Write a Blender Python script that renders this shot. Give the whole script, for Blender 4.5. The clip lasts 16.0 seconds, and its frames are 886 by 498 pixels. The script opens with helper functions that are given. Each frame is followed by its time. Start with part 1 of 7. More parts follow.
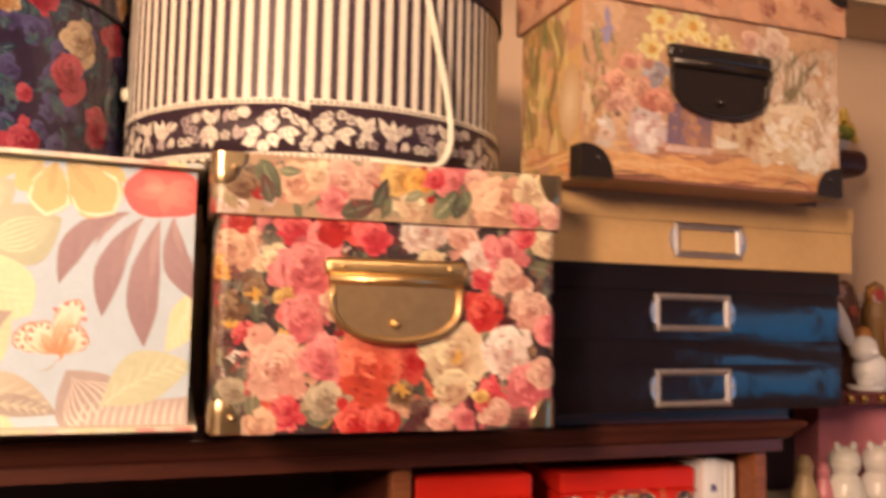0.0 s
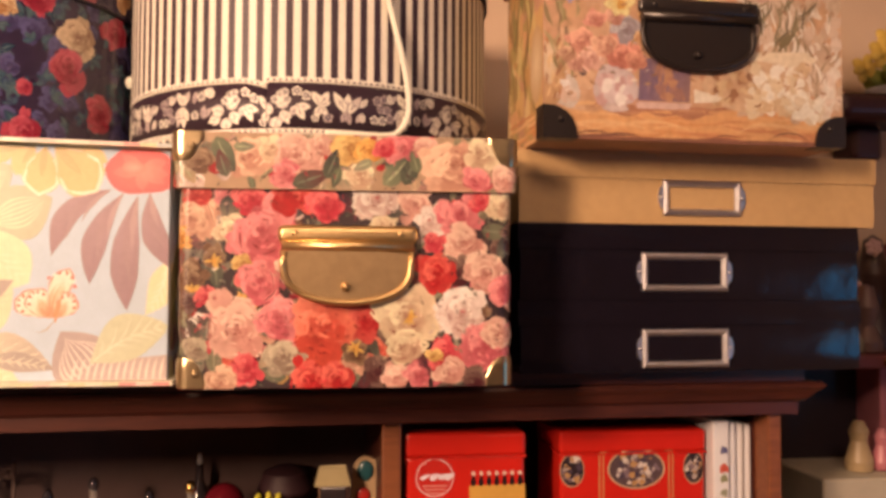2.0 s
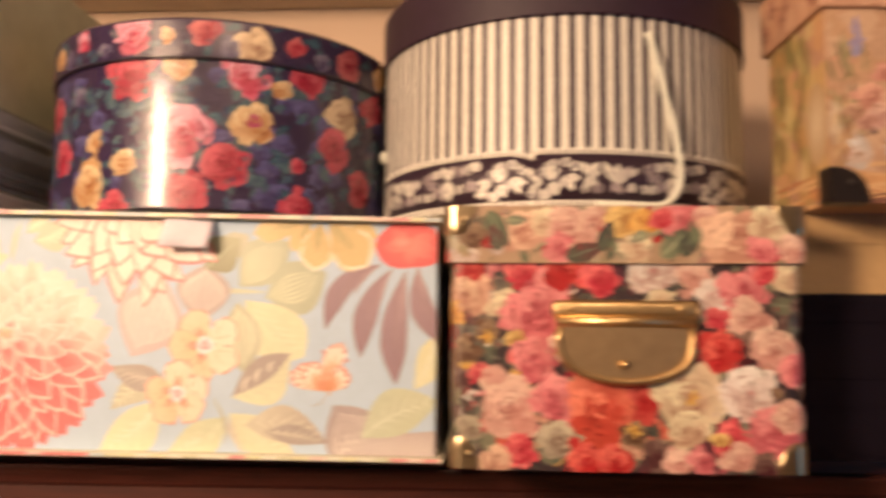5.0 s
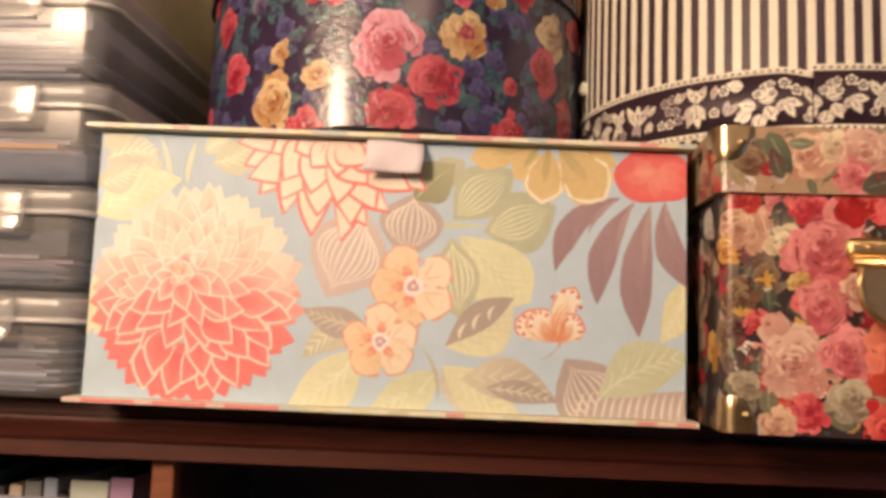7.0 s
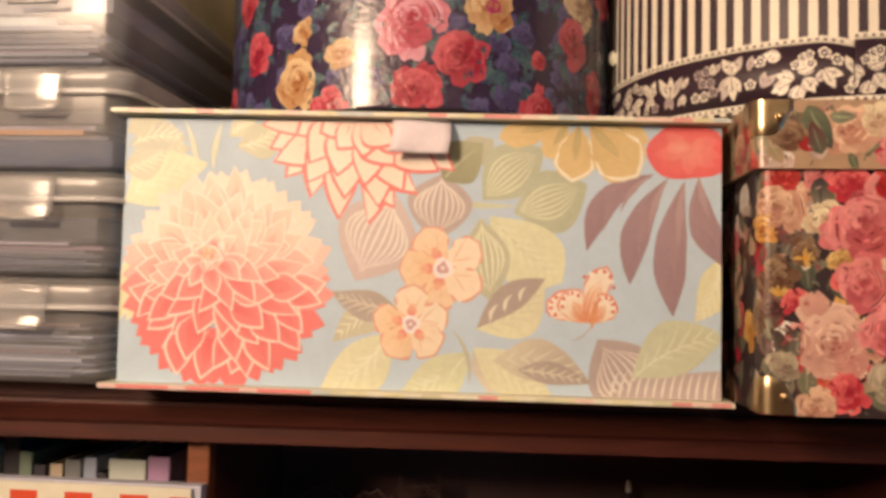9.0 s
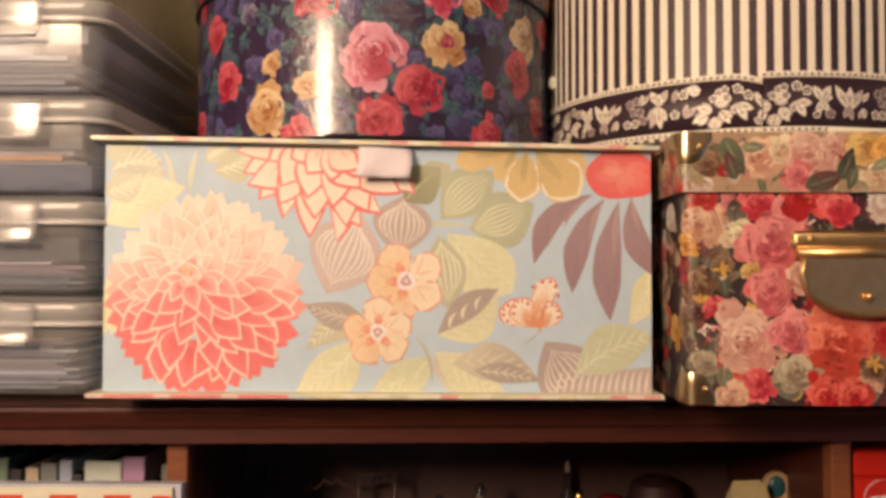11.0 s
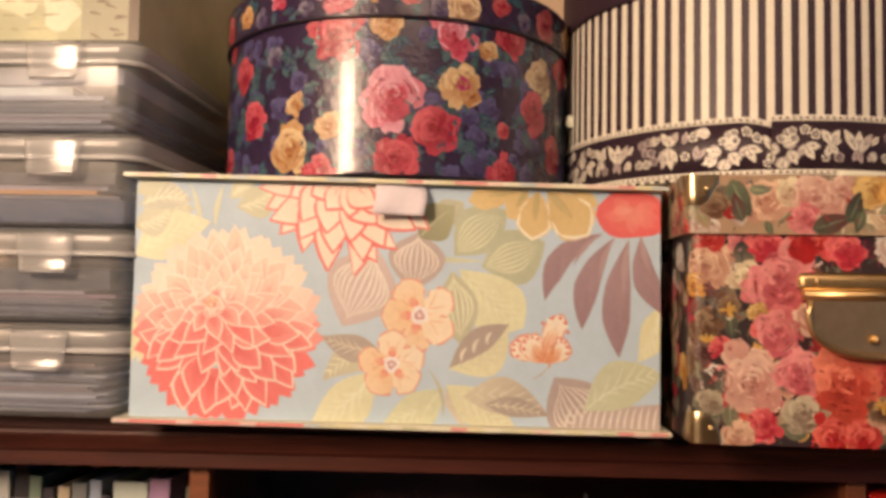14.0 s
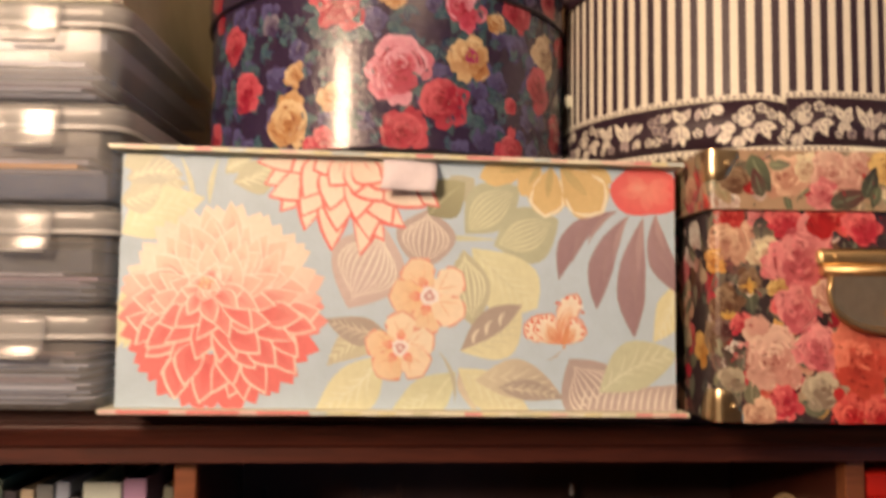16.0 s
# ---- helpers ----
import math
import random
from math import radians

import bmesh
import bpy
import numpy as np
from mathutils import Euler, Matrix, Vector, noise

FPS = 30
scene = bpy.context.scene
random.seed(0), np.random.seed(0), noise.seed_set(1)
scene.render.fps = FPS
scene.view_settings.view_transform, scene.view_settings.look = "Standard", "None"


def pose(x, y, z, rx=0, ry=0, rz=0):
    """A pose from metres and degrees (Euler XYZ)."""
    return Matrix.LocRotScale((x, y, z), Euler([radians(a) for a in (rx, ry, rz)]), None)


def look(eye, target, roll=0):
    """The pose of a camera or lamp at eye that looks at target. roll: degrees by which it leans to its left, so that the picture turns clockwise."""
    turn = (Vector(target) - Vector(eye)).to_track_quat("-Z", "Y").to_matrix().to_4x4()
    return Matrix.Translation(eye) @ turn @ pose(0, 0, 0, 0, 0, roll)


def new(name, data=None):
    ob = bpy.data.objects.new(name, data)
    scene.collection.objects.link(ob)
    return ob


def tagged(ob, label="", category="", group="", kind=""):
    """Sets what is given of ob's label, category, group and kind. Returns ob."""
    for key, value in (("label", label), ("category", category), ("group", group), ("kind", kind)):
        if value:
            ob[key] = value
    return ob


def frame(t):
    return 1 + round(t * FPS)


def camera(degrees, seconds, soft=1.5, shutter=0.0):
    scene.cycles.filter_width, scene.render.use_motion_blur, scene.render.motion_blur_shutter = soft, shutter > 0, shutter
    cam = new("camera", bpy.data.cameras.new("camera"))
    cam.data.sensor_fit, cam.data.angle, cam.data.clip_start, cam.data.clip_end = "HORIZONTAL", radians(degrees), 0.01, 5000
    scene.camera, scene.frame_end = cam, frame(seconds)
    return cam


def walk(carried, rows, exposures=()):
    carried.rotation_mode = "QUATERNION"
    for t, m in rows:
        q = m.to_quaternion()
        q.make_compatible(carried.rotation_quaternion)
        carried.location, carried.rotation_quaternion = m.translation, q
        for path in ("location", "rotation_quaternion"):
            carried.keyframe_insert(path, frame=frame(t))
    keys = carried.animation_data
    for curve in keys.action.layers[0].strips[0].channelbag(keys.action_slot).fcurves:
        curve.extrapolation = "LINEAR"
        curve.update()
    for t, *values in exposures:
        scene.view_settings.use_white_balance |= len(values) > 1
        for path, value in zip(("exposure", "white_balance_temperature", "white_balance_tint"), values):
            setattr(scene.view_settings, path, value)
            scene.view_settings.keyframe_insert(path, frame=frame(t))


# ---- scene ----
cam = camera(56.2, 16.0, soft=3.5, shutter=0.9)
PATH = [
    (0, (0.032, -0.005, 1.563), (0.626, 1.898, 1.723), 1.1),
    (0.5, (0.08, -0.045, 1.566), (0.619, 1.878, 1.669), 1.3),
    (1, (0.125, -0.059, 1.566), (0.555, 1.891, 1.682), 1.2),
    (1.5, (0.155, -0.054, 1.563), (0.484, 1.917, 1.643), 0.7),
    (2, (0.173, -0.06, 1.56), (0.423, 1.923, 1.64), 0.2),
    (2.5, (0.173, -0.062, 1.575), (0.436, 1.915, 1.723), -0.1),
    (3, (0.177, -0.061, 1.577), (0.425, 1.918, 1.726), 0.2),
    (3.5, (0.179, -0.053, 1.578), (0.408, 1.93, 1.695), -0.1),
    (4, (0.163, -0.058, 1.587), (0.337, 1.921, 1.817), 0.0),
    (4.5, (0.136, -0.054, 1.579), (0.19, 1.929, 1.827), 0.4),
    (5, (0.087, -0.036, 1.575), (-0.044, 1.948, 1.786), 0.6),
    (5.2, (0.062, -0.028, 1.572), (-0.091, 1.954, 1.786), 0.8),
    (7.3, (-0.093, 0.059, 1.53), (-0.233, 2.042, 1.742), 2.3),
    (7.5, (-0.089, 0.065, 1.53), (-0.256, 2.051, 1.698), 2.1),
    (8, (-0.071, 0.085, 1.537), (-0.328, 2.066, 1.636), 1.9),
    (8.2, (-0.061, 0.082, 1.541), (-0.346, 2.058, 1.651), 1.7),
    (10.3, (-0.158, 0.015, 1.562), (-0.125, 2.014, 1.642), -0.3),
    (10.5, (-0.145, 0.012, 1.567), (-0.105, 2.011, 1.638), -0.4),
    (11, (-0.114, -0.009, 1.572), (-0.133, 1.99, 1.632), 0.1),
    (11.5, (-0.105, -0.028, 1.573), (-0.145, 1.972, 1.614), 0.3),
    (12, (-0.096, -0.037, 1.571), (-0.15, 1.962, 1.597), 0.4),
    (12.5, (-0.083, -0.033, 1.569), (-0.149, 1.966, 1.58), 0.4),
    (13, (-0.076, -0.025, 1.57), (-0.151, 1.973, 1.579), 0.6),
    (13.5, (-0.079, -0.026, 1.575), (-0.173, 1.971, 1.618), 0.8),
    (14, (-0.091, -0.028, 1.582), (-0.212, 1.965, 1.695), 1.0),
    (14.5, (-0.105, -0.021, 1.58), (-0.22, 1.972, 1.703), 1.1),
    (15, (-0.121, -0.016, 1.576), (-0.228, 1.977, 1.699), 1.3),
    (15.5, (-0.138, -0.015, 1.575), (-0.18, 1.979, 1.726), 1.2),
    (16, (-0.158, -0.001, 1.561), (-0.095, 1.994, 1.692), 0.6),
]
EXPOSURES = [(0.0, 0.54, 7050, 24), (1.5, 0.46, 7050, 28), (3.0, 0.45, 6930, 24), (4.0, 0.43, 6850, 20), (5.0, 0.25, 6650, 17), (7.5, -0.07, 6330, 14),
             (10.5, -0.09, 6330, 14), (12.5, -0.15, 6350, 14), (16.0, -0.08, 6330, 14)]
walk(cam, [(t, look(eye, target, roll)) for t, eye, target, roll in PATH], EXPOSURES)

# ---- light ----
world = bpy.data.worlds.new("world")
scene.world = world
world.use_nodes = True
wn = world.node_tree
sky = wn.nodes.new("ShaderNodeTexSky")
sky.sky_type, sky.sun_disc = "NISHITA", False
sky.sun_elevation, sky.sun_rotation = radians(12), radians(200)
wn.links.new(sky.outputs[0], wn.nodes["Background"].inputs[0])
wn.nodes["Background"].inputs[1].default_value = 0.12


def area(name, eye, target, w, h, watts, color):
    d = bpy.data.lights.new(name, "AREA")
    d.shape, d.size, d.size_y, d.energy, d.color = "RECTANGLE", w, h, watts, color
    ob = new(name, d)
    ob.matrix_world = look(eye, target)
    return ob


WARM = (1.0, 0.69, 0.44)
area("lamp_standing", (-0.90, -0.76, 2.03), (-0.1, 0.65, 1.62), 0.25, 0.36, 34, WARM)
# soft fill added overhead to lift the shadows; no lamp is known there
area("fill_overhead", (0.25, -0.75, 2.42), (0.25, -0.5, 0.0), 0.5, 0.5, 9, WARM)

area("window_daylight", (2.42, -1.08, 1.335), (0.0, -1.08, 1.335), 0.74, 0.75, 5.8, (0.0, 0.43, 0.92))


# ---- materials ----
def lin(c):
    c /= 255
    return c / 12.92 if c <= 0.04045 else ((c + 0.055) / 1.055) ** 2.4


WHITE = [lin(c) for c in (255, 228, 190)]


def paint(r, g, b, top=0.84):
    """The base colour of a surface that looks (r, g, b) in the warm lamp light."""
    return tuple(min(top, max(0.004, 0.8 * lin(c) / w)) for c, w in zip((r, g, b), WHITE))


def material(name, color=None, rough=0.5, metal=0.0, grain=0.0, scale=60.0, bump=0.0, bump_scale=400.0, wood=False,
             attribute=False, coat=0.0, second=None, spec=0.5):
    m = bpy.data.materials.new(name)
    m.use_nodes = True
    t = m.node_tree
    p = t.nodes["Principled BSDF"]
    p.inputs["Roughness"].default_value, p.inputs["Metallic"].default_value = rough, metal
    p.inputs["Coat Weight"].default_value, p.inputs["Coat Roughness"].default_value = coat, 0.12
    p.inputs["Specular IOR Level"].default_value = spec
    co = t.nodes.new("ShaderNodeTexCoord")
    mp = t.nodes.new("ShaderNodeMapping")
    t.links.new(co.outputs["Object"], mp.inputs[0])
    if attribute:
        base = t.nodes.new("ShaderNodeVertexColor")
        base.layer_name = "print"
        source = base.outputs[0]
    else:
        base = t.nodes.new("ShaderNodeRGB")
        base.outputs[0].default_value = (*color, 1)
        source = base.outputs[0]
    if grain or wood:
        nz = t.nodes.new("ShaderNodeTexNoise")
        nz.inputs["Scale"].default_value, nz.inputs["Detail"].default_value = scale, 8
        if wood:
            mp.inputs["Scale"].default_value = (1.2, 14, 14)
            nz.inputs["Distortion"].default_value = 1.2
        t.links.new(mp.outputs[0], nz.inputs["Vector"])
        big = t.nodes.new("ShaderNodeTexNoise")
        big.inputs["Scale"].default_value, big.inputs["Detail"].default_value = scale / 9, 3
        t.links.new(co.outputs["Object"], big.inputs["Vector"])
        add = t.nodes.new("ShaderNodeMath")
        add.operation = "ADD"
        t.links.new(nz.outputs[0], add.inputs[0])
        t.links.new(big.outputs[0], add.inputs[1])
        rng = t.nodes.new("ShaderNodeMapRange")
        rng.inputs[1].default_value, rng.inputs[2].default_value = 0.7, 1.3
        t.links.new(add.outputs[0], rng.inputs[0])
        mix = t.nodes.new("ShaderNodeMix")
        mix.data_type, mix.blend_type = "RGBA", "MIX"
        if second is None:
            mul = t.nodes.new("ShaderNodeMix")
            mul.data_type, mul.blend_type = "RGBA", "MULTIPLY"
            mul.inputs[0].default_value = 1
            mul.inputs[7].default_value = (1 - grain, 1 - grain, 1 - grain * 1.1, 1)
            t.links.new(source, mul.inputs[6])
            t.links.new(mul.outputs[2], mix.inputs[7])
        else:
            mix.inputs[7].default_value = (*second, 1)
        t.links.new(source, mix.inputs[6])
        t.links.new(rng.outputs[0], mix.inputs[0])
        source = mix.outputs[2]
        rr = t.nodes.new("ShaderNodeMapRange")
        rr.inputs[3].default_value, rr.inputs[4].default_value = rough * 0.85, min(1, rough * 1.2)
        t.links.new(big.outputs[0], rr.inputs[0])
        t.links.new(rr.outputs[0], p.inputs["Roughness"])
    t.links.new(source, p.inputs["Base Color"])
    if bump:
        bn = t.nodes.new("ShaderNodeTexNoise")
        bn.inputs["Scale"].default_value, bn.inputs["Detail"].default_value = bump_scale, 4
        t.links.new((mp if wood else co).outputs[0 if wood else "Object"], bn.inputs["Vector"])
        bp = t.nodes.new("ShaderNodeBump")
        bp.inputs["Strength"].default_value, bp.inputs["Distance"].default_value = bump, 0.0006
        t.links.new(bn.outputs[0], bp.inputs["Height"])
        t.links.new(bp.outputs[0], p.inputs["Normal"])
    return m


def plastic(name, color, clear, rough=0.12):
    """Clear moulded plastic: see-through with a milky body and a glossy skin."""
    m = bpy.data.materials.new(name)
    m.use_nodes = True
    t = m.node_tree
    t.nodes.remove(t.nodes["Principled BSDF"])
    df = t.nodes.new("ShaderNodeBsdfDiffuse")
    df.inputs[0].default_value = (*color, 1)
    tl = t.nodes.new("ShaderNodeBsdfTranslucent")
    tl.inputs[0].default_value = (*color, 1)
    milk = t.nodes.new("ShaderNodeMixShader")
    milk.inputs[0].default_value = 0.15
    t.links.new(df.outputs[0], milk.inputs[1])
    t.links.new(tl.outputs[0], milk.inputs[2])
    tr = t.nodes.new("ShaderNodeBsdfTransparent")
    tr.inputs[0].default_value = (0.96, 0.96, 0.96, 1)
    mx = t.nodes.new("ShaderNodeMixShader")
    nz = t.nodes.new("ShaderNodeTexNoise")
    nz.inputs["Scale"].default_value, nz.inputs["Detail"].default_value = 22, 4
    rg = t.nodes.new("ShaderNodeMapRange")
    rg.inputs[3].default_value, rg.inputs[4].default_value = clear - 0.14, clear + 0.14
    t.links.new(nz.outputs[0], rg.inputs[0])
    t.links.new(rg.outputs[0], mx.inputs[0])
    t.links.new(milk.outputs[0], mx.inputs[1])
    t.links.new(tr.outputs[0], mx.inputs[2])
    gl = t.nodes.new("ShaderNodeBsdfGlossy")
    gl.inputs["Roughness"].default_value = rough
    bn = t.nodes.new("ShaderNodeTexNoise")
    bn.inputs["Scale"].default_value = 55
    bp = t.nodes.new("ShaderNodeBump")
    bp.inputs["Strength"].default_value, bp.inputs["Distance"].default_value = 0.08, 0.001
    t.links.new(bn.outputs[0], bp.inputs["Height"])
    t.links.new(bp.outputs[0], gl.inputs["Normal"])
    lw = t.nodes.new("ShaderNodeLayerWeight")
    lw.inputs[0].default_value = 0.5
    pw = t.nodes.new("ShaderNodeMath")
    pw.operation = "POWER"
    pw.inputs[1].default_value = 5
    t.links.new(lw.outputs["Facing"], pw.inputs[0])
    fr = t.nodes.new("ShaderNodeMath")
    fr.operation = "MULTIPLY_ADD"
    fr.inputs[1].default_value, fr.inputs[2].default_value = 0.95, 0.045
    t.links.new(pw.outputs[0], fr.inputs[0])
    skin = t.nodes.new("ShaderNodeMixShader")
    t.links.new(fr.outputs[0], skin.inputs[0])
    t.links.new(mx.outputs[0], skin.inputs[1])
    t.links.new(gl.outputs[0], skin.inputs[2])
    t.links.new(skin.outputs[0], t.nodes["Material Output"].inputs[0])
    return m


M_WALL = material("wall_paint", (0.63, 0.485, 0.36), 0.85, grain=0.12, scale=9, bump=0.25, bump_scale=160)
M_CEIL = material("ceiling_paint", (0.72, 0.66, 0.55), 0.9, grain=0.08, scale=8)
M_FLOOR = material("floor_wood", (0.24, 0.13, 0.07), 0.45, wood=True, grain=0.4, scale=9)
M_SHELF = material("shelf_paint", (0.60, 0.50, 0.37), 0.6, grain=0.12, scale=20, bump=0.2)
M_WOOD = material("cherry_wood", (0.090, 0.024, 0.0155), 0.36, wood=True, grain=0.5, scale=11, second=(0.035, 0.010, 0.0085), bump=0.12, bump_scale=60, spec=0.45)
M_STILE = material("cherry_wood_light", (0.27, 0.095, 0.040), 0.4, wood=True, grain=0.5, scale=11, second=(0.13, 0.040, 0.017), bump=0.12, bump_scale=60)
M_BACKING = material("cabinet_backing", (0.075, 0.038, 0.036), 0.6, grain=0.3, scale=25)
M_PRINT = material("printed_paper", None, 0.42, attribute=True, grain=0.14, scale=220, bump=0.18, bump_scale=900)
M_PRINT_GLOSS = material("glossy_print", None, 0.26, attribute=True, grain=0.16, scale=160, bump=2.2, bump_scale=190, coat=0.35)
M_PRINT_ROSE = material("rose_printed_paper", None, 0.38, attribute=True, grain=0.30, scale=190, bump=0.18, bump_scale=900, coat=0.30)
M_CLOTH_BLUE = material("blue_paper", paint(197, 201, 186), 0.55, grain=0.1, scale=500, bump=0.25, bump_scale=1500)
M_ROSE_BASE = material("rose_paper_ground", paint(62, 42, 38), 0.45, grain=0.3, scale=60)
M_LID_GROUND = material("rose_lid_ground", paint(196, 150, 104), 0.4, grain=0.3, scale=60, coat=0.3)
M_NAVY = material("navy_gloss_paper", (0.036, 0.022, 0.066), 0.26, grain=0.3, scale=70, bump=1.0, bump_scale=260, coat=0.35)
M_NAVY_EDGE = material("navy_lid_edge", (0.012, 0.008, 0.018), 0.35)
M_STRIPE_DARK = material("stripe_dark", (0.030, 0.014, 0.030), 0.5, grain=0.15, scale=120)
M_STRIPE_PALE = material("stripe_cream", paint(250, 222, 176), 0.5, grain=0.08, scale=120, bump=0.15, bump_scale=700)
M_LID_DARK = material("dark_plum_lid", (0.030, 0.014, 0.030), 0.52, grain=0.25, scale=90, bump=0.15, bump_scale=900, spec=0.35)
M_CORD = material("cream_cord", paint(246, 224, 176), 0.8, bump=0.6, bump_scale=1200)
M_BRASS = material("aged_brass", (0.74, 0.54, 0.28), 0.38, metal=1.0, grain=0.25, scale=90)
M_BRASS_DISH = material("brushed_brass", (0.60, 0.44, 0.25), 0.46, metal=1.0, grain=0.2, scale=120)
M_BRASS_PALE = material("dull_brass_corner", (0.60, 0.48, 0.30), 0.30, metal=1.0, grain=0.3, scale=120)
M_STEEL = material("nickel", (0.76, 0.78, 0.84), 0.40, metal=1.0, grain=0.2, scale=150)
M_BLACK_METAL = material("black_enamel", (0.016, 0.012, 0.012), 0.3, grain=0.2, scale=100, spec=0.6)
M_BLACK_BOX = material("black_box_paper", (0.009, 0.007, 0.013), 0.15, grain=0.25, scale=60, bump=3.5, bump_scale=13, spec=0.42)
M_TAN = material("tan_box_paper", paint(212, 158, 92), 0.55, grain=0.12, scale=120, bump=0.15, bump_scale=900)
M_TRUNK = material("trunk_paper", paint(210, 148, 102), 0.5, grain=0.22, scale=40, bump=0.15, bump_scale=700)
M_EDGE = material("paper_edge", paint(238, 214, 164), 0.6, grain=0.15, scale=90)
M_TAG = material("ribbon_tab", paint(244, 214, 190), 0.75, grain=0.1, scale=300, bump=0.3, bump_scale=1500)
M_BIN = plastic("clear_bin_plastic", (0.82, 0.87, 0.92), 0.82, 0.24)
M_BIN_LID = plastic("bin_lid_plastic", (0.80, 0.87, 0.93), 0.82, 0.24)
M_BIN_RIM = plastic("bin_rim_plastic", (0.86, 0.90, 0.94), 0.48, 0.14)
M_BIN_SKIRT = plastic("bin_skirt_plastic", (0.86, 0.90, 0.94), 0.62, 0.28)
M_LATCH = plastic("bin_latch_plastic", (0.84, 0.88, 0.92), 0.84, 0.16)
M_PAPER = material("paper", None, 0.7, attribute=True, grain=0.1, scale=80)
M_RED = material("red_tin", paint(222, 40, 22), 0.3, grain=0.12, scale=40, bump=0.08, bump_scale=60)
M_WHITE = material("white_china", paint(240, 220, 190), 0.25, grain=0.06, scale=60)
M_DECAL = material("printed_tin", None, 0.32, attribute=True, grain=0.1, scale=150)
M_PINK = material("pink_cloth", paint(228, 128, 120), 0.85, grain=0.25, scale=30, bump=0.4, bump_scale=400)
M_GOLD = material("gold_bead", (0.6, 0.42, 0.14), 0.25, metal=1.0)
M_INK = material("blue_ink", paint(38, 40, 92), 0.6)
M_GLASS_DARK = material("smoky_glass", (0.03, 0.025, 0.03), 0.08, spec=0.8)


def plain(name, rgb, rough=0.45, grain=0.15):
    return material(name, paint(*rgb), rough, grain=grain, scale=70, bump=0.08)


# ---- mesh helpers ----
def thing(name, label, category, base=(0, 0, 0), turn=0.0, group="", kind=""):
    ob = new(name)
    ob.empty_display_size = 0.05
    ob.matrix_world = pose(*base, 0, 0, turn)
    return tagged(ob, label, category, group, kind)


def origin(ob):
    p = Vector((0, 0, 0))
    while ob is not None:
        p += ob.location
        ob = ob.parent
    return p


def part(name, bm, mat, parent=None, label="", smooth=False, local=False):
    """Links bm, drawn in world metres (or, if local, in its parent's), as one mesh under its thing or part."""
    me = bpy.data.meshes.new(name)
    if parent is not None and not local:
        bmesh.ops.translate(bm, verts=bm.verts[:], vec=-origin(parent))
    bmesh.ops.recalc_face_normals(bm, faces=bm.faces[:])
    bm.to_mesh(me)
    bm.free()
    for m in mat if isinstance(mat, (list, tuple)) else [mat]:
        me.materials.append(m)
    if smooth:
        me.polygons.foreach_set("use_smooth", [True] * len(me.polygons))
    ob = new(name, me)
    ob.parent = parent
    if label:
        tagged(ob, label)
    return ob


def box(x0, x1, y0, y1, z0, z1, bevel=0.0, bm=None, segments=2):
    bm = bm or bmesh.new()
    r = bmesh.ops.create_cube(bm, size=1, matrix=Matrix.LocRotScale(((x0 + x1) / 2, (y0 + y1) / 2, (z0 + z1) / 2), None, (x1 - x0, y1 - y0, z1 - z0)))
    if bevel:
        edges = list({e for v in r["verts"] for e in v.link_edges})
        bmesh.ops.bevel(bm, geom=edges, offset=bevel, segments=segments, affect="EDGES", profile=0.5)
    return bm


def lathe(profile, at, n=48, bm=None, mats=None):
    """Turns (radius, z) pairs round an upright axis at (x, y)."""
    bm = bm or bmesh.new()
    rings = []
    if mats is None:
        full = [profile[0]]
        for (r0, z0), (r1, z1) in zip(profile, profile[1:]):
            long = math.hypot(r1 - r0, z1 - z0)
            if long > 0.01:
                full += [(r0 + (r1 - r0) * t, z0 + (z1 - z0) * t) for t in (0.0008 / long, 1 - 0.0008 / long) if r0 + (r1 - r0) * t > 1e-6]
            full.append((r1, z1))
        profile = full
    for r, z in profile:
        if r <= 0:
            rings.append([bm.verts.new((at[0], at[1], z))])
        else:
            rings.append([bm.verts.new((at[0] + r * math.sin(2 * math.pi * k / n), at[1] - r * math.cos(2 * math.pi * k / n), z)) for k in range(n)])
    for i, (a, b) in enumerate(zip(rings, rings[1:])):
        for k in range(n):
            l = (k + 1) % n
            vs = [a[k % len(a)], a[l % len(a)], b[l % len(b)], b[k % len(b)]]
            vs = list(dict.fromkeys(vs))
            f = bm.faces.new(vs)
            f.smooth = True
            if mats:
                f.material_index = mats(i, k)
    return bm


def ball(x, y, z, rx, ry=None, rz=None, bm=None, turn=None, u=20, v=12):
    bm = bm or bmesh.new()
    ry, rz = ry or rx, rz or rx
    m = Matrix.LocRotScale((x, y, z), Euler(turn) if turn else None, (rx, ry, rz))
    r = bmesh.ops.create_uvsphere(bm, u_segments=u, v_segments=v, radius=1, matrix=m)
    for vv in r["verts"]:
        for f in vv.link_faces:
            f.smooth = True
    return bm


def tube(points, r, bm=None, n=8, closed=False):
    bm = bm or bmesh.new()
    pts = [Vector(p) for p in points]
    rings = []
    for i, p in enumerate(pts):
        a = pts[i - 1] if i or closed else p
        b = pts[(i + 1) % len(pts)] if i + 1 < len(pts) or closed else p
        q = (b - a).to_track_quat("Z", "Y")
        rr = r(i / (len(pts) - 1)) if callable(r) else r
        rings.append([bm.verts.new(p + q @ Vector((rr * math.cos(2 * math.pi * k / n), rr * math.sin(2 * math.pi * k / n), 0))) for k in range(n)])
    for a, b in zip(rings, rings[1:] + (rings[:1] if closed else [])):
        for k in range(n):
            bm.faces.new((a[k], a[(k + 1) % n], b[(k + 1) % n], b[k])).smooth = True
    if not closed:
        bm.faces.new(rings[0])
        bm.faces.new(rings[-1])
    return bm


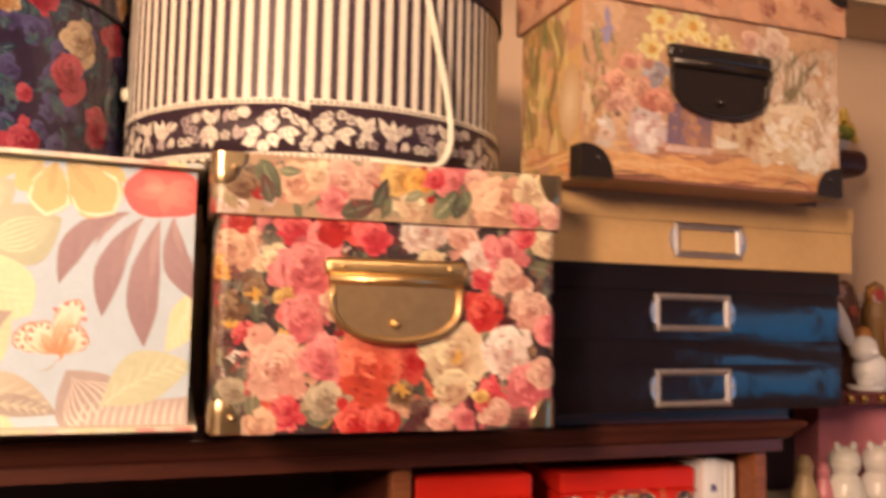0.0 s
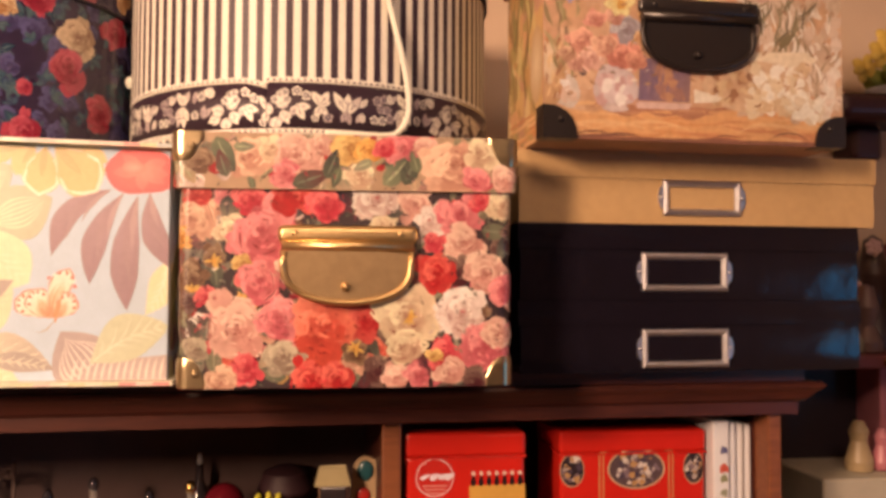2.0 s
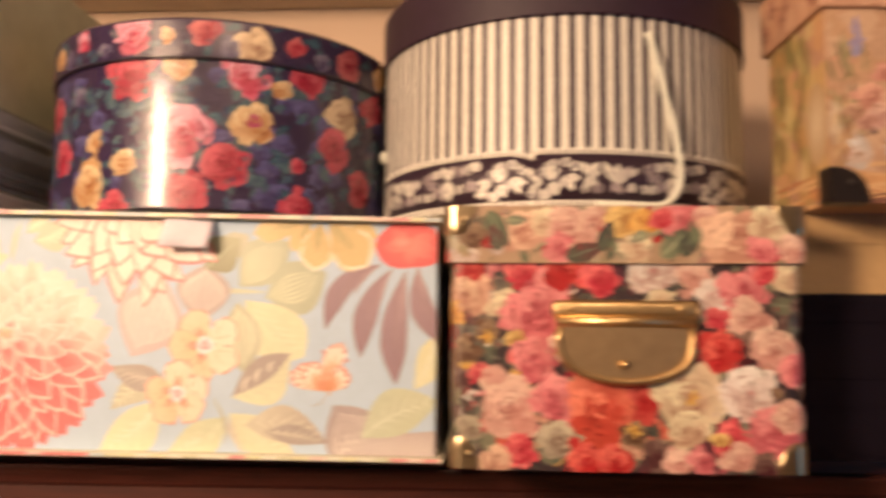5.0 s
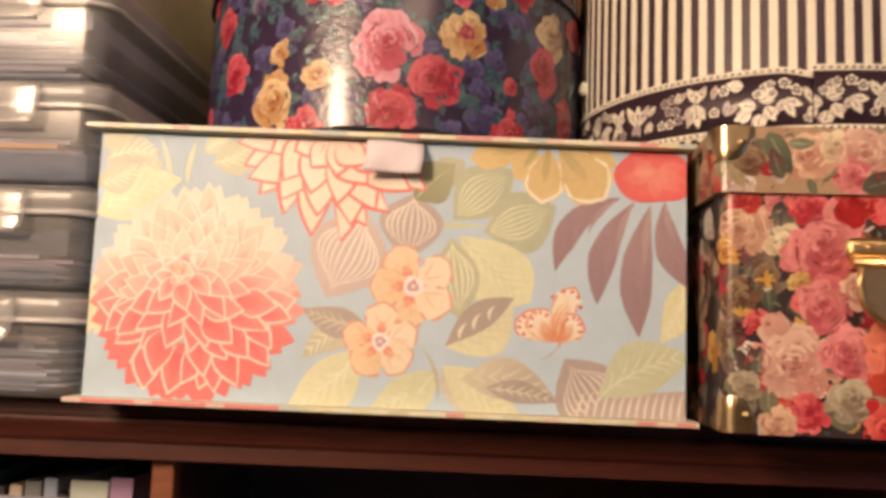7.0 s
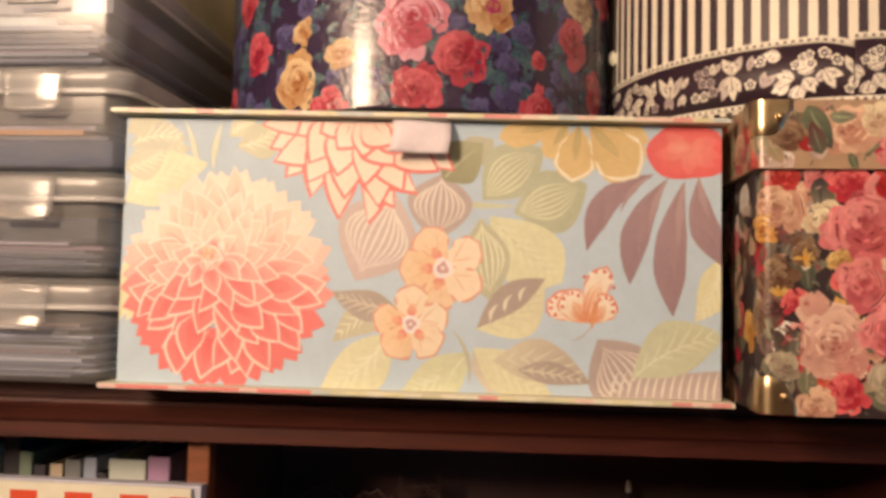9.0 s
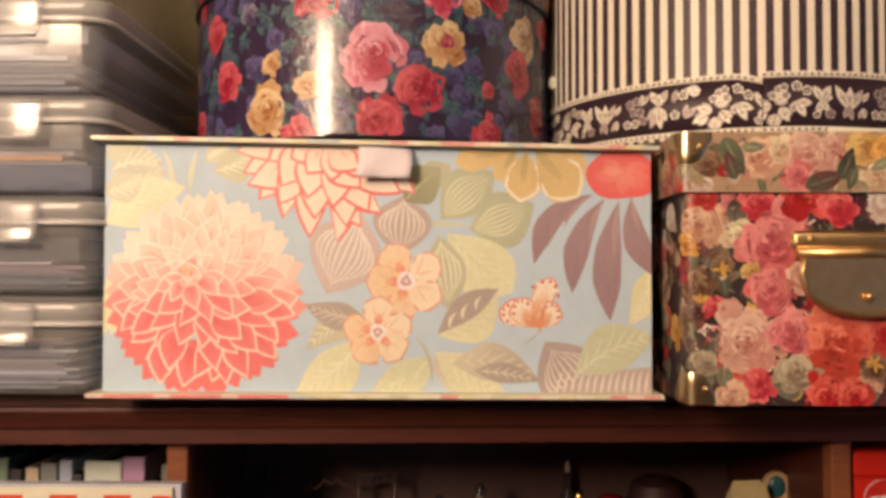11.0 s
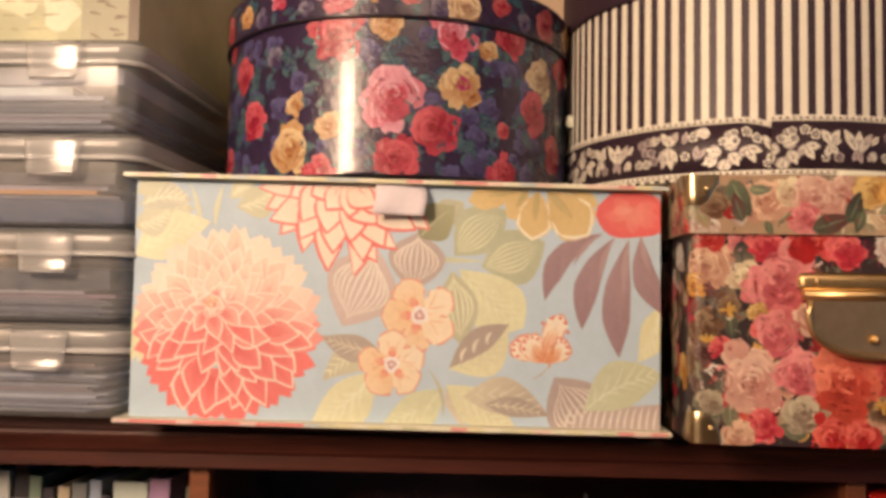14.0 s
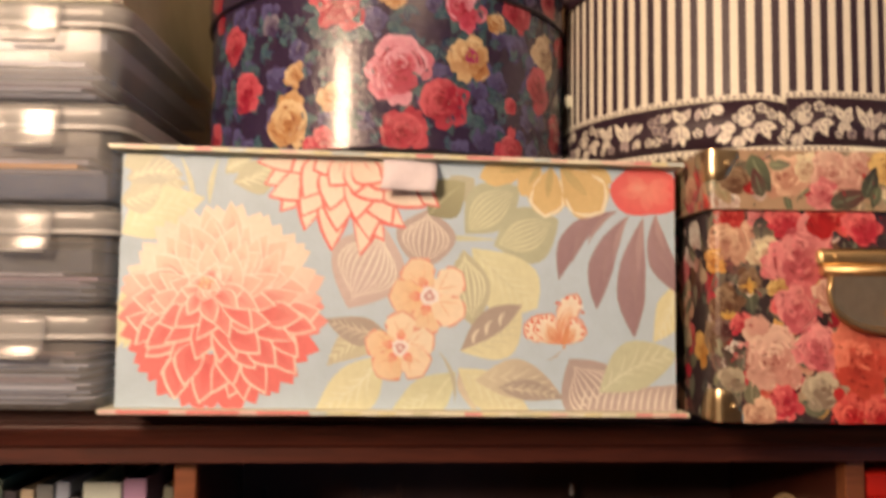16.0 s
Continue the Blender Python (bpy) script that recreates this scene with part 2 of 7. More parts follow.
def sheet(outline, y0, y1, bm=None):
    """A flat plate: its outline in x and z, its thickness from y0 to y1."""
    bm = bm or bmesh.new()
    a = [bm.verts.new((x, y0, z)) for x, z in outline]
    b = [bm.verts.new((x, y1, z)) for x, z in outline]
    bm.faces.new(a)
    bm.faces.new(b[::-1])
    for k in range(len(a)):
        l = (k + 1) % len(a)
        bm.faces.new((a[k], a[l], b[l], b[k]))
    return bm


def rounded_prism(bm, x0, x1, y0, y1, z0, z1, r, n=6):
    """An upright block whose four standing edges are rounded."""
    pts = []
    for cx, cy, a0 in ((x0 + r, y0 + r, 180), (x1 - r, y0 + r, 270), (x1 - r, y1 - r, 0), (x0 + r, y1 - r, 90)):
        pts += [(cx + r * math.cos(radians(a0 + 90 * k / (n - 1))), cy + r * math.sin(radians(a0 + 90 * k / (n - 1)))) for k in range(n)]
    low, high = [bm.verts.new((*p, z0)) for p in pts], [bm.verts.new((*p, z1)) for p in pts]
    bm.faces.new(low)
    bm.faces.new(high)
    for k in range(len(pts)):
        l = (k + 1) % len(pts)
        bm.faces.new((low[k], low[l], high[l], high[k]))


# ---- printing: flat inked shapes laid on paper ----
class Print:
    """Shapes in metres on a sheet of size w by h, each laid a hair over what it covers."""

    def __init__(self, w, h, wrap=False):
        self.w, self.h, self.wrap = w, h, wrap
        self.shapes, self.rounds, self.count = [], np.zeros((60000, 5)), 0

    def shape(self, rim, colors, hub=None, hub_color=None, strip=False):
        rim = [(min(self.w, max(0, u)), min(self.h, max(0, v))) for u, v in rim]
        us, vs = [p[0] for p in rim], [p[1] for p in rim]
        if max(us) - min(us) < 2e-4 or max(vs) - min(vs) < 2e-4:
            return
        cu, cv = (max(us) + min(us)) / 2, (max(vs) + min(vs)) / 2
        ru, rv = (max(us) - min(us)) / 2, (max(vs) - min(vs)) / 2
        o = self.rounds[:self.count]
        near = (abs(o[:, 0] - cu) < o[:, 2] + ru) & (abs(o[:, 1] - cv) < o[:, 3] + rv)
        layer = 1 + int(o[near, 4].max()) if near.any() else 1
        self.rounds[self.count] = cu, cv, ru, rv, layer
        self.count += 1
        hub = (min(self.w, max(0, hub[0])), min(self.h, max(0, hub[1]))) if hub else (sum(us) / len(us), sum(vs) / len(vs))
        hub_color = hub_color or (colors[0] if isinstance(colors, list) else colors)
        colors = colors if isinstance(colors, list) else [colors] * len(rim)
        if sum(a[0] * b[1] - b[0] * a[1] for a, b in zip(rim, rim[1:] + rim[:1])) < 0:
            rim, colors = rim[::-1], colors[::-1]
        self.shapes.append((rim, colors, hub, hub_color, layer, strip))

    def leaf(self, u, v, angle, length, width, base, tip=None, point=0.6, bend=0.0, edge=None, rib=None, n=9, line=0.0012):
        """A petal or leaf that starts at (u, v) and points along angle (degrees)."""
        if edge:
            self.leaf(u, v, angle, length + 1.5 * line, width + 2 * line, edge, None, point, bend, n=n)
        a, tip = radians(angle), tip or base
        d, s = (math.cos(a), math.sin(a)), (-math.sin(a), math.cos(a))
        left, right, cl, cr = [], [], [], []
        for i in range(n + 1):
            t = i / n
            w = width * 0.5 * math.sin(math.pi * t ** point) ** 0.8 if 0 < t < 1 else 0
            o = bend * length * t * t
            c = tuple(x + (y - x) * t for x, y in zip(base, tip))
            for side, pts, cols in ((1, left, cl), (-1, right, cr)):
                if 0 < i < n or side == 1:
                    pts.append((u + d[0] * length * t + s[0] * (o + side * w), v + d[1] * length * t + s[1] * (o + side * w)))
                    cols.append(c)
        mid = (u + d[0] * length * 0.5 + s[0] * bend * length * 0.25, v + d[1] * length * 0.5 + s[1] * bend * length * 0.25)
        self.shape(left + right[::-1], cl + cr[::-1], mid, tuple((x + y) / 2 for x, y in zip(base, tip)))
        if rib:
            self.leaf(u + d[0] * length * 0.08, v + d[1] * length * 0.08, angle, length * 0.8, length * 0.06, rib, None, 0.8, bend, n=5)

    def disc(self, u, v, ru, color, rv=None, rim=None, wob=0.0, n=14, turn=0.0):
        rv = rv or ru
        k0 = random.random() * 6
        pts = []
        for k in range(n):
            f = 2 * math.pi * k / n
            q = 1 + wob * math.sin(3 * f + k0) + wob * 0.7 * math.sin(5 * f + 2 * k0)
            x, y = ru * q * math.cos(f), rv * q * math.sin(f)
            c, s = math.cos(radians(turn)), math.sin(radians(turn))
            pts.append((u + x * c - y * s, v + x * s + y * c))
        self.shape(pts, rim or color, (u, v), color)

    def blade(self, p0, p1, width, base, tip=None, bow=0.0, m=0.45, e=1.7, b=0.0, edge=None, line=0.0012, rib=None, n=10, waver=0.0):
        """A leaf or petal from p0 to p1: bow bends it sideways, m is where it is widest, e how blunt its tip is, b how wide its foot."""
        (u0, v0), (u1, v1) = p0, p1
        dx, dy = u1 - u0, v1 - v0
        length = math.hypot(dx, dy) or 1e-6
        sx, sy = -dy / length, dx / length
        tip = tip or base
        if edge:
            k = 1 + 1.6 * line / length
            self.blade(p0, (u0 + dx * k, v0 + dy * k), width + 2 * line, edge, None, bow, m, e, b, n=n, waver=waver)
        left, right, cl, cr = [], [], [], []
        ph = random.random() * 6
        for i in range(n + 1):
            t = i / n
            f = (b + (1 - b) * math.sin(min(1, t / m) * math.pi / 2)) * (1 - max(0, (t - m) / (1 - m)) ** e)
            w = width * 0.5 * max(f, 0.02) * (1 + waver * math.sin(t * 19 + ph))
            o = bow * length * 4 * t * (1 - t)
            c = tuple(x + (y - x) * t for x, y in zip(base, tip))
            x, y = u0 + dx * t + sx * o, v0 + dy * t + sy * o
            left.append((x + sx * w, y + sy * w))
            right.append((x - sx * w, y - sy * w))
            cl.append(c)
            cr.append(c)
        hub = (u0 + dx * 0.5 + sx * bow * length, v0 + dy * 0.5 + sy * bow * length)
        self.shape(left + right[::-1], cl + cr[::-1], hub, tuple((x + y) / 2 for x, y in zip(base, tip)), True)
        if rib:
            self.blade((u0 + dx * 0.04, v0 + dy * 0.04), (u0 + dx * 0.9, v0 + dy * 0.9), min(0.0016, width * 0.08), rib, None, bow * 0.9, 0.2, 1.5, 0.5, n=7)

    def rose(self, u, v, r, color, light=None, dark=None, squash=1.0, heart=None):
        """A garden rose in soft brush strokes: petals in rings, each shaded from a deep foot to a turned rim that catches the light."""
        light = light or tuple(min(0.84, c * 1.30 + w) for c, w in zip(color, (0.15, 0.16, 0.12)))
        dark = dark or (color[0] * 0.40, color[1] * 0.18, color[2] * 0.18)
        blend = lambda p, q, t: tuple(x + (y - x) * min(1, max(0, t)) for x, y in zip(p, q))
        lean = random.uniform(1.3, 2.7)
        turn = random.random() * 360
        ou, ov = random.uniform(-0.16, 0.16) * r, random.uniform(-0.10, 0.18) * r
        self.disc(u, v, r * 0.80, blend(dark, color, 0.35), r * 0.80 * squash, wob=0.12, n=16)
        if r > 0.0075:
            for k in range(3):
                a = random.random() * 360
                self.petal(u, v, a, r * 0.4, r * random.uniform(1.12, 1.42), random.uniform(16, 30), blend(color, light, random.random()), blend(dark, color, 0.5), squash)
        if r > 0.0075:
            rings = ((0.30, 1.04, 6, 40), (0.22, 0.84, 5, 44), (0.16, 0.64, 5, 44), (0.08, 0.46, 4, 50), (0.0, 0.28, 3, 62))
        else:
            rings = ((0.2, 1.0, 5, 48), (0.05, 0.66, 4, 52), (0.0, 0.38, 3, 66))
        for ring, (r0, r1, count, half) in enumerate(rings):
            pull = ring / (len(rings) - 1)
            cu, cv = u + ou * pull, v + ov * pull
            for k in range(count):
                a = turn + 360 * (k + random.uniform(-0.3, 0.3)) / count + ring * 41
                out, wide = r * r1 * random.uniform(0.70, 1.26), half * random.uniform(0.65, 1.30)
                lit = 0.50 + 0.42 * math.cos(radians(a) - lean) + random.uniform(-0.36, 0.36) - 0.34 * pull
                edge = blend(blend(dark, color, 0.75), light, lit)
                foot = blend(dark, color, 0.16 + 0.62 * lit - 0.2 * pull)
                self.petal(cu, cv, a, r * r0 * 0.5, out, wide, edge, foot, squash)
                if random.random() < 0.25 + 0.4 * lit:
                    self.crescent(cu, cv, a + random.uniform(-14, 14), out * random.uniform(0.86, 0.97), wide * random.uniform(0.4, 0.7), r * random.uniform(0.05, 0.11), blend(edge, light, 0.75), squash)
                if r > 0.007 and random.random() < 0.75:
                    self.crescent(cu, cv, a + random.uniform(-20, 20), out * random.uniform(0.55, 0.74), wide * random.uniform(0.35, 0.6), r * random.uniform(0.04, 0.09), blend(foot, dark, 0.75), squash)
        q = r * 0.14
        self.disc(u + ou, v + ov, q, heart or blend(dark, color, 0.2), q * 0.8, rim=blend(heart or dark, color, 0.55), wob=0.16, n=9)

    def crescent(self, u, v, a, q, half, thick, color, squash=1.0):
        """A thin curved stroke along a petal's rim."""
        pts = []
        for k in range(7):
            g = radians(a + half * (-1 + k / 3))
            pts.append((u + q * math.cos(g), v + q * math.sin(g) * squash))
        for k in range(5, 0, -1):
            f = -1 + k / 3
            g, p = radians(a + half * f), q - thick * (1 - f * f)
            pts.append((u + p * math.cos(g), v + p * math.sin(g) * squash))
        self.shape(pts, color)

    def petal(self, u, v, a, r0, r1, half, rim, foot, squash):
        """One frilled petal of a rose: a fan from r0 to r1 with a wavering, notched outer edge."""
        pts, cols = [], []
        ph, notch = random.random() * 6, random.uniform(-0.5, 0.5)
        for k in range(9):
            f = -1 + k / 4
            q = r1 * (1 - 0.26 * abs(f) ** 2.5 - 0.07 * math.exp(-((f - notch) / 0.16) ** 2) + 0.035 * math.sin(7 * f + ph))
            g = radians(a + half * f)
            pts.append((u + q * math.cos(g), v + q * math.sin(g) * squash))
            cols.append(rim)
        for f in (0.55, 0, -0.55):
            g = radians(a + half * f)
            pts.append((u + r0 * math.cos(g), v + r0 * math.sin(g) * squash))
            cols.append(foot)
        g = radians(a)
        q = r0 + (r1 - r0) * 0.5
        self.shape(pts, cols, (u + q * math.cos(g), v + q * math.sin(g) * squash), tuple(x * 0.55 + y * 0.45 for x, y in zip(rim, foot)))

    def fade(self, color, t):
        """Washes all the inks towards one colour."""
        wash_ = lambda c: tuple(x + (y - x) * t for x, y in zip(c, color))
        self.shapes = [(rim, [wash_(c) for c in cols], hub, wash_(hc), layer, strip) for rim, cols, hub, hc, layer, strip in self.shapes]

    def put(self, name, mat, parent, place, gap=0.000003, label=""):
        """place(u, v, lift) gives the point of the world for a point of the sheet."""
        verts, faces, cols = [], [], []
        o = origin(parent)
        for rim, colors, hub, hc, layer, strip in self.shapes:
            k = len(verts)
            lift = 0.00015 + gap * layer
            for (u, v), c in zip(rim, colors):
                verts.append(Vector(place(u, v, lift)) - o)
                cols.append(c)
            verts.append(Vector(place(*hub, lift)) - o)
            cols.append(hc)
            n = len(rim)
            if strip:
                faces += [(k + i, k + i + 1, k + n - 2 - i, k + n - 1 - i) for i in range(n // 2 - 1)]
            else:
                faces += [(k + i, k + (i + 1) % n, k + n) for i in range(n)]
        me = bpy.data.meshes.new(name)
        me.from_pydata(verts, [], faces)
        at = me.color_attributes.new("print", "FLOAT_COLOR", "POINT")
        at.data.foreach_set("color", [x for c in cols for x in (*c, 1)])
        me.materials.append(mat)
        if self.wrap:
            me.polygons.foreach_set("use_smooth", [True] * len(me.polygons))
            flat = [p for rim, _, hub, _, _, _ in self.shapes for p in (*rim, hub)]
            me.normals_split_custom_set_from_vertices([(Vector(place(u, v, 1)) - Vector(place(u, v, 0))).normalized() for u, v in flat])
        ob = new(name, me)
        ob.parent = parent
        return tagged(ob, label, kind="stuff")


def flat_front(x0, y, z0):
    return lambda u, v, lift: (x0 + u, y - lift, z0 + v)


def flat_left(x, y0, z0):
    """A face that looks to -x: u runs from the back towards the front."""
    return lambda u, v, lift: (x - lift, y0 - u, z0 + v)


def tinted(bm, color):
    """Gives a mesh of one colour the print layer."""
    lay = bm.verts.layers.float_color.get("print") or bm.verts.layers.float_color.new("print")
    for v in bm.verts:
        v[lay] = (*color, 1)
    return bm


# ---- the room ----
def setting(name, bm, mat, label, category):
    return tagged(part(name, bm, mat), label, category, kind="structure")


X0, X1, Y0, Y1, ZC = -2.5, 2.3, -4.2, 1.0, 2.5
setting("floor", box(X0 - 0.1, X1 + 0.1, Y0 - 0.1, Y1 + 0.1, -0.1, 0), M_FLOOR, "brown wooden floor of the room", "floor")
setting("ceiling", box(X0 - 0.1, X1 + 0.1, Y0 - 0.1, Y1 + 0.1, ZC, ZC + 0.1), M_CEIL, "plain off-white painted ceiling", "ceiling")
setting("wall_north", box(X0 - 0.1, X1 + 0.1, Y1, Y1 + 0.1, 0, ZC), M_WALL, "beige painted wall behind the bookcase", "wall")
setting("wall_south", box(X0 - 0.1, X1 + 0.1, Y0 - 0.1, Y0, 0, ZC), M_WALL, "beige painted wall", "wall")
setting("wall_west", box(X0 - 0.1, X0, Y0, Y1, 0, ZC), M_WALL, "beige painted wall", "wall")
WY0, WY1, WZ0, WZ1 = -1.46, -0.70, 0.95, 1.72
bm = box(X1, X1 + 0.1, Y0, WY0, 0, ZC)
box(X1, X1 + 0.1, WY1, Y1, 0, ZC, bm=bm)
box(X1, X1 + 0.1, WY0, WY1, 0, WZ0, bm=bm)
box(X1, X1 + 0.1, WY0, WY1, WZ1, ZC, bm=bm)
setting("wall_east", bm, M_WALL, "beige painted wall with a window opening", "wall")
M_FRAME = material("white_window_paint", (0.7, 0.68, 0.62), 0.45, grain=0.1, scale=40)
M_PANE = plastic("window_glass", (0.9, 0.95, 1.0), 1.12, 0.02)
win = thing("window_1", "white framed window with dusk light outside", "window", (X1 + 0.05, (WY0 + WY1) / 2, WZ0), kind="structure")
for a, b, c, d in ((WY0, WY1, WZ0, WZ0 + 0.05), (WY0, WY1, WZ1 - 0.05, WZ1), (WY0, WY0 + 0.05, WZ0 + 0.05, WZ1 - 0.05), (WY1 - 0.05, WY1, WZ0 + 0.05, WZ1 - 0.05), (-1.10, -1.06, WZ0 + 0.05, WZ1 - 0.05)):
    part("window_frame", box(X1 + 0.02, X1 + 0.07, a, b, c, d, 0.004), M_FRAME, win)
for a, b in ((WY0 + 0.05, -1.10), (-1.06, WY1 - 0.05)):
    pane = part("pane", box(X1 + 0.042, X1 + 0.047, a, b, WZ0 + 0.05, WZ1 - 0.05), M_PANE, win)
    pane.visible_shadow = False

# the wall shelf above
us = thing("wall_shelf", "cream painted wall shelf over the stacked boxes", "shelf", (0.3, 0.94, 2.0))
part("board", box(-1.6, 1.3, 0.880, 0.998, 2.0, 2.034, 0.003), M_SHELF, us)
part("edge_strip", box(-1.6, 1.3, 0.872, 0.8795, 1.999, 2.035, 0.002), M_SHELF, us)
for x, w, h, c in ((0.60, 0.03, 0.20, (70, 36, 30)), (0.634, 0.024, 0.22, (52, 34, 34)), (0.662, 0.036, 0.19, (96, 50, 36)), (0.702, 0.028, 0.21, (44, 34, 40)), (0.735, 0.03, 0.2, (110, 40, 36))):
    bk = thing("book", "dark cloth-bound book standing on the wall shelf", "book", (x, 0.95, 2.034), group="books on the wall shelf")
    part("cover", box(x, x + w, 0.882, 0.99, 2.0345, 2.034 + h, 0.002), plain("dark_book_cloth", c), bk)
    part("pages", box(x + 0.003, x + w - 0.003, 0.886, 0.994, 2.037, 2.030 + h), M_EDGE, bk)

# ---- the bookcase ----
TURN_CASE = 2.2
TOP = 1.4785
case = thing("bookcase", "dark cherry wood bookcase with a moulded cornice, loaded with boxes", "bookcase", (0, 0.6845, 0), TURN_CASE)
CL, CR, DEEP = -0.95, 0.614, 0.275


def cornice_profile(t):
    # outward reach and height of the moulding, from its top edge down
    return ((-0.004, TOP - 0.0005), (-0.001, 1.4755), (-0.001, 1.4645), (0.0050, 1.4630), (0.0062, 1.4605), (0.0055, 1.4580), (0.0030, 1.4545),
            (0.0012, 1.4505), (0.0000, 1.4470), (-0.0035, 1.4440), (-0.0085, 1.4405), (-0.0115, 1.4365), (-0.0100, 1.4350), (-0.0100, 1.4325), (-0.0130, 1.4315))[t]


bm = bmesh.new()
rows = []
for t in range(15):
    out, z = cornice_profile(t)
    side = CR + 0.018 + out * 2.6
    rows.append([bm.verts.new(p) for p in ((CL, -out, z), (side, -out, z), (side, DEEP, z))])
for a, b in zip(rows, rows[1:]):
    for k in (0, 1):
        bm.faces.new((a[k], a[k + 1], b[k + 1], b[k]))
part("cornice", bm, M_WOOD, case, local=True)
part("top_board", box(CL, CR + 0.01, 0.004, DEEP, 1.4320, TOP), M_WOOD, case, local=True)
for x0, x1, nm in ((-0.3535, -0.3355, "stile"), (0.2160, 0.2335, "stile"), (CR - 0.0165, CR - 0.003, "stile"), (CL, CL + 0.02, "stile")):
    part(nm, box(x0, x1, 0.0235 if x1 < CR - 0.01 else 0.0125, 0.040, 0.08, 1.4318, 0.0015), M_STILE, case, local=True)
for x0, x1 in ((-0.3520, -0.3370), (0.2175, 0.2320), (CR - 0.018, CR - 0.0005), (CL, CL + 0.018)):
    part("upright_panel", box(x0, x1, 0.040, DEEP - 0.006, 0.08, 1.4318), M_WOOD, case, local=True)
part("back_panel", box(CL, CR, DEEP - 0.006, DEEP, 0.08, 1.4318), M_BACKING, case, local=True)
BAYS = ((CL + 0.018, -0.3520, 1.20), (-0.3370, 0.2175, 1.262), (0.2320, CR - 0.018, 1.20))
for x0, x1, z in BAYS:
    part("shelf_board", box(x0, x1, 0.026, DEEP - 0.006, z - 0.018, z, 0.0015), M_WOOD, case, local=True)
part("lower_front", box(CL + 0.02, CR - 0.0245, 0.008, 0.0225, 0.08, 1.16, 0.002), M_WOOD, case, local=True)
part("plinth", box(CL, CR, 0.014, DEEP, 0, 0.08, 0.003), M_WOOD, case, local=True)


# ---- fittings ----
def corner_plate(bm, x, y, z, sx, sz, r, depth, t=0.0012, rz=None):
    """A pressed metal corner: x, z at the box's corner; sx, sz point into its face; depth runs back along the side."""
    rz = rz or r
    pts = [(x, z)] + [(x + sx * r * f, z + sz * rz * g) for f, g in ((1, 0), (0.97, 0.32), (0.86, 0.60), (0.66, 0.83), (0.36, 0.97), (0, 1))]
    sheet(pts, y - t, y, bm)
    xs = sorted((x - sx * t, x))
    box(xs[0], xs[1], y - t, y + depth * 0.8, min(z, z + sz * rz), max(z, z + sz * rz), bm=bm)
    zs = sorted((z - sz * t, z))
    box(min(x, x + sx * r), max(x, x + sx * r), y - t, y + depth * 0.6, zs[0], zs[1], bm=bm)
    ball(x + sx * r * 0.5, y - t, z + sz * rz * 0.55, 0.0026, bm=bm, u=10, v=6)


def drop_handle(parent, cx, ztop, y, w, h, metal, dish, label, skew=0.0):
    """A label-holder handle: a riveted bar over a half-round dish with a raised rim and a knob."""
    hd = part("handle", box(cx - w / 2, cx + w / 2, y - 0.0056, y, ztop - 0.013, ztop, 0.0042, segments=5), metal, parent, label, smooth=True)
    bar = tube([(cx - w * 0.475, y - 0.004, ztop - 0.0155), (cx + w * 0.475, y - 0.004, ztop - 0.0155)], 0.0042, n=12)
    part("rolled_bar", bar, metal, hd)
    top, low, half = ztop - 0.0195, ztop - h, w * 0.46
    rim = [(-half, top)]
    for k in range(17):
        f = math.pi * k / 16
        rim.append((-half * math.cos(f) * (1.0 if k not in (0, 16) else 1.0), top - 0.010 - (top - 0.010 - low) * math.sin(f) ** 0.75))
    rim.append((half, top))
    plate = sheet([(cx + a, z) for a, z in rim], y - 0.0012, y)
    for v in plate.verts:
        v.co.y += skew * (v.co.x - cx - half) - 0.0012
    part("dish", plate, dish, hd)
    part("rim", tube([(cx + a, y - 0.003 + skew * (a - half), z) for a, z in rim], 0.0026, n=10), metal, hd)
    part("knob", ball(cx - 0.002, y - 0.004 - skew * half, low + 0.0125, 0.0034, 0.004, bm=None, u=12, v=8), metal, hd)
    for s in (-1, 1):
        part("rivet", ball(cx + s * w * 0.38, y - 0.0056, ztop - 0.0060, 0.0026, 0.0016, u=10, v=6), metal, hd)
    return hd


def label_frame(parent, x0, x1, z0, z1, y, label="nickel label holder with scalloped ears"):
    """A card frame of pressed metal: four mitred bars, an ear with a pin on either side."""
    ear = 0.0045
    a0, a1, b = x0 + ear, x1 - ear, 0.0062
    bm = bmesh.new()
    loops = []
    for ins, yy in ((0.0, y), (0.0004, y - 0.0022), (b * 0.45, y - 0.0032), (b * 0.8, y - 0.0022), (b, y - 0.0004)):
        loops.append([bm.verts.new((px, yy, pz)) for px, pz in ((a0 + ins, z0 + ins), (a1 - ins, z0 + ins), (a1 - ins, z1 - ins), (a0 + ins, z1 - ins))])
    for p, q in zip(loops, loops[1:]):
        for k in range(4):
            bm.faces.new((p[k], p[(k + 1) % 4], q[(k + 1) % 4], q[k]))
    zm = (z0 + z1) / 2
    for s, x in ((-1, a0), (1, a1)):
        sheet([(x, zm - 0.011), (x + s * ear * 0.6, zm - 0.009), (x + s * ear, zm - 0.004), (x + s * ear, zm + 0.004), (x + s * ear * 0.6, zm + 0.009), (x, zm + 0.011)], y - 0.0015, y, bm)
        ball(x + s * ear * 0.35, y - 0.0018, zm, 0.0019, bm=bm, u=8, v=6)
    return part("label_holder", bm, M_STEEL, parent, label)


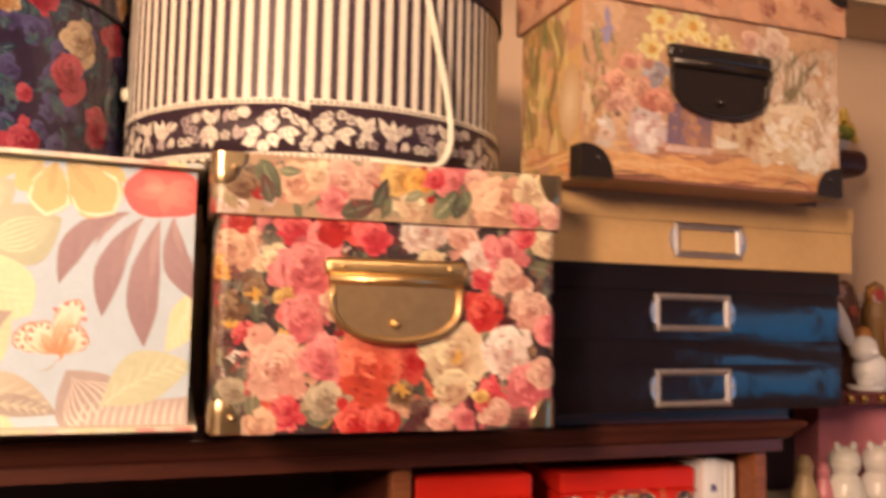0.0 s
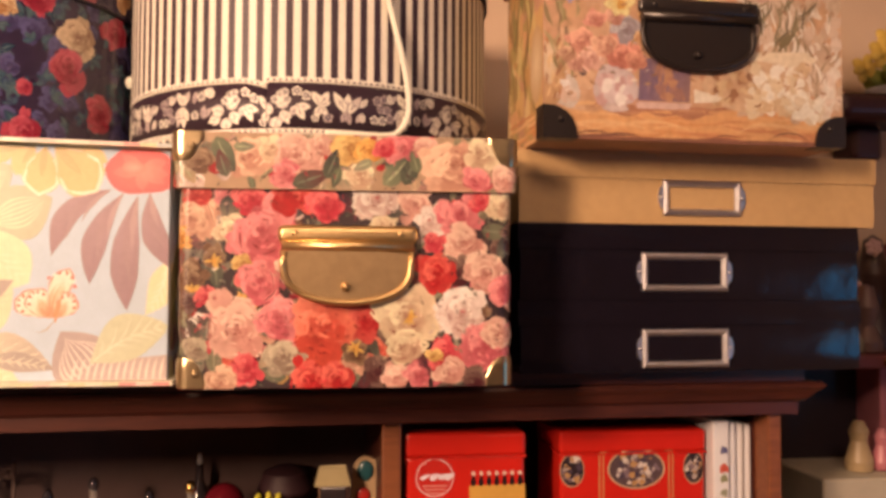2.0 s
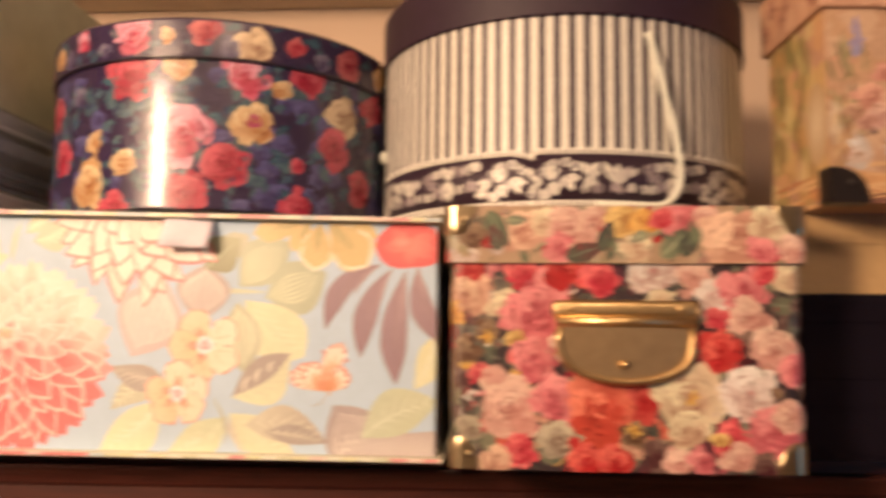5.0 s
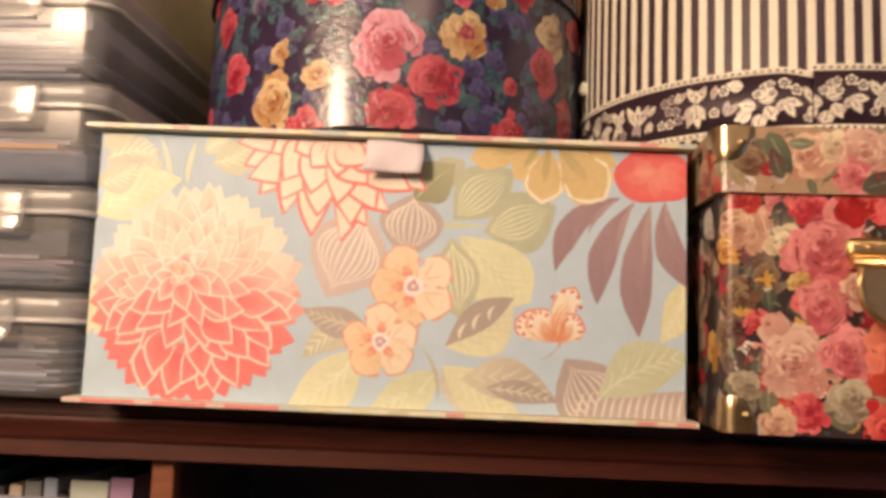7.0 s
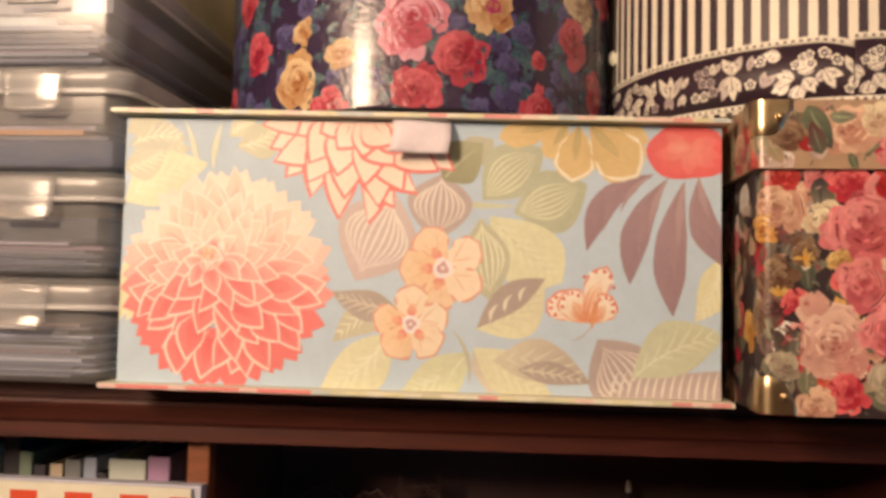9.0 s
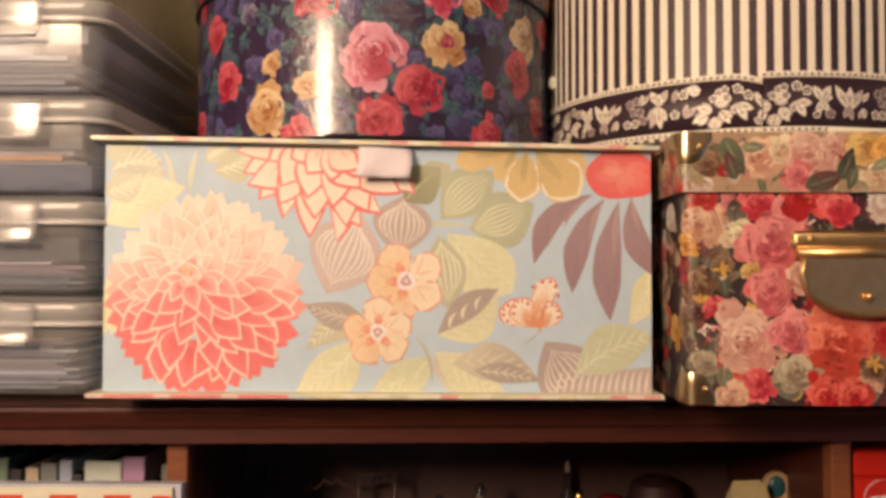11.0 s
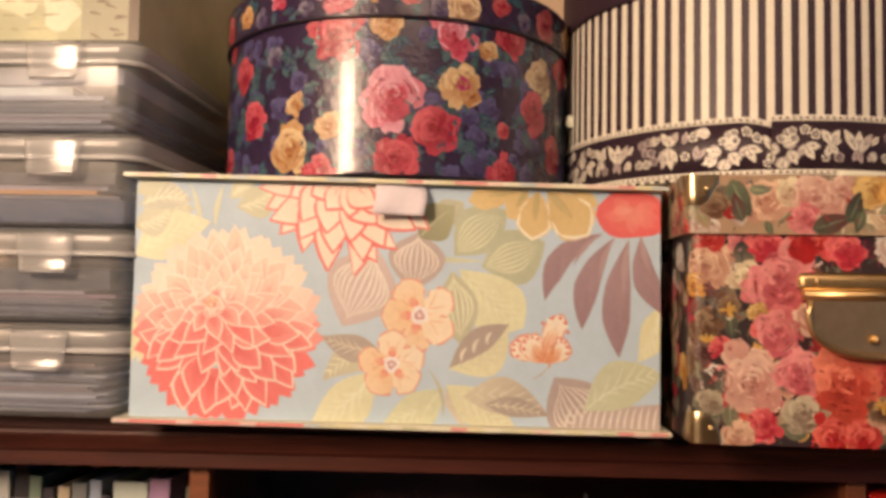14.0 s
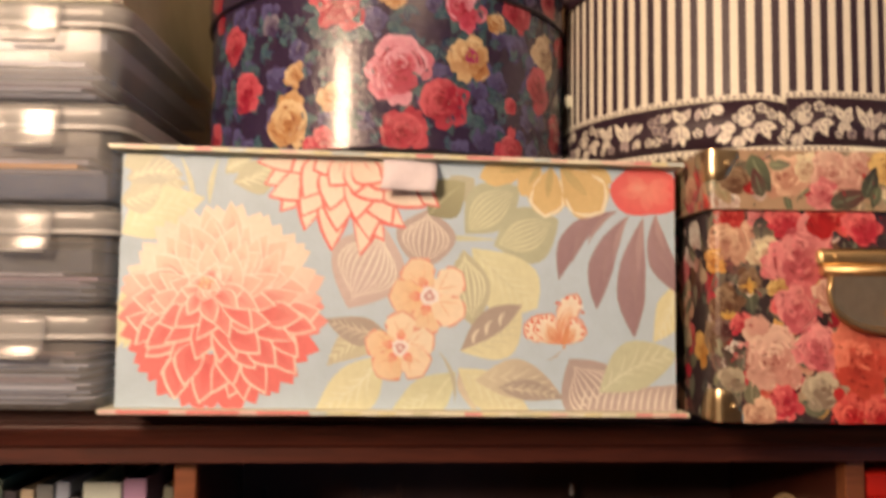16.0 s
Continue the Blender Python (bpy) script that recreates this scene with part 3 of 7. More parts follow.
# ---- storage box in blue botanical paper ----
C = paint
blue = thing("storage_box", "pale blue book-style storage box printed with large dahlias and leaves", "box", (-0.17, 0.76, TOP))
BX0, BX1, BY, BZ0, BZ1 = -0.3795, 0.0385, 0.624, TOP + 0.0035, 1.6645
part("body", sheet([(BX0, BZ0), (BX1, BZ0), (BX1, BZ1), (BX0, BZ1 + 0.0065)], BY, 0.905), M_CLOTH_BLUE, blue)
bm = sheet([(-0.388, 1.4786), (0.0450, 1.4786), (0.0450, 1.4818), (-0.388, 1.4818)], 0.613, 0.908)
part("base_flap", bm, M_EDGE, blue, "thin printed cover board at the foot")
bm = sheet([(-0.386, 1.6735), (0.0415, 1.6655), (0.0415, 1.6687), (-0.386, 1.6767)], 0.614, 0.908)
part("lid_flap", bm, M_EDGE, blue, "thin printed cover board on top")
for nm, zz in (("base_binding", (1.4789, 1.4815, 1.4789, 1.4815)), ("lid_binding", (1.6738, 1.6764, 1.6658, 1.6684))):
    pr = Print(0.430, 0.0026)
    for k in range(34):
        c = random.choice([C(240, 150, 126), C(246, 222, 172), C(226, 206, 150), C(206, 200, 172), C(240, 214, 150), C(248, 200, 160), C(246, 222, 172)])
        if nm == "base_binding" and k < 12:
            c = C(242, 128, 110) if k % 4 else C(246, 190, 160)
        u = k * 0.430 / 34
        pr.shape([(u, 0), (u + 0.0127, 0), (u + 0.0127, 0.0026), (u, 0.0026)], c)
    yb = 0.613 if nm == "base_binding" else 0.614
    pr.put(nm, M_PRINT, blue, lambda u, v, lift, zz=zz, yb=yb: (-0.387 + u, yb - lift, zz[0] + (zz[2] - zz[0]) * u / 0.43 + v))

CREAM, PLUM, OLIVE, LEMON, SAGE = C(255, 222, 172), C(152, 112, 110), C(168, 158, 98), C(238, 216, 140), C(184, 178, 118)
DU = 0.418 / 928


def du(x, y):
    t = (y - 219) / 416
    left, right = 183 - 10 * t, 1107 - 6 * t
    f = (x - left) / (right - left)
    top, low = 219 + 19 * f, 635 + 13 * f
    return f * 0.418, (low - y) / (low - top) * 0.1825


pr = Print(0.418, 0.1825)


def tone(a, b, t):
    return tuple(x + (y - x) * min(1, max(0, t)) for x, y in zip(a, b))


def frond(x0, y0, x1, y1, width, base, tip=None, bow=0.0, edge=None, rib=None, veins=None, m=0.42, e=1.6, waver=0.0, line=0.0012):
    p0, p1 = du(x0, y0), du(x1, y1)
    pr.blade(p0, p1, width * DU, base, tip, bow, m, e, edge=edge, rib=rib, waver=waver, line=line)
    if veins:
        dx, dy = p1[0] - p0[0], p1[1] - p0[1]
        ang = math.degrees(math.atan2(dy, dx))
        length = math.hypot(dx, dy)
        for k in range(1, 7):
            t = k / 7.5
            o = bow * length * 4 * t * (1 - t)
            x, y = p0[0] + dx * t - dy / length * o, p0[1] + dy * t + dx / length * o
            reach = width * DU * 0.52 * math.sin(math.pi * t ** 0.8) + 0.001
            for sd in (-1, 1):
                g = radians(ang + sd * 36 + math.degrees(math.atan(bow * 4 * (1 - 2 * t))))
                pr.blade((x, y), (x + reach * math.cos(g), y + reach * math.sin(g)), 0.0014, veins, None, -sd * 0.08, 0.3, 1.4, 0.4, n=5)


def pod(x0, y0, x1, y1, width, ground, tip, stripe, n=4, m=0.5):
    """A striped seed pod from foot to point."""
    frond(x0, y0, x1, y1, width, ground, tip, m=m, e=1.9)
    p0, p1 = du(x0, y0), du(x1, y1)
    for k in range(-n, n + 1):
        w = k / (n + 0.6)
        q0 = tuple(a + (b - a) * (0.05 + 0.10 * abs(w)) for a, b in zip(p0, p1))
        q1 = tuple(a + (b - a) * (0.93 - 0.10 * abs(w)) for a, b in zip(p0, p1))
        length = math.hypot(p1[0] - p0[0], p1[1] - p0[1])
        pr.blade(q0, q1, 0.0019, stripe, None, w * width * DU * 0.52 / length / 0.85, 0.4, 1.3, 0.3, n=9)


def blossom(x, y, r, t0):
    u, v = du(x, y)
    r *= DU
    for k in range(5):
        a = t0 + 72 * k + random.uniform(-6, 6)
        ca, sa = math.cos(radians(a)), math.sin(radians(a))
        fill = tone(C(247, 184, 112), C(255, 220, 170), 0.5 + 0.5 * math.cos(radians(a - 20)) + random.uniform(-0.15, 0.15))
        pr.blade((u, v), (u + r * ca, v + r * sa), r * random.uniform(0.74, 0.88), fill, tone(fill, C(255, 222, 172), 0.5), random.uniform(-0.10, 0.10), 0.66, 2.6, 0.12, edge=C(240, 158, 118), line=0.0008, waver=0.10)
        pr.blade((u + r * 0.2 * ca, v + r * 0.2 * sa), (u + r * 0.55 * ca, v + r * 0.55 * sa), r * 0.26, C(242, 122, 96), C(249, 178, 124), 0, 0.4, 1.6, 0.3) if math.cos(radians(a - 20)) < 0.5 else None
        for sd in (-1, 1):
            g = radians(a + sd * 17)
            pr.blade((u + r * 0.3 * ca, v + r * 0.3 * sa), (u + r * 0.82 * math.cos(g), v + r * 0.82 * math.sin(g)), 0.0009, C(244, 176, 120), None, 0, 0.3, 1.4, 0.4, n=4)
    pr.disc(u, v, r * 0.24, C(252, 226, 196), wob=0.08, n=12)
    pr.disc(u, v, r * 0.14, C(214, 150, 130), n=9, wob=0.2)
    pr.disc(u, v, r * 0.06, C(246, 214, 184), n=6)


VEIN, MOSS = C(238, 222, 160), C(176, 164, 112)
# foliage in the upper corner
frond(186, 300, 288, 268, 64, SAGE, MOSS, 0.10, veins=C(214, 204, 150))
frond(190, 262, 282, 254, 58, C(170, 160, 118), C(160, 152, 116), 0.14, rib=VEIN, veins=VEIN)
frond(184, 240, 236, 222, 40, MOSS, SAGE, 0.1)
frond(190, 322, 268, 290, 40, LEMON, C(222, 206, 140), 0.1)
frond(300, 306, 278, 222, 9, C(204, 196, 140), None, -0.06)
frond(326, 304, 342, 224, 10, C(204, 196, 140), None, 0.06)
frond(366, 266, 446, 226, 58, MOSS, SAGE, -0.1, rib=VEIN, veins=VEIN)
frond(352, 250, 398, 222, 30, C(188, 178, 118), SAGE, 0.1, veins=VEIN)
for k in range(3):
    frond(196 + 9 * k, 420 + 34 * k, 172 + 16 * k, 536, 42, C(236, 212, 136), LEMON, 0.12, edge=C(246, 228, 168))
frond(182, 352, 318, 292, 84, C(226, 208, 138), C(234, 216, 150), 0.08, veins=C(240, 226, 166))
frond(178, 300, 250, 270, 50, C(178, 168, 118), C(188, 176, 124), -0.1, veins=VEIN)
# pods and sprays of leaves
frond(730, 290, 767, 255, 54, C(150, 138, 92), C(176, 162, 112), 0.05, rib=C(196, 182, 128))
frond(751, 349, 843, 269, 85, C(170, 168, 112), C(158, 154, 100), 0.06, m=0.5, e=1.9)
for n in range(-3, 4):
    frond(757, 343, 832, 279, 4, C(230, 216, 146), C(210, 198, 134), 0.06 + n * 0.085, m=0.4, e=1.4)
frond(799, 369, 908, 325, 98, C(170, 168, 112), C(158, 154, 100), -0.04, m=0.5, e=1.9)
for n in range(-3, 4):
    frond(807, 366, 895, 330, 4, C(230, 216, 146), C(210, 198, 134), -0.04 + n * 0.085, m=0.4, e=1.4)
frond(762, 374, 870, 474, 100, C(226, 212, 140), C(236, 218, 146), -0.03, m=0.62, e=2.4, rib=C(212, 198, 130), veins=C(240, 226, 160))
frond(690, 355, 806, 359, 9, C(206, 198, 140))
pod(748, 377, 763, 504, 74, C(186, 174, 116), C(172, 160, 108), C(238, 222, 156), 3)
pod(618, 341, 555, 474, 130, C(206, 162, 146), C(198, 152, 138), C(252, 222, 182), 5, 0.44)
pod(690, 308, 679, 412, 101, C(168, 124, 114), C(178, 136, 124), C(246, 212, 174), 4, 0.42)
frond(624, 458, 648, 492, 8, C(232, 210, 136), None, 0.1)
# sprays along the foot
frond(623, 515, 520, 569, 57, C(206, 190, 130), C(186, 164, 116), -0.12, veins=VEIN)
frond(621, 518, 517, 492, 48, C(150, 112, 92), C(140, 104, 88), 0.06, rib=C(214, 186, 140), veins=C(206, 176, 136))
frond(613, 552, 502, 642, 80, C(224, 208, 138), C(240, 220, 150), 0.10, m=0.5, e=1.9, rib=C(246, 232, 176), veins=C(246, 230, 172))
frond(733, 581, 627, 643, 68, C(212, 202, 134), C(228, 214, 146), 0.10, m=0.52, rib=C(242, 228, 170), veins=C(242, 228, 170))
frond(733, 581, 689, 648, 40, C(204, 196, 130), C(226, 212, 144), -0.1, rib=VEIN)
frond(739, 576, 764, 648, 42, C(206, 172, 136), C(222, 196, 146), 0.1)
frond(737, 575, 854, 647, 66, C(230, 212, 142), C(222, 200, 136), -0.04, m=0.5, e=1.8, veins=VEIN)
frond(765, 595, 912, 627, 64, C(214, 188, 136), C(160, 122, 100), 0.12, veins=C(226, 200, 150))
frond(804, 607, 912, 626, 35, C(146, 108, 90), C(138, 98, 84), 0.04, rib=C(222, 196, 146), veins=C(214, 186, 140))
frond(741, 546, 844, 475, 74, C(234, 216, 144), C(228, 206, 138), -0.13, m=0.52, e=1.8, veins=C(212, 196, 134))
frond(742, 545, 845, 469, 43, C(146, 106, 86), C(140, 100, 86), 0.06, m=0.56, e=1.7)
frond(763, 536, 775, 508, 6, C(240, 212, 166), None, 0.18)
frond(785, 521, 796, 493, 6, C(240, 212, 166), None, 0.18)
frond(808, 505, 817, 481, 6, C(240, 212, 166), None, 0.18)
frond(730, 632, 703, 545, 7, C(176, 164, 122), None, -0.12)
frond(1104, 435, 1065, 532, 54, C(238, 216, 138), LEMON, 0.10, rib=C(248, 230, 170), veins=C(246, 230, 172))
pod(997, 670, 923, 560, 108, C(168, 122, 112), C(152, 108, 102), C(246, 210, 172), 4, 0.5)
pr.shape([du(*p) for p in ((940, 650), (990, 612), (1050, 608), (1103, 604), (1103, 650))], C(178, 134, 122))
for k in range(14):
    frond(940 + k * 12.5, 652, 954 + k * 12, 606, 4.5, C(246, 212, 174), None, 0.05)
frond(972, 616, 1110, 552, 82, C(202, 194, 134), C(190, 184, 124), 0.10, rib=C(236, 222, 164), veins=C(230, 216, 160), m=0.5)
pr.fade(C(234, 218, 176), 0.33)
# plum leaves under the red bud
for x0, y0, x1, y1, w, bow in ((1007, 309, 907, 426, 39, -0.17), (1028, 315, 970, 476, 42, -0.1), (1052, 320, 1033, 524, 49, -0.06), (1073, 313, 1107, 447, 43, -0.09)):
    frond(x0, y0, x1, y1, w, C(172, 132, 122), C(160, 118, 110), bow, m=0.60, e=1.9, waver=0.03, rib=C(156, 116, 110))
    frond(x0, y0, (x0 + 3 * x1) / 4, (y0 + 3 * y1) / 4, w * 0.35, C(164, 122, 112), C(170, 130, 118), bow * 1.1, m=0.5, e=1.4, waver=0.10)
    frond(x0, y0, (x0 + x1) / 2, (y0 + y1) / 2, w * 0.22, C(188, 148, 130), C(178, 138, 124), bow * 0.6, m=0.5, e=1.4, waver=0.12)
u, v = du(1058, 274)
pr.disc(u, v, 62 * DU, C(247, 112, 92), 44 * DU, rim=C(242, 88, 78), wob=0.05, n=26)
for k in range(9):
    a = random.uniform(0, 360)
    pr.blade((u, v), (u + 0.022 * math.cos(radians(a)), v + 0.017 * math.sin(radians(a))), 0.010, C(249, 140, 108), C(245, 104, 88), 0, 0.5, 1.6, 0.3)
pr.disc(u - 0.006, v + 0.002, 20 * DU, C(250, 156, 120), 12 * DU, rim=C(248, 124, 98), n=14)
# ochre flower
for *e, lined in ((871, 227, 776, 253, 47, 0), (880, 230, 846, 284, 38, 0), (919, 226, 1000, 260, 40, 0), (897, 234, 886, 316, 52, 1), (913, 234, 980, 309, 67, 1)):
    if lined:
        frond(*e[:2], e[2] + (e[2] - e[0]) * 0.06, e[3] + (e[3] - e[1]) * 0.06, e[4] + 12, C(228, 182, 108), C(236, 194, 120), m=0.62, e=2.8, waver=0.05)
    frond(*e, C(222, 176, 102), C(232, 188, 112), edge=C(255, 228, 176) if lined else None, m=0.62, e=2.6, waver=0.07, line=0.0016)
    for k in (-0.08, 0.0, 0.08):
        frond(e[0], e[1], (e[0] + 2 * e[2]) / 3, (e[1] + 2 * e[3]) / 3, 4, C(196, 164, 96), None, k)
# red-edged dahlia under the upper edge
u0, v0 = du(559, 204)
frond(690, 318, 752, 262, 74, C(150, 138, 92), C(172, 160, 108), 0.05, rib=C(196, 182, 128))
for n, ln, wd, a0, a1 in ((8, 0.075, 0.0225, 206, 326), (8, 0.066, 0.0240, 194, 346), (6, 0.050, 0.0230, 204, 332), (4, 0.034, 0.020, 212, 318)):
    for k in range(n):
        a = a0 + (k + random.uniform(-0.2, 0.2)) * (a1 - a0) / (n - 1)
        q = ln * random.uniform(0.90, 1.06)
        ca, sa = math.cos(radians(a)), math.sin(radians(a))
        p0, p1 = (u0 + q * 0.15 * ca, v0 + q * 0.15 * sa), (u0 + q * ca, v0 + q * sa)
        bow = random.uniform(-0.14, 0.14)
        pr.blade(p0, p1, wd, C(252, 196, 152), C(255, 222, 178), bow, 0.54, 1.75, 0.04, edge=C(244, 108, 90), line=random.uniform(0.0014, 0.0020), n=14)
        pr.blade(tone(p0, p1, 0.35), tone(p0, p1, 0.72), wd * 0.10, C(247, 150, 122), C(253, 206, 164), bow * 0.5, 0.3, 1.3, 0.3, n=5)
# the great dahlia
du0, dv0 = du(348, 473)
eu, ev = du(324, 434)
PALE, BLUSH, FLAME = C(255, 222, 180), C(249, 176, 142), C(247, 108, 92)


def ripeness(x, y):
    """How deep the coral runs: pale above the eye, coral below it."""
    return min(1, max(0, 0.30 - (y - ev) / 0.056 + random.uniform(-0.14, 0.14)))


# the ragged outer petals carry no pale outline
for k in range(46):
    a = radians(360 * (k + random.uniform(-0.3, 0.3)) / 46)
    q = 0.0775 * random.uniform(0.955, 1.03)
    x, y = du0 + q * math.cos(a), dv0 + 0.985 * q * math.sin(a)
    low = ripeness(x, y)
    fill = tone(C(254, 216, 174), C(248, 110, 94), low * 1.1)
    pr.blade((du0 + q * 0.45 * math.cos(a), dv0 + q * 0.45 * math.sin(a)), (x, y), 0.0195, tone(PALE, C(244, 100, 86), low), fill, random.uniform(-0.08, 0.08), 0.62, 1.7, 0.5, n=9)
rings = 6
for ring in range(rings):
    far = 1 - ring / (rings - 1)
    rr = 0.010 + 0.0600 * far
    cu, cv = eu + (du0 - eu) * far ** 0.8, ev + (dv0 - ev) * far ** 0.8
    n = max(5, int(2 * math.pi * rr / 0.0172))
    for k in range(n):
        a = 360 * (k + 0.5 * (ring % 2) + random.uniform(-0.24, 0.24)) / n
        ca, sa = math.cos(radians(a)), math.sin(radians(a))
        q = rr * random.uniform(0.88, 1.10)
        ln = (0.035 if far > 0.2 else 0.020) * random.uniform(0.85, 1.15)
        x, y = cu + q * ca, cv + q * sa
        low = ripeness(x, y) * (0.45 if far < 0.15 else 1)
        fill = tone(C(254, 208, 164), C(249, 118, 100), low)
        rim = tone(C(255, 226, 186), C(255, 212, 172), low)
        wd = (0.0172 if far > 0.25 else 0.0115) * random.uniform(0.82, 1.12)
        lean = random.uniform(-14, 14)
        cb, sb = math.cos(radians(a + lean)), math.sin(radians(a + lean))
        along = lambda t: (x - ln * t * cb, y - ln * t * sb)
        bow = random.uniform(-0.12, 0.12)
        pr.blade(along(1), (x, y), wd, tone(BLUSH, FLAME, low), fill, bow, 0.50, 1.60, 0.30, edge=rim, line=0.0008 + 0.0006 * low, n=14)
        # a blushed crease at the foot, deeper in the coral petals
        crease = tone(C(246, 132, 108), C(240, 84, 76), low)
        pr.blade(along(0.86), along(0.30 - 0.10 * low), wd * (0.50 + 0.14 * low), crease, tone(crease, fill, 0.7), bow, 0.3, 1.25, 0.5, n=7)
        if low > 0.25:
            for sd in (-0.20, -0.06, 0.09, 0.22):
                pr.blade(along(0.80), along(random.uniform(0.12, 0.24)), 0.0008, crease, tone(crease, fill, 0.55), sd * wd / ln * 1.4, 0.4, 1.3, 0.4, n=5)
        else:
            for sd in (-0.22, 0.05, 0.2)[:random.choice((1, 2, 2, 3))]:
                pr.blade(along(0.80), along(random.uniform(0.16, 0.36)), wd * random.uniform(0.10, 0.20), C(247, 138, 112), C(252, 182, 144), sd * wd / ln * 1.3, 0.3, 1.3, 0.4, n=5)
for k in range(14):
    pr.disc(eu + random.uniform(-0.006, 0.006), ev + random.uniform(-0.003, 0.004), 0.0014, random.choice([C(232, 170, 112), C(226, 140, 96), C(246, 200, 140)]), n=6, wob=0.2)
blossom(690, 454, 66, 40)
blossom(641, 540, 58, 20)
# butterfly
u, v = du(908, 534)
for x1, y1, w, b in ((849, 504, 44, -0.10), (876, 488, 40, 0.06), (937, 452, 34, 0.06), (943, 496, 36, -0.08)):
    p1 = du(x1, y1)
    pr.blade((u, v), p1, w * DU, C(246, 196, 140), C(254, 226, 182), b, 0.72, 2.4, 0.1, edge=C(236, 132, 92), line=0.0008, waver=0.05)
    pr.blade((u, v), tone((u, v), p1, 0.66), w * DU * 0.60, C(234, 136, 80), C(250, 208, 154), b, 0.6, 2.0, 0.1)
    for k in (-0.16, -0.06, 0.05, 0.15):
        pr.blade((u, v), tone((u, v), p1, random.uniform(0.62, 0.84)), 0.0011, C(222, 112, 62), C(240, 166, 110), b + k, 0.5, 1.4, 0.2, n=6)
    dx, dy = p1[0] - u, p1[1] - v
    for k in range(-4, 5):
        f = 0.93 - 0.013 * k * k
        o = 0.066 * k + 4 * b * f * (1 - f)
        pr.disc(u + dx * f - dy * o, v + dy * f + dx * o, 0.0014, C(228, 98, 62) if k % 2 == 0 else C(254, 226, 184), n=7)
pr.blade(du(914, 544), du(926, 494), 0.0036, C(236, 150, 86), C(220, 130, 80), 0.05, 0.5, 1.6, 0.2)
pr.blade(du(912, 540), du(880, 562), 0.0010, C(196, 164, 130), None, 0.15, 0.5, 1.4, 0.3, n=6)
pr.fade(C(236, 212, 168), 0.06)
pr.put("printed_front", M_PRINT, blue, lambda u, v, lift: (BX0 + u, BY - lift, BZ0 + v * (1 + 0.0355 * (1 - u / 0.418))), label="dahlia, leaf and butterfly print")
pr = Print(0.26, 0.18)
for k in range(40):
    pr.leaf(random.random() * 0.26, random.random() * 0.18, random.random() * 360, 0.05, 0.024, random.choice([SAGE, LEMON, PLUM, OLIVE]), edge=CREAM)
pr.put("printed_side", M_PRINT, blue, lambda u, v, lift: (BX1 + lift, BY + 0.01 + u, BZ0 + v))
# pull tab
bm = bmesh.new()
grid = []
for i in range(13):
    f = i / 12
    yy, zz = 0.6195 - 0.0085 * math.sin(f * math.pi * 0.62), 1.6690 - 0.0240 * f
    grid.append([bm.verts.new((-0.1845 + 0.040 * k / 6 + 0.0012 * math.sin(4 * f), yy - 0.0018 * math.sin(k * 0.9 + 2 * f), zz - 0.0012 * k / 6)) for k in range(7)])
for a, b in zip(grid, grid[1:]):
    for k in range(6):
        bm.faces.new((a[k], a[k + 1], b[k + 1], b[k])).smooth = True
tab = part("pull_tab", bm, M_TAG, blue, "pale pink ribbon pull tab")
sol = tab.modifiers.new("thickness", "SOLIDIFY")
sol.thickness = 0.0012

# ---- storage box in rose paper ----
rose = thing("storage_box", "photo storage box in rose paper with brass fittings", "box", (0.18, 0.73, TOP))
RX0, RX1, RY, RZ = 0.0530, 0.3090, 0.5855, 1.6305
LX0, LX1, LY, LZ = 0.0485, 0.3130, 0.5815, 1.6735
bm = bmesh.new()
rounded_prism(bm, RX0, RX1, RY, 0.872, TOP + 0.0005, RZ + 0.01, 0.0125)
part("body", bm, M_ROSE_BASE, rose)
bm = bmesh.new()
rounded_prism(bm, LX0, LX1, LY, 0.877, RZ, LZ, 0.0125)
lid = part("lid", bm, M_LID_GROUND, rose, "rose printed lid with brass corners")
ROSES = {"pale": C(236, 162, 126), "pink": C(228, 106, 98), "hot": C(222, 54, 62), "red": C(208, 34, 32), "orange": C(234, 84, 54), "cream": C(232, 186, 132), "yellow": C(218, 160, 76),
         "peach": C(226, 158, 114), "white": C(240, 196, 158), "wine": C(92, 34, 34), "gold": C(228, 148, 52), "brown": C(122, 76, 44), "khaki": C(170, 142, 104)}
LEAVES = [C(104, 98, 68), C(76, 74, 54), C(136, 122, 84), C(48, 40, 38), C(84, 58, 46), C(156, 134, 98), C(40, 32, 40), C(112, 44, 42), C(122, 112, 84)]


def round_face(x0, x1, y0, back, z0, r=0.0080):
    """Paper that runs along the left side, round the standing edge, over the front and round the next edge; also gives where the front begins."""
    s0, arc, w = back - y0 - r, r * math.pi / 2, x1 - x0 - 2 * r

    def place(u, v, lift):
        if u < s0:
            return x0 - lift, back - u, z0 + v
        if u < s0 + arc:
            a = (u - s0) / r
            return x0 + r - (r + lift) * math.cos(a), y0 + r - (r + lift) * math.sin(a), z0 + v
        if u < s0 + arc + w:
            return x0 + r + u - s0 - arc, y0 - lift, z0 + v
        a = (u - s0 - arc - w) / r
        return x1 - r + (r + lift) * math.sin(a), y0 + r - (r + lift) * math.cos(a), z0 + v

    return place, s0 + arc - r, s0 + 2 * arc + w


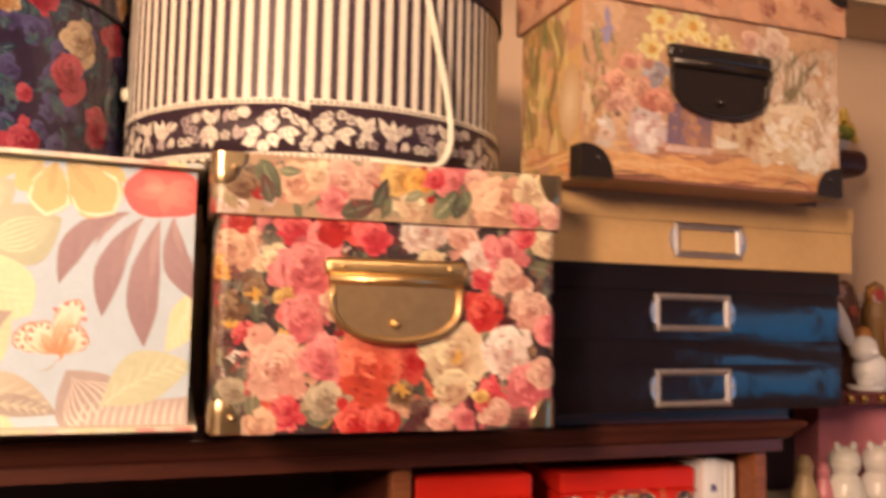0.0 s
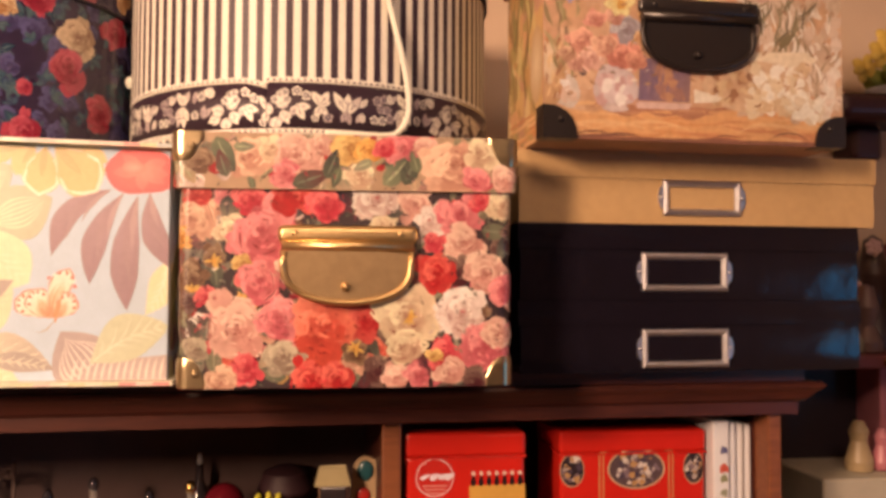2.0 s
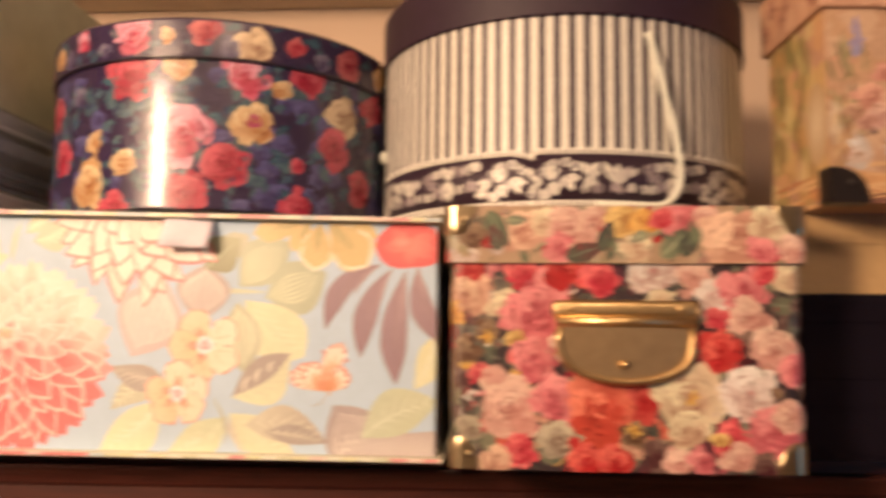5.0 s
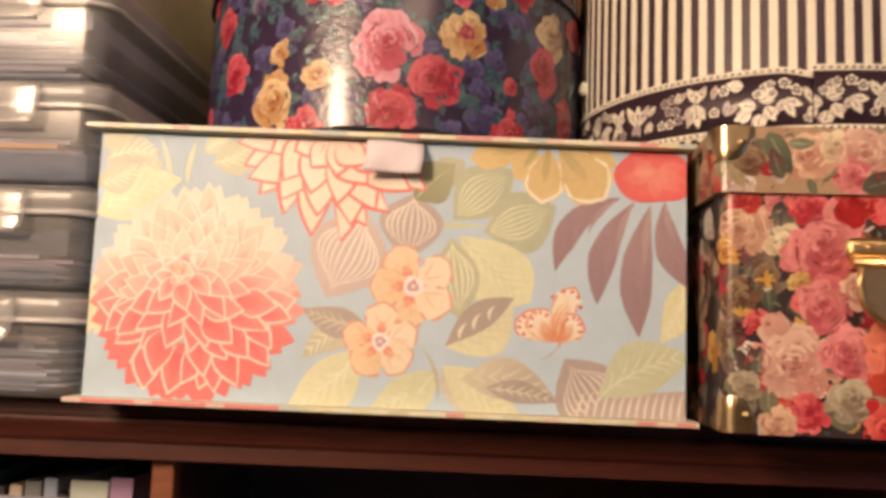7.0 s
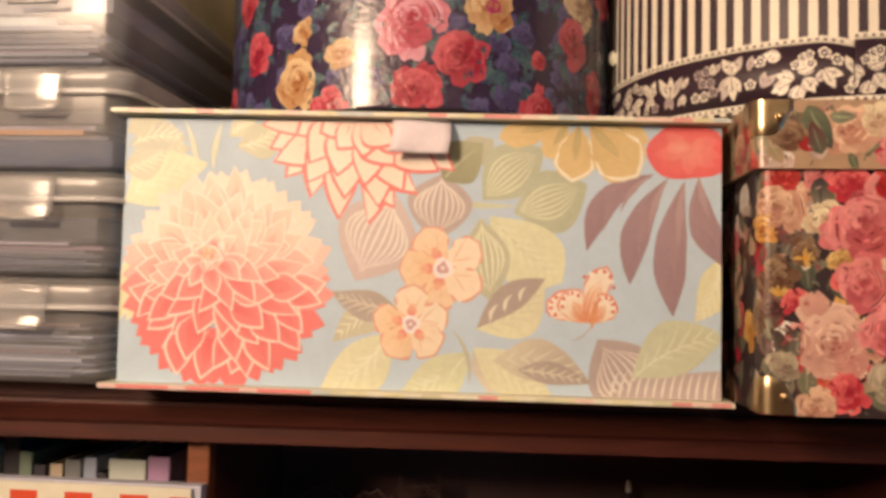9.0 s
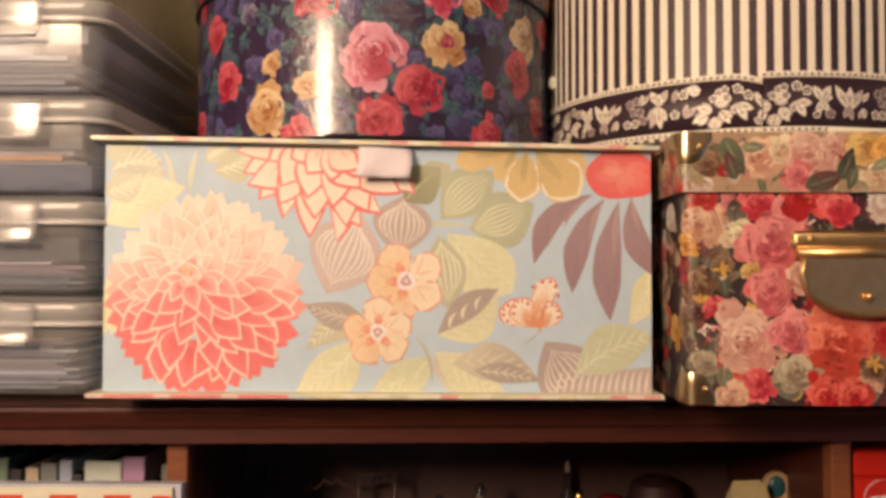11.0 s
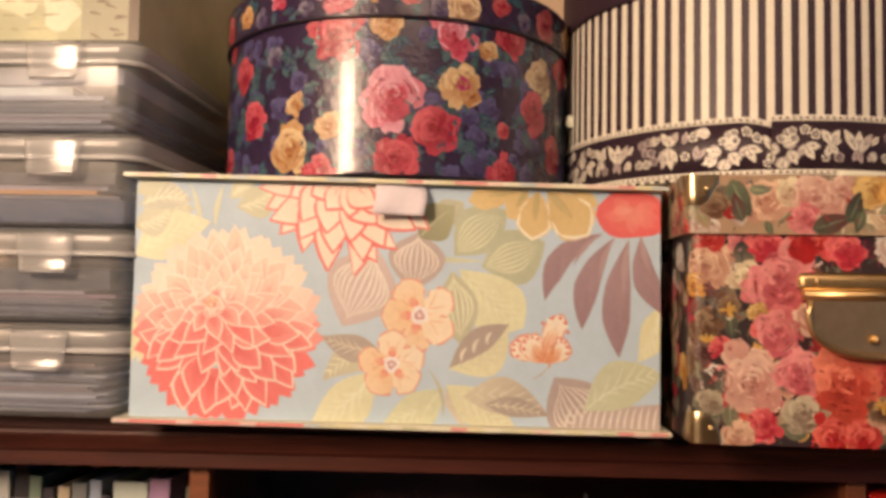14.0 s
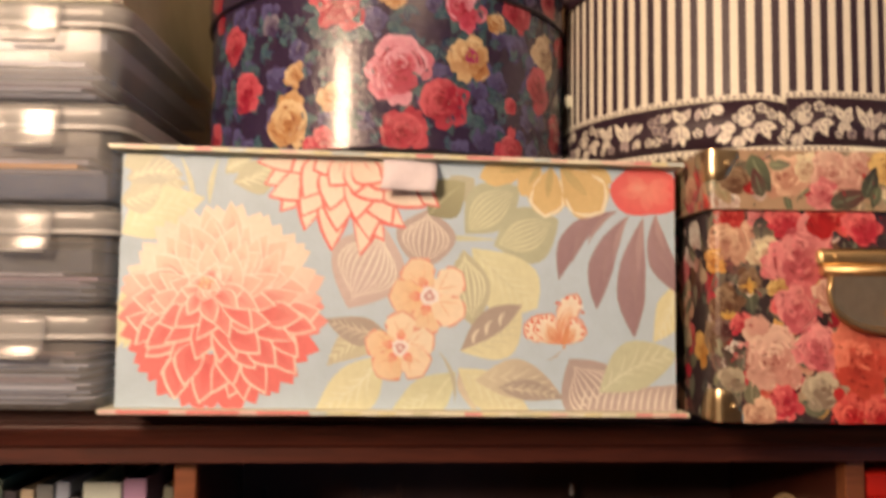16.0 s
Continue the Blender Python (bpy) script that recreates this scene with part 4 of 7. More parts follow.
def rose_ground(pr, w, h, n, small=0.009, leaves=None, u0=0.0):
    leaves = leaves or LEAVES
    for _ in range(n):
        u, v = u0 + random.random() * (w - u0), random.random() * h
        q = random.random()
        a, ln = random.random() * 360, random.uniform(0.010, 0.026)
        if q < 0.52:
            c = random.choice(leaves)
            pr.leaf(u, v, a, ln, ln * random.uniform(0.34, 0.6), c, random.choice(leaves), random.uniform(0.6, 0.9), bend=random.uniform(-0.25, 0.25), rib=tuple(min(0.8, x * 1.6 + 0.02) for x in c))
        elif q < 0.84:
            # a loose turned petal
            c = ROSES[random.choice(("pale", "pink", "hot", "cream", "peach", "white", "red"))]
            pr.blade((u, v), (u + ln * 0.75 * math.cos(a), v + ln * 0.75 * math.sin(a)), ln * 0.5, tuple(x * 0.45 for x in c), c, random.uniform(-0.3, 0.3), 0.6, 2.0, 0.3, n=6, waver=0.08)
        else:
            pr.rose(u, v, random.uniform(small * 0.6, small * 1.3), random.choice(list(ROSES.values())))


def dabs(pr, spots, n, w, h, u0=0.0):
    """Small stray brush strokes: light and dark flecks of the flower they fall on, leaf tones between."""
    for _ in range(n):
        u, v = u0 + random.random() * (w - u0), random.random() * h
        c = random.choice(LEAVES + [C(206, 150, 120), C(170, 60, 56)])
        for x, y, r, col in spots:
            if (u - x) ** 2 + (v - y) ** 2 < (0.95 * r) ** 2:
                f = random.choice((0.5, 0.75, 0.9, 1.25))
                c = tuple(min(0.84, q * f + (0.05 if f > 1 else 0)) for q in col)
        a, ln = random.random() * 6.28, random.uniform(0.0018, 0.0052)
        pr.blade((u, v), (u + ln * math.cos(a), v + ln * math.sin(a)), ln * random.uniform(0.22, 0.5), c, None, random.uniform(-0.25, 0.25), 0.5, 1.6, 0.25, n=5)


def planted(pr, to, flowers, spots):
    for x, y, r, c in flowers:
        u, v = to(x, y)
        pr.rose(u, v, r * RS * 0.93, ROSES[c], squash=random.uniform(0.84, 1.1), heart=C(176, 34, 36) if c == "white" else None)
        spots.append((u, v, r * RS, ROSES[c]))


body_paper, FRONT, LONG = round_face(RX0, RX1, RY, 0.868, TOP + 0.0005)
RS = 0.256 / 934


def rc(x, y):
    f = (x - 34) / 934
    top, low = 206 + 6 * f, 748 - 6 * f
    return FRONT + f * 0.256, (low - y) / (low - top) * 0.152


pr, spots = Print(LONG, 0.152, True), []
rose_ground(pr, FRONT + 0.02, 0.152, 260, 0.013)
rose_ground(pr, LONG, 0.152, 330, u0=FRONT)
for x, y, ang, ln in ((60, 350, 8, 108), (165, 225, 270, 80), (375, 262, 200, 60), (470, 215, 300, 70), (605, 275, 20, 70), (880, 315, 350, 90), (960, 330, 250, 80), (790, 390, 280, 90), (600, 560, 280, 90), (560, 600, 250, 80), (60, 560, 280, 100), (110, 620, 80, 70), (420, 690, 190, 90), (330, 720, 160, 80), (690, 650, 300, 80), (720, 710, 20, 80), (850, 690, 40, 90), (500, 640, 320, 70)):
    c = random.choice(LEAVES)
    pr.leaf(*rc(x, y), ang, ln * RS, ln * 0.55 * RS, c, random.choice(LEAVES), 0.75, bend=random.uniform(-0.15, 0.15), rib=tuple(q * 1.7 + 0.02 for q in c))
planted(pr, rc, ((80, 222, 40, "red"), (70, 290, 62, "peach"), (180, 322, 50, "cream"), (232, 236, 50, "hot"), (268, 335, 92, "pink"), (350, 224, 62, "red"), (437, 252, 58, "hot"), (578, 236, 66, "white"), (690, 242, 56, "pale"),
                 (735, 286, 48, "white"), (815, 280, 60, "pink"), (826, 350, 60, "pale"), (885, 234, 40, "hot"), (938, 246, 40, "cream"), (740, 350, 32, "hot")), spots)
planted(pr, rc, ((208, 404, 30, "yellow"), (130, 396, 34, "brown"), (76, 446, 46, "brown"), (68, 510, 34, "wine"), (110, 500, 30, "hot"), (256, 462, 62, "pink"), (800, 424, 50, "wine"), (744, 440, 56, "red"), (892, 432, 56, "pale"), (942, 480, 46, "pink"), (345, 420, 50, "pale"),
                 (188, 582, 94, "pale"), (312, 566, 62, "pink"), (545, 568, 56, "red"), (430, 592, 98, "orange"), (745, 556, 40, "white")), spots)
planted(pr, rc, ((660, 548, 88, "cream"), (655, 642, 58, "cream"), (826, 550, 70, "white"), (325, 662, 54, "khaki"), (216, 690, 48, "hot"), (156, 728, 46, "peach"), (392, 722, 56, "red"), (468, 722, 46, "red"), (522, 652, 34, "brown"), (586, 694, 46, "wine"), (640, 718, 42, "pale"),
                 (696, 716, 38, "pink"), (770, 662, 48, "hot"), (792, 704, 46, "pale"), (744, 660, 26, "yellow"), (892, 636, 66, "pink"), (925, 600, 44, "pale"), (860, 724, 40, "wine"), (85, 640, 36, "khaki")), spots)
for x, y in ((672, 556), (75, 488), (128, 404), (522, 640)):
    u, v = rc(x, y)
    for k in range(7):
        a = random.random() * 6.28
        pr.blade((u, v), (u + 26 * RS * math.cos(a), v + 26 * RS * math.sin(a)), 9 * RS, C(228, 150, 52), C(236, 186, 92), 0, 0.4, 1.5, 0.3, n=5)
dabs(pr, spots, 700, LONG, 0.152, FRONT)
pr.put("printed_paper", M_PRINT_ROSE, rose, body_paper, label="rose bouquet print")

lid_paper, FRONT, LONG = round_face(LX0, LX1, LY, 0.874, RZ + 0.0004)
LID_LEAVES = [C(150, 138, 92), C(112, 108, 72), C(186, 156, 108), C(206, 164, 118), C(78, 72, 54), C(196, 150, 100)]


def lc(x, y):
    f = (x - 20) / 952
    return FRONT + f * 0.2645, (200 - y) / 152 * 0.0425


pr, spots = Print(LONG, 0.0425, True), []
rose_ground(pr, FRONT + 0.02, 0.0425, 110, 0.010, LID_LEAVES)
rose_ground(pr, LONG, 0.0425, 90, 0.008, LID_LEAVES, FRONT)
planted(pr, lc, ((90, 130, 40, "brown"), (225, 115, 64, "peach"), (285, 90, 40, "cream"), (355, 105, 70, "pale"), (320, 160, 40, "pink"), (415, 80, 36, "pale"), (500, 88, 52, "yellow"), (548, 92, 36, "gold"), (525, 158, 42, "cream"),
                 (640, 84, 52, "pink"), (590, 80, 30, "hot"), (700, 72, 34, "pale"), (790, 132, 92, "peach"), (870, 92, 54, "cream"), (852, 168, 46, "pink"), (930, 160, 40, "pale")), spots)
for x, y, ang, ln in ((135, 60, 292, 112), (165, 170, 110, 80), (180, 84, 350, 60), (340, 190, 20, 110), (430, 170, 60, 90), (470, 140, 250, 60), (590, 185, 40, 110), (650, 185, 70, 100), (690, 150, 110, 70), (560, 120, 200, 60)):
    c = random.choice((C(150, 144, 96), C(118, 116, 76), C(92, 90, 62)))
    pr.leaf(*lc(x, y), ang, ln * RS, ln * 0.5 * RS, c, random.choice(LEAVES), 0.75, bend=random.uniform(-0.15, 0.15), rib=tuple(q * 1.7 + 0.02 for q in c))
dabs(pr, spots, 90, LONG, 0.0425, FRONT)
pr.put("printed_edge", M_PRINT_ROSE, lid, lid_paper)


def wrap_cap(place, uc, reach, v0, height):
    """A pressed corner cap that follows the rounded edge; it grows from v0 by height, with rounded free corners and a rivet."""
    bm = bmesh.new()
    cols = []
    for i in range(25):
        f = -1 + i / 12
        tall = height * max(0.30, (1 - max(0, (abs(f) - 0.30) / 0.70) ** 2.4))
        cols.append([bm.verts.new(place(uc + f * reach, v0 + tall * k / 6, 0.0016 if 0 < i < 24 and k < 6 else 0.0006)) for k in range(7)])
    for a, b in zip(cols, cols[1:]):
        for k in range(6):
            bm.faces.new((a[k], b[k], b[k + 1], a[k + 1])).smooth = True
    p = place(uc + reach * 0.60, v0 + height * 0.48, 0.0018)
    ball(*p, 0.0028, bm=bm, u=10, v=6)
    return bm


ARC = 0.0080 * math.pi / 2
for uc in (FRONT + 0.0080 - ARC / 2, LONG - ARC / 2):
    part("corner_cap", wrap_cap(lid_paper, uc, 0.0215, 0.0425, -0.0225), M_BRASS_PALE, lid, "dull brass corner cap")
_, FRONT, LONG = round_face(RX0, RX1, RY, 0.868, TOP + 0.0005)
for uc in (FRONT + 0.0080 - ARC / 2, LONG - ARC / 2):
    part("corner_cap", wrap_cap(body_paper, uc, 0.0205, 0.0006, 0.0225), M_BRASS_PALE, rose, "dull brass corner cap")
drop_handle(rose, 0.1805, 1.6030, RY - 0.0012, 0.106, 0.0590, M_BRASS, M_BRASS_DISH, "polished brass drop handle with a label dish", 0.10)

# ---- flat document boxes ----
def bowed_front(x0, x1, y, z0, z1, depth, swell, lean):
    """A paper box side whose front swells a little and leans; the rest is a plain block."""
    bm = bmesh.new()
    cols, rows = 14, 10
    grid = []
    for i in range(rows + 1):
        f = i / rows
        row = []
        for k in range(cols + 1):
            g = k / cols
            wave = 0.00035 * math.sin(9 * g + 3 * f + 40 * z0) * math.sin(math.pi * f)
            row.append(bm.verts.new((x0 + (x1 - x0) * g, y - swell * 4 * f * (1 - f) + lean * f + wave, z0 + (z1 - z0) * f)))
        grid.append(row)
    for a, b in zip(grid, grid[1:]):
        for k in range(cols):
            bm.faces.new((a[k], a[k + 1], b[k + 1], b[k])).smooth = True
    # the other sides keep edges of their own, so that the front stays evenly curved
    twin = lambda v: bm.verts.new(v.co)
    back = lambda: [bm.verts.new((x, y + depth, z)) for x, z in ((x0, z0), (x1, z0), (x1, z1), (x0, z1))]
    bm.faces.new(back())
    q = back()
    bm.faces.new([twin(v) for v in grid[0]] + [q[1], q[0]])
    bm.faces.new([twin(v) for v in grid[-1]] + [q[2], q[3]])
    q = back()
    bm.faces.new([twin(r[0]) for r in grid] + [q[3], q[0]])
    bm.faces.new([twin(r[-1]) for r in grid] + [q[2], q[1]])
    return bm


def document_box(z0, z1, x0, x1, y, lidh, mat, label, lab, swell):
    b = thing("document_box", label, "box", (0.5, y, z0), 3.0, group="stacked document boxes")
    part("body", bowed_front(x0 + 0.002, x1 - 0.002, y + 0.0022, z0 + 0.0004, z1 - lidh + 0.002, 0.230, swell, -0.0004), mat, b)
    part("lid", bowed_front(x0, x1, y, z1 - lidh, z1, 0.234, swell * 0.1, swell * 1.2), mat, b)
    label_frame(b, *lab, y + 0.0006 if lab[3] < z1 - lidh else y - 0.0012)
    return b


document_box(TOP, 1.5440, 0.331, 0.6690, 0.6690, 0.022, M_BLACK_BOX, "glossy black paper document box with a metal label holder", (0.4420, 0.5360, 1.4830, 1.5180), 0.0016)
document_box(1.5440, 1.6135, 0.331, 0.6680, 0.6690, 0.023, M_BLACK_BOX, "glossy black paper document box with a metal label holder", (0.4420, 0.5355, 1.5525, 1.5875), 0.0016)
document_box(1.6135, 1.6795, 0.330, 0.6875, 0.6690, 0.0245, M_TAN, "tan paper document box with a metal label holder", (0.4632, 0.5495, 1.6222, 1.6545), 0.0004)

# ---- hat boxes ----
def wrapped(at, r, z0, turn0):
    return lambda u, v, lift: (at[0] + (r + lift) * math.sin(u / r + turn0), at[1] - (r + lift) * math.cos(u / r + turn0), z0 + v)


FA, FR, FZ = (-0.186, 0.7815), 0.1630, 1.6772
floral = thing("hat_box", "round glossy navy hat box printed with red, pink and gold roses", "hat box", (*FA, FZ))
part("body", lathe(((0, FZ), (FR - 0.001, FZ), (FR, FZ + 0.001), (FR, 1.806), (FR - 0.004, 1.807), (0, 1.807)), FA, 128), M_NAVY, floral)
flid = part("lid", lathe(((FR + 0.0006, 1.8045), (FR + 0.0028, 1.8045), (FR + 0.0028, 1.8365), (FR + 0.0015, 1.8385), (0, 1.8395)), FA, 128), M_NAVY, floral, "rose printed navy lid")
part("lid_edge", lathe(((FR + 0.0003, 1.8030), (FR + 0.0030, 1.8028), (FR + 0.0034, 1.8037), (FR + 0.0030, 1.8048), (FR + 0.0003, 1.8046)), FA, 128), M_NAVY_EDGE, flid)
HUES = {"pink": C(216, 74, 86), "red": C(184, 42, 56), "gold": C(208, 144, 80), "cream": C(208, 164, 112), "violet": C(82, 64, 88)}
TEAL = [C(62, 88, 88), C(46, 64, 70), C(84, 102, 92), C(58, 60, 78), C(70, 84, 76)]
ROSE_SPOTS = [(5, 62, 20, "pink"), (16, 38, 17, "red"), (6, 12, 14, "red"), (25, 76, 16, "gold"), (-27, 22, 17, "gold"), (-43, 50, 14, "red"), (-50, 92, 13, "red"), (-25, 59, 8, "gold"), (-12, 115, 19, "red"),
              (3, 122, 11, "gold"), (22, 118, 17, "pink"), (41, 120, 13, "red"), (55, 94, 15, "cream"), (51, 65, 16, "red"), (39, 42, 6, "red"), (38, 7, 12, "red")]
ROSE_SPOTS += [(63, 31, 13, "red"), (-16, 5, 12, "red"), (-13, 40, 10, "gold"), (33, 107, 7, "gold"), (-62, 18, 14, "red"), (-70, 70, 13, "gold"), (70, 110, 14, "red"), (-33, 100, 8, "violet"), (-60, 120, 8, "red")]
pr = Print(math.pi * FR, 0.1275, True)
UH = math.pi * FR / 2
for _ in range(330):
    u, v = random.random() * 2 * UH, random.random() * 0.127
    if random.random() < 0.74:
        a, s = random.random() * 360, random.uniform(0.007, 0.0125)
        for k in range(3):
            pr.leaf(u, v, a + k * 55, s, s * 0.5, random.choice(TEAL), random.choice(TEAL), 0.75, rib=C(104, 118, 106), edge=C(92, 106, 100) if k == 1 else None, line=0.0003)
    else:
        pr.rose(u, v, random.uniform(0.006, 0.010), HUES["violet"], C(104, 92, 118), C(46, 36, 60))
for th, v, r, c in ROSE_SPOTS:
    u = UH + radians(th) * FR
    for k in range(4):
        pr.leaf(u, v / 1000, random.random() * 360, r * 0.00165, r * 0.0008, random.choice(TEAL), random.choice(TEAL), 0.75, rib=C(92, 118, 100))
for th, v, r, c in ROSE_SPOTS:
    u = UH + radians(th) * FR
    pr.rose(u, v / 1000, r / 1000 * 1.12, HUES[c], {"pink": C(250, 176, 168), "red": C(232, 100, 96), "gold": C(240, 196, 132)}.get(c))
    if (th, v) == (25, 76):
        pr.disc(u, v / 1000, r / 2700, C(176, 50, 84), wob=0.15, n=10)
pr.put("rose_print", M_PRINT_GLOSS, floral, wrapped(FA, FR, FZ, -math.pi / 2))
pr = Print(math.pi * FR, 0.030, True)
for _ in range(60):
    u, v = random.random() * 2 * UH, random.random() * 0.03
    pr.leaf(u, v, random.random() * 360, 0.013, 0.006, random.choice(TEAL), random.choice(TEAL), 0.75)
for th, v, r, c in [(-30, 20, 9, "pink"), (-10, 20, 16, "pink"), (1, 17, 7, "gold"), (12, 22, 12, "red"), (27, 10, 16, "cream"), (39, 17, 8, "red"), (58, 14, 14, "red"), (-46, 14, 10, "gold"), (-60, 12, 13, "red"), (-75, 20, 10, "pink"), (-20, 8, 7, "violet"), (-38, 7, 8, "violet"), (19, 8, 8, "violet"), (48, 7, 8, "violet"), (76, 15, 12, "gold")]:
    pr.rose(UH + radians(th) * FR, v / 1000, r / 1000, HUES[c], C(240, 170, 160) if c == "pink" else None)
pr.put("rose_print", M_PRINT_GLOSS, flid, wrapped(FA, FR + 0.0028, 1.8055, -math.pi / 2))

SA, SR, SZ = (0.147, 0.7685), 0.1695, 1.6742
striped = thing("hat_box", "round striped hat box with a lace band and dark lid", "hat box", (*SA, SZ))
ZB0, ZB1, ZL = 1.6805, 1.7168, 1.8285
N = 720
bm = lathe(((SR, ZB1), (SR, ZL + 0.004)), SA, N, mats=lambda i, k: 0 if k % 8 < 4 else 1)
bmesh.ops.rotate(bm, verts=bm.verts[:], cent=(*SA, 0), matrix=Matrix.Rotation(radians(0.3), 3, "Z"))
part("striped_wall", bm, [M_STRIPE_PALE, M_STRIPE_DARK], striped)
part("drum", lathe(((0, SZ), (SR - 0.0014, SZ), (SR - 0.0012, SZ + 0.0005), (SR - 0.0012, ZL + 0.003), (0, ZL + 0.003)), SA, 128), M_STRIPE_PALE, striped)
def arc_strip(th0, th1, r, z0, z1, dip=None, n=90):
    """A paper strip round the drum, 0.7 mm thick, from angle th0 to th1."""
    bm = bmesh.new()
    rows = []
    for k in range(n + 1):
        th = th0 + (th1 - th0) * k / n
        d = dip(th) if dip else 0
        c, q = math.cos(radians(th)), math.sin(radians(th))
        rows.append([bm.verts.new((SA[0] + p * q, SA[1] - p * c, z - d)) for p, z in ((r - 0.0007, z0), (r, z0), (r, z1), (r - 0.0007, z1))])
    for a, b in zip(rows, rows[1:]):
        for i in range(4):
            bm.faces.new((a[i], a[(i + 1) % 4], b[(i + 1) % 4], b[i])).smooth = i == 1
    bm.faces.new(rows[0])
    bm.faces.new(rows[-1])
    return bm


SEAM = -10.5
IVORY, GREY, INK = C(246, 218, 172), C(196, 164, 136), C(66, 46, 58)


def sag(th):
    # the under lap slips down where the band closes
    return 0.0048 * min(1, max(0, (th + 17.5) / 7)) ** 1.4 if -18 < th < SEAM + 1 else 0


def leafy(a, size, u, v, ink=IVORY, lobes=((-62, 0.6), (62, 0.6), (-30, 0.85), (30, 0.85), (0, 1.0)), wide=0.40):
    """A lobed leaf about its foot, each lobe with a dark vein and side veins."""
    size *= 1.22
    for d, q in lobes:
        g = radians(a + d)
        p1 = (u + size * q * math.cos(g), v + size * q * math.sin(g))
        pr.blade((u, v), p1, size * wide, ink, GREY if d < 0 else ink, 0, 0.55, 1.5, 0.3, edge=INK, line=0.0003, n=7)
        pr.blade((u, v), tone((u, v), p1, 0.8), 0.0009, C(112, 86, 86), None, 0, 0.3, 1.4, 0.5, n=4)
        for sd in (-1, 1):
            b0 = tone((u, v), p1, 0.45)
            h = radians(a + d + sd * 42)
            pr.blade(b0, (b0[0] + size * 0.22 * math.cos(h), b0[1] + size * 0.22 * math.sin(h)), 0.0007, C(124, 96, 92), None, 0, 0.3, 1.4, 0.5, n=3)


def ring_flower(u, v, r, ink=IVORY):
    r *= 1.12
    for q in range(5):
        g = radians(72 * q + 18 + random.uniform(-6, 6))
        pr.disc(u + r * 0.60 * math.cos(g), v + r * 0.60 * math.sin(g), r * 0.44, ink, n=9)
    pr.disc(u, v, r * 0.62, INK, n=10)
    pr.disc(u, v, r * 0.24, ink, n=7)


def band_unit(at):
    """One repeat of the band's garland; at is where its rose cluster sits, in metres along the strip."""
    k = radians(1) * SR
    for du_, dv_, a in ((-0.006, 0.010, 205), (0.001, 0.008, 250), (-0.003, 0.013, 160), (0.004, 0.013, 300), (0.000, 0.018, 20)):
        leafy(a, 0.0098, at + du_, dv_, IVORY, ((-24, 0.8), (24, 0.8), (0, 1.0)), 0.46)
    for du_, dv_ in ((0.003, 0.027), (0.0075, 0.0225), (-0.0015, 0.0225), (0.0065, 0.0285)):
        ring_flower(at + du_, dv_, 0.0030)
    for du_, dv_, r in ((5.3, 0.0295, 0.0036), (7.8, 0.0260, 0.0036)):
        ring_flower(at + du_ * k, dv_, r)
    leafy(300, 0.0105, at + 5.2 * k, 0.0175, IVORY, ((-55, 0.7), (55, 0.9), (0, 1.0)), 0.5)
    for a, q in ((60, 0.0105), (120, 0.0105), (250, 0.009), (300, 0.008), (20, 0.007)):
        leafy(a, q, at + 11.6 * k, 0.0185, IVORY, ((0, 1.0),), 0.5)
    ring_flower(at + 13.6 * k, 0.0085, 0.0036, GREY)
    ring_flower(at + 10.2 * k, 0.0080, 0.0028)
    leafy(88, 0.0175, at + 18.8 * k, 0.0120, IVORY, ((-34, 0.9), (34, 1.0), (0, 0.8)), 0.34)
    leafy(265, 0.0090, at + 18.6 * k, 0.0145, GREY, ((-20, 0.9), (20, 1.0)), 0.46)
    leafy(50, 0.0075, at + 22.4 * k, 0.0185, IVORY, ((0, 1.0),), 0.5)
    leafy(250, 0.0080, at + 23.0 * k, 0.0135, IVORY, ((-14, 1.0), (20, 0.8)), 0.46)
    for du_, dv_, ink in ((27.2, 0.0250, GREY), (29.2, 0.0270, GREY), (28.4, 0.0185, GREY), (30.2, 0.0180, GREY), (26.4, 0.0090, IVORY), (28.7, 0.0090, IVORY), (31.0, 0.0110, GREY)):
        ring_flower(at + du_ * k, dv_, 0.0034, ink)
    leafy(62, 0.0085, at + 30.6 * k, 0.0235, IVORY, ((-16, 1.0), (20, 0.8)), 0.46)
    leafy(90, 0.0125, at + 35.6 * k, 0.0215, IVORY, ((-30, 0.9), (30, 0.9), (0, 0.6)), 0.42)
    leafy(262, 0.0145, at + 35.4 * k, 0.0200, IVORY, ((-38, 0.75), (38, 0.75), (-14, 1.0), (14, 1.0)), 0.36)
    leafy(75, 0.0085, at + 39.4 * k, 0.0225, GREY, ((0, 1.0),), 0.5)
    ring_flower(at + 39.8 * k, 0.0125, 0.0034)
    ring_flower(at + 42.0 * k, 0.0275, 0.0036)
    leafy(60, 0.0100, at + 42.4 * k, 0.0095, GREY, ((-18, 1.0), (22, 0.9)), 0.42)
    leafy(160, 0.0095, at + 46.2 * k, 0.0285, IVORY, ((-20, 0.8), (0, 1.0), (24, 0.7)), 0.46)


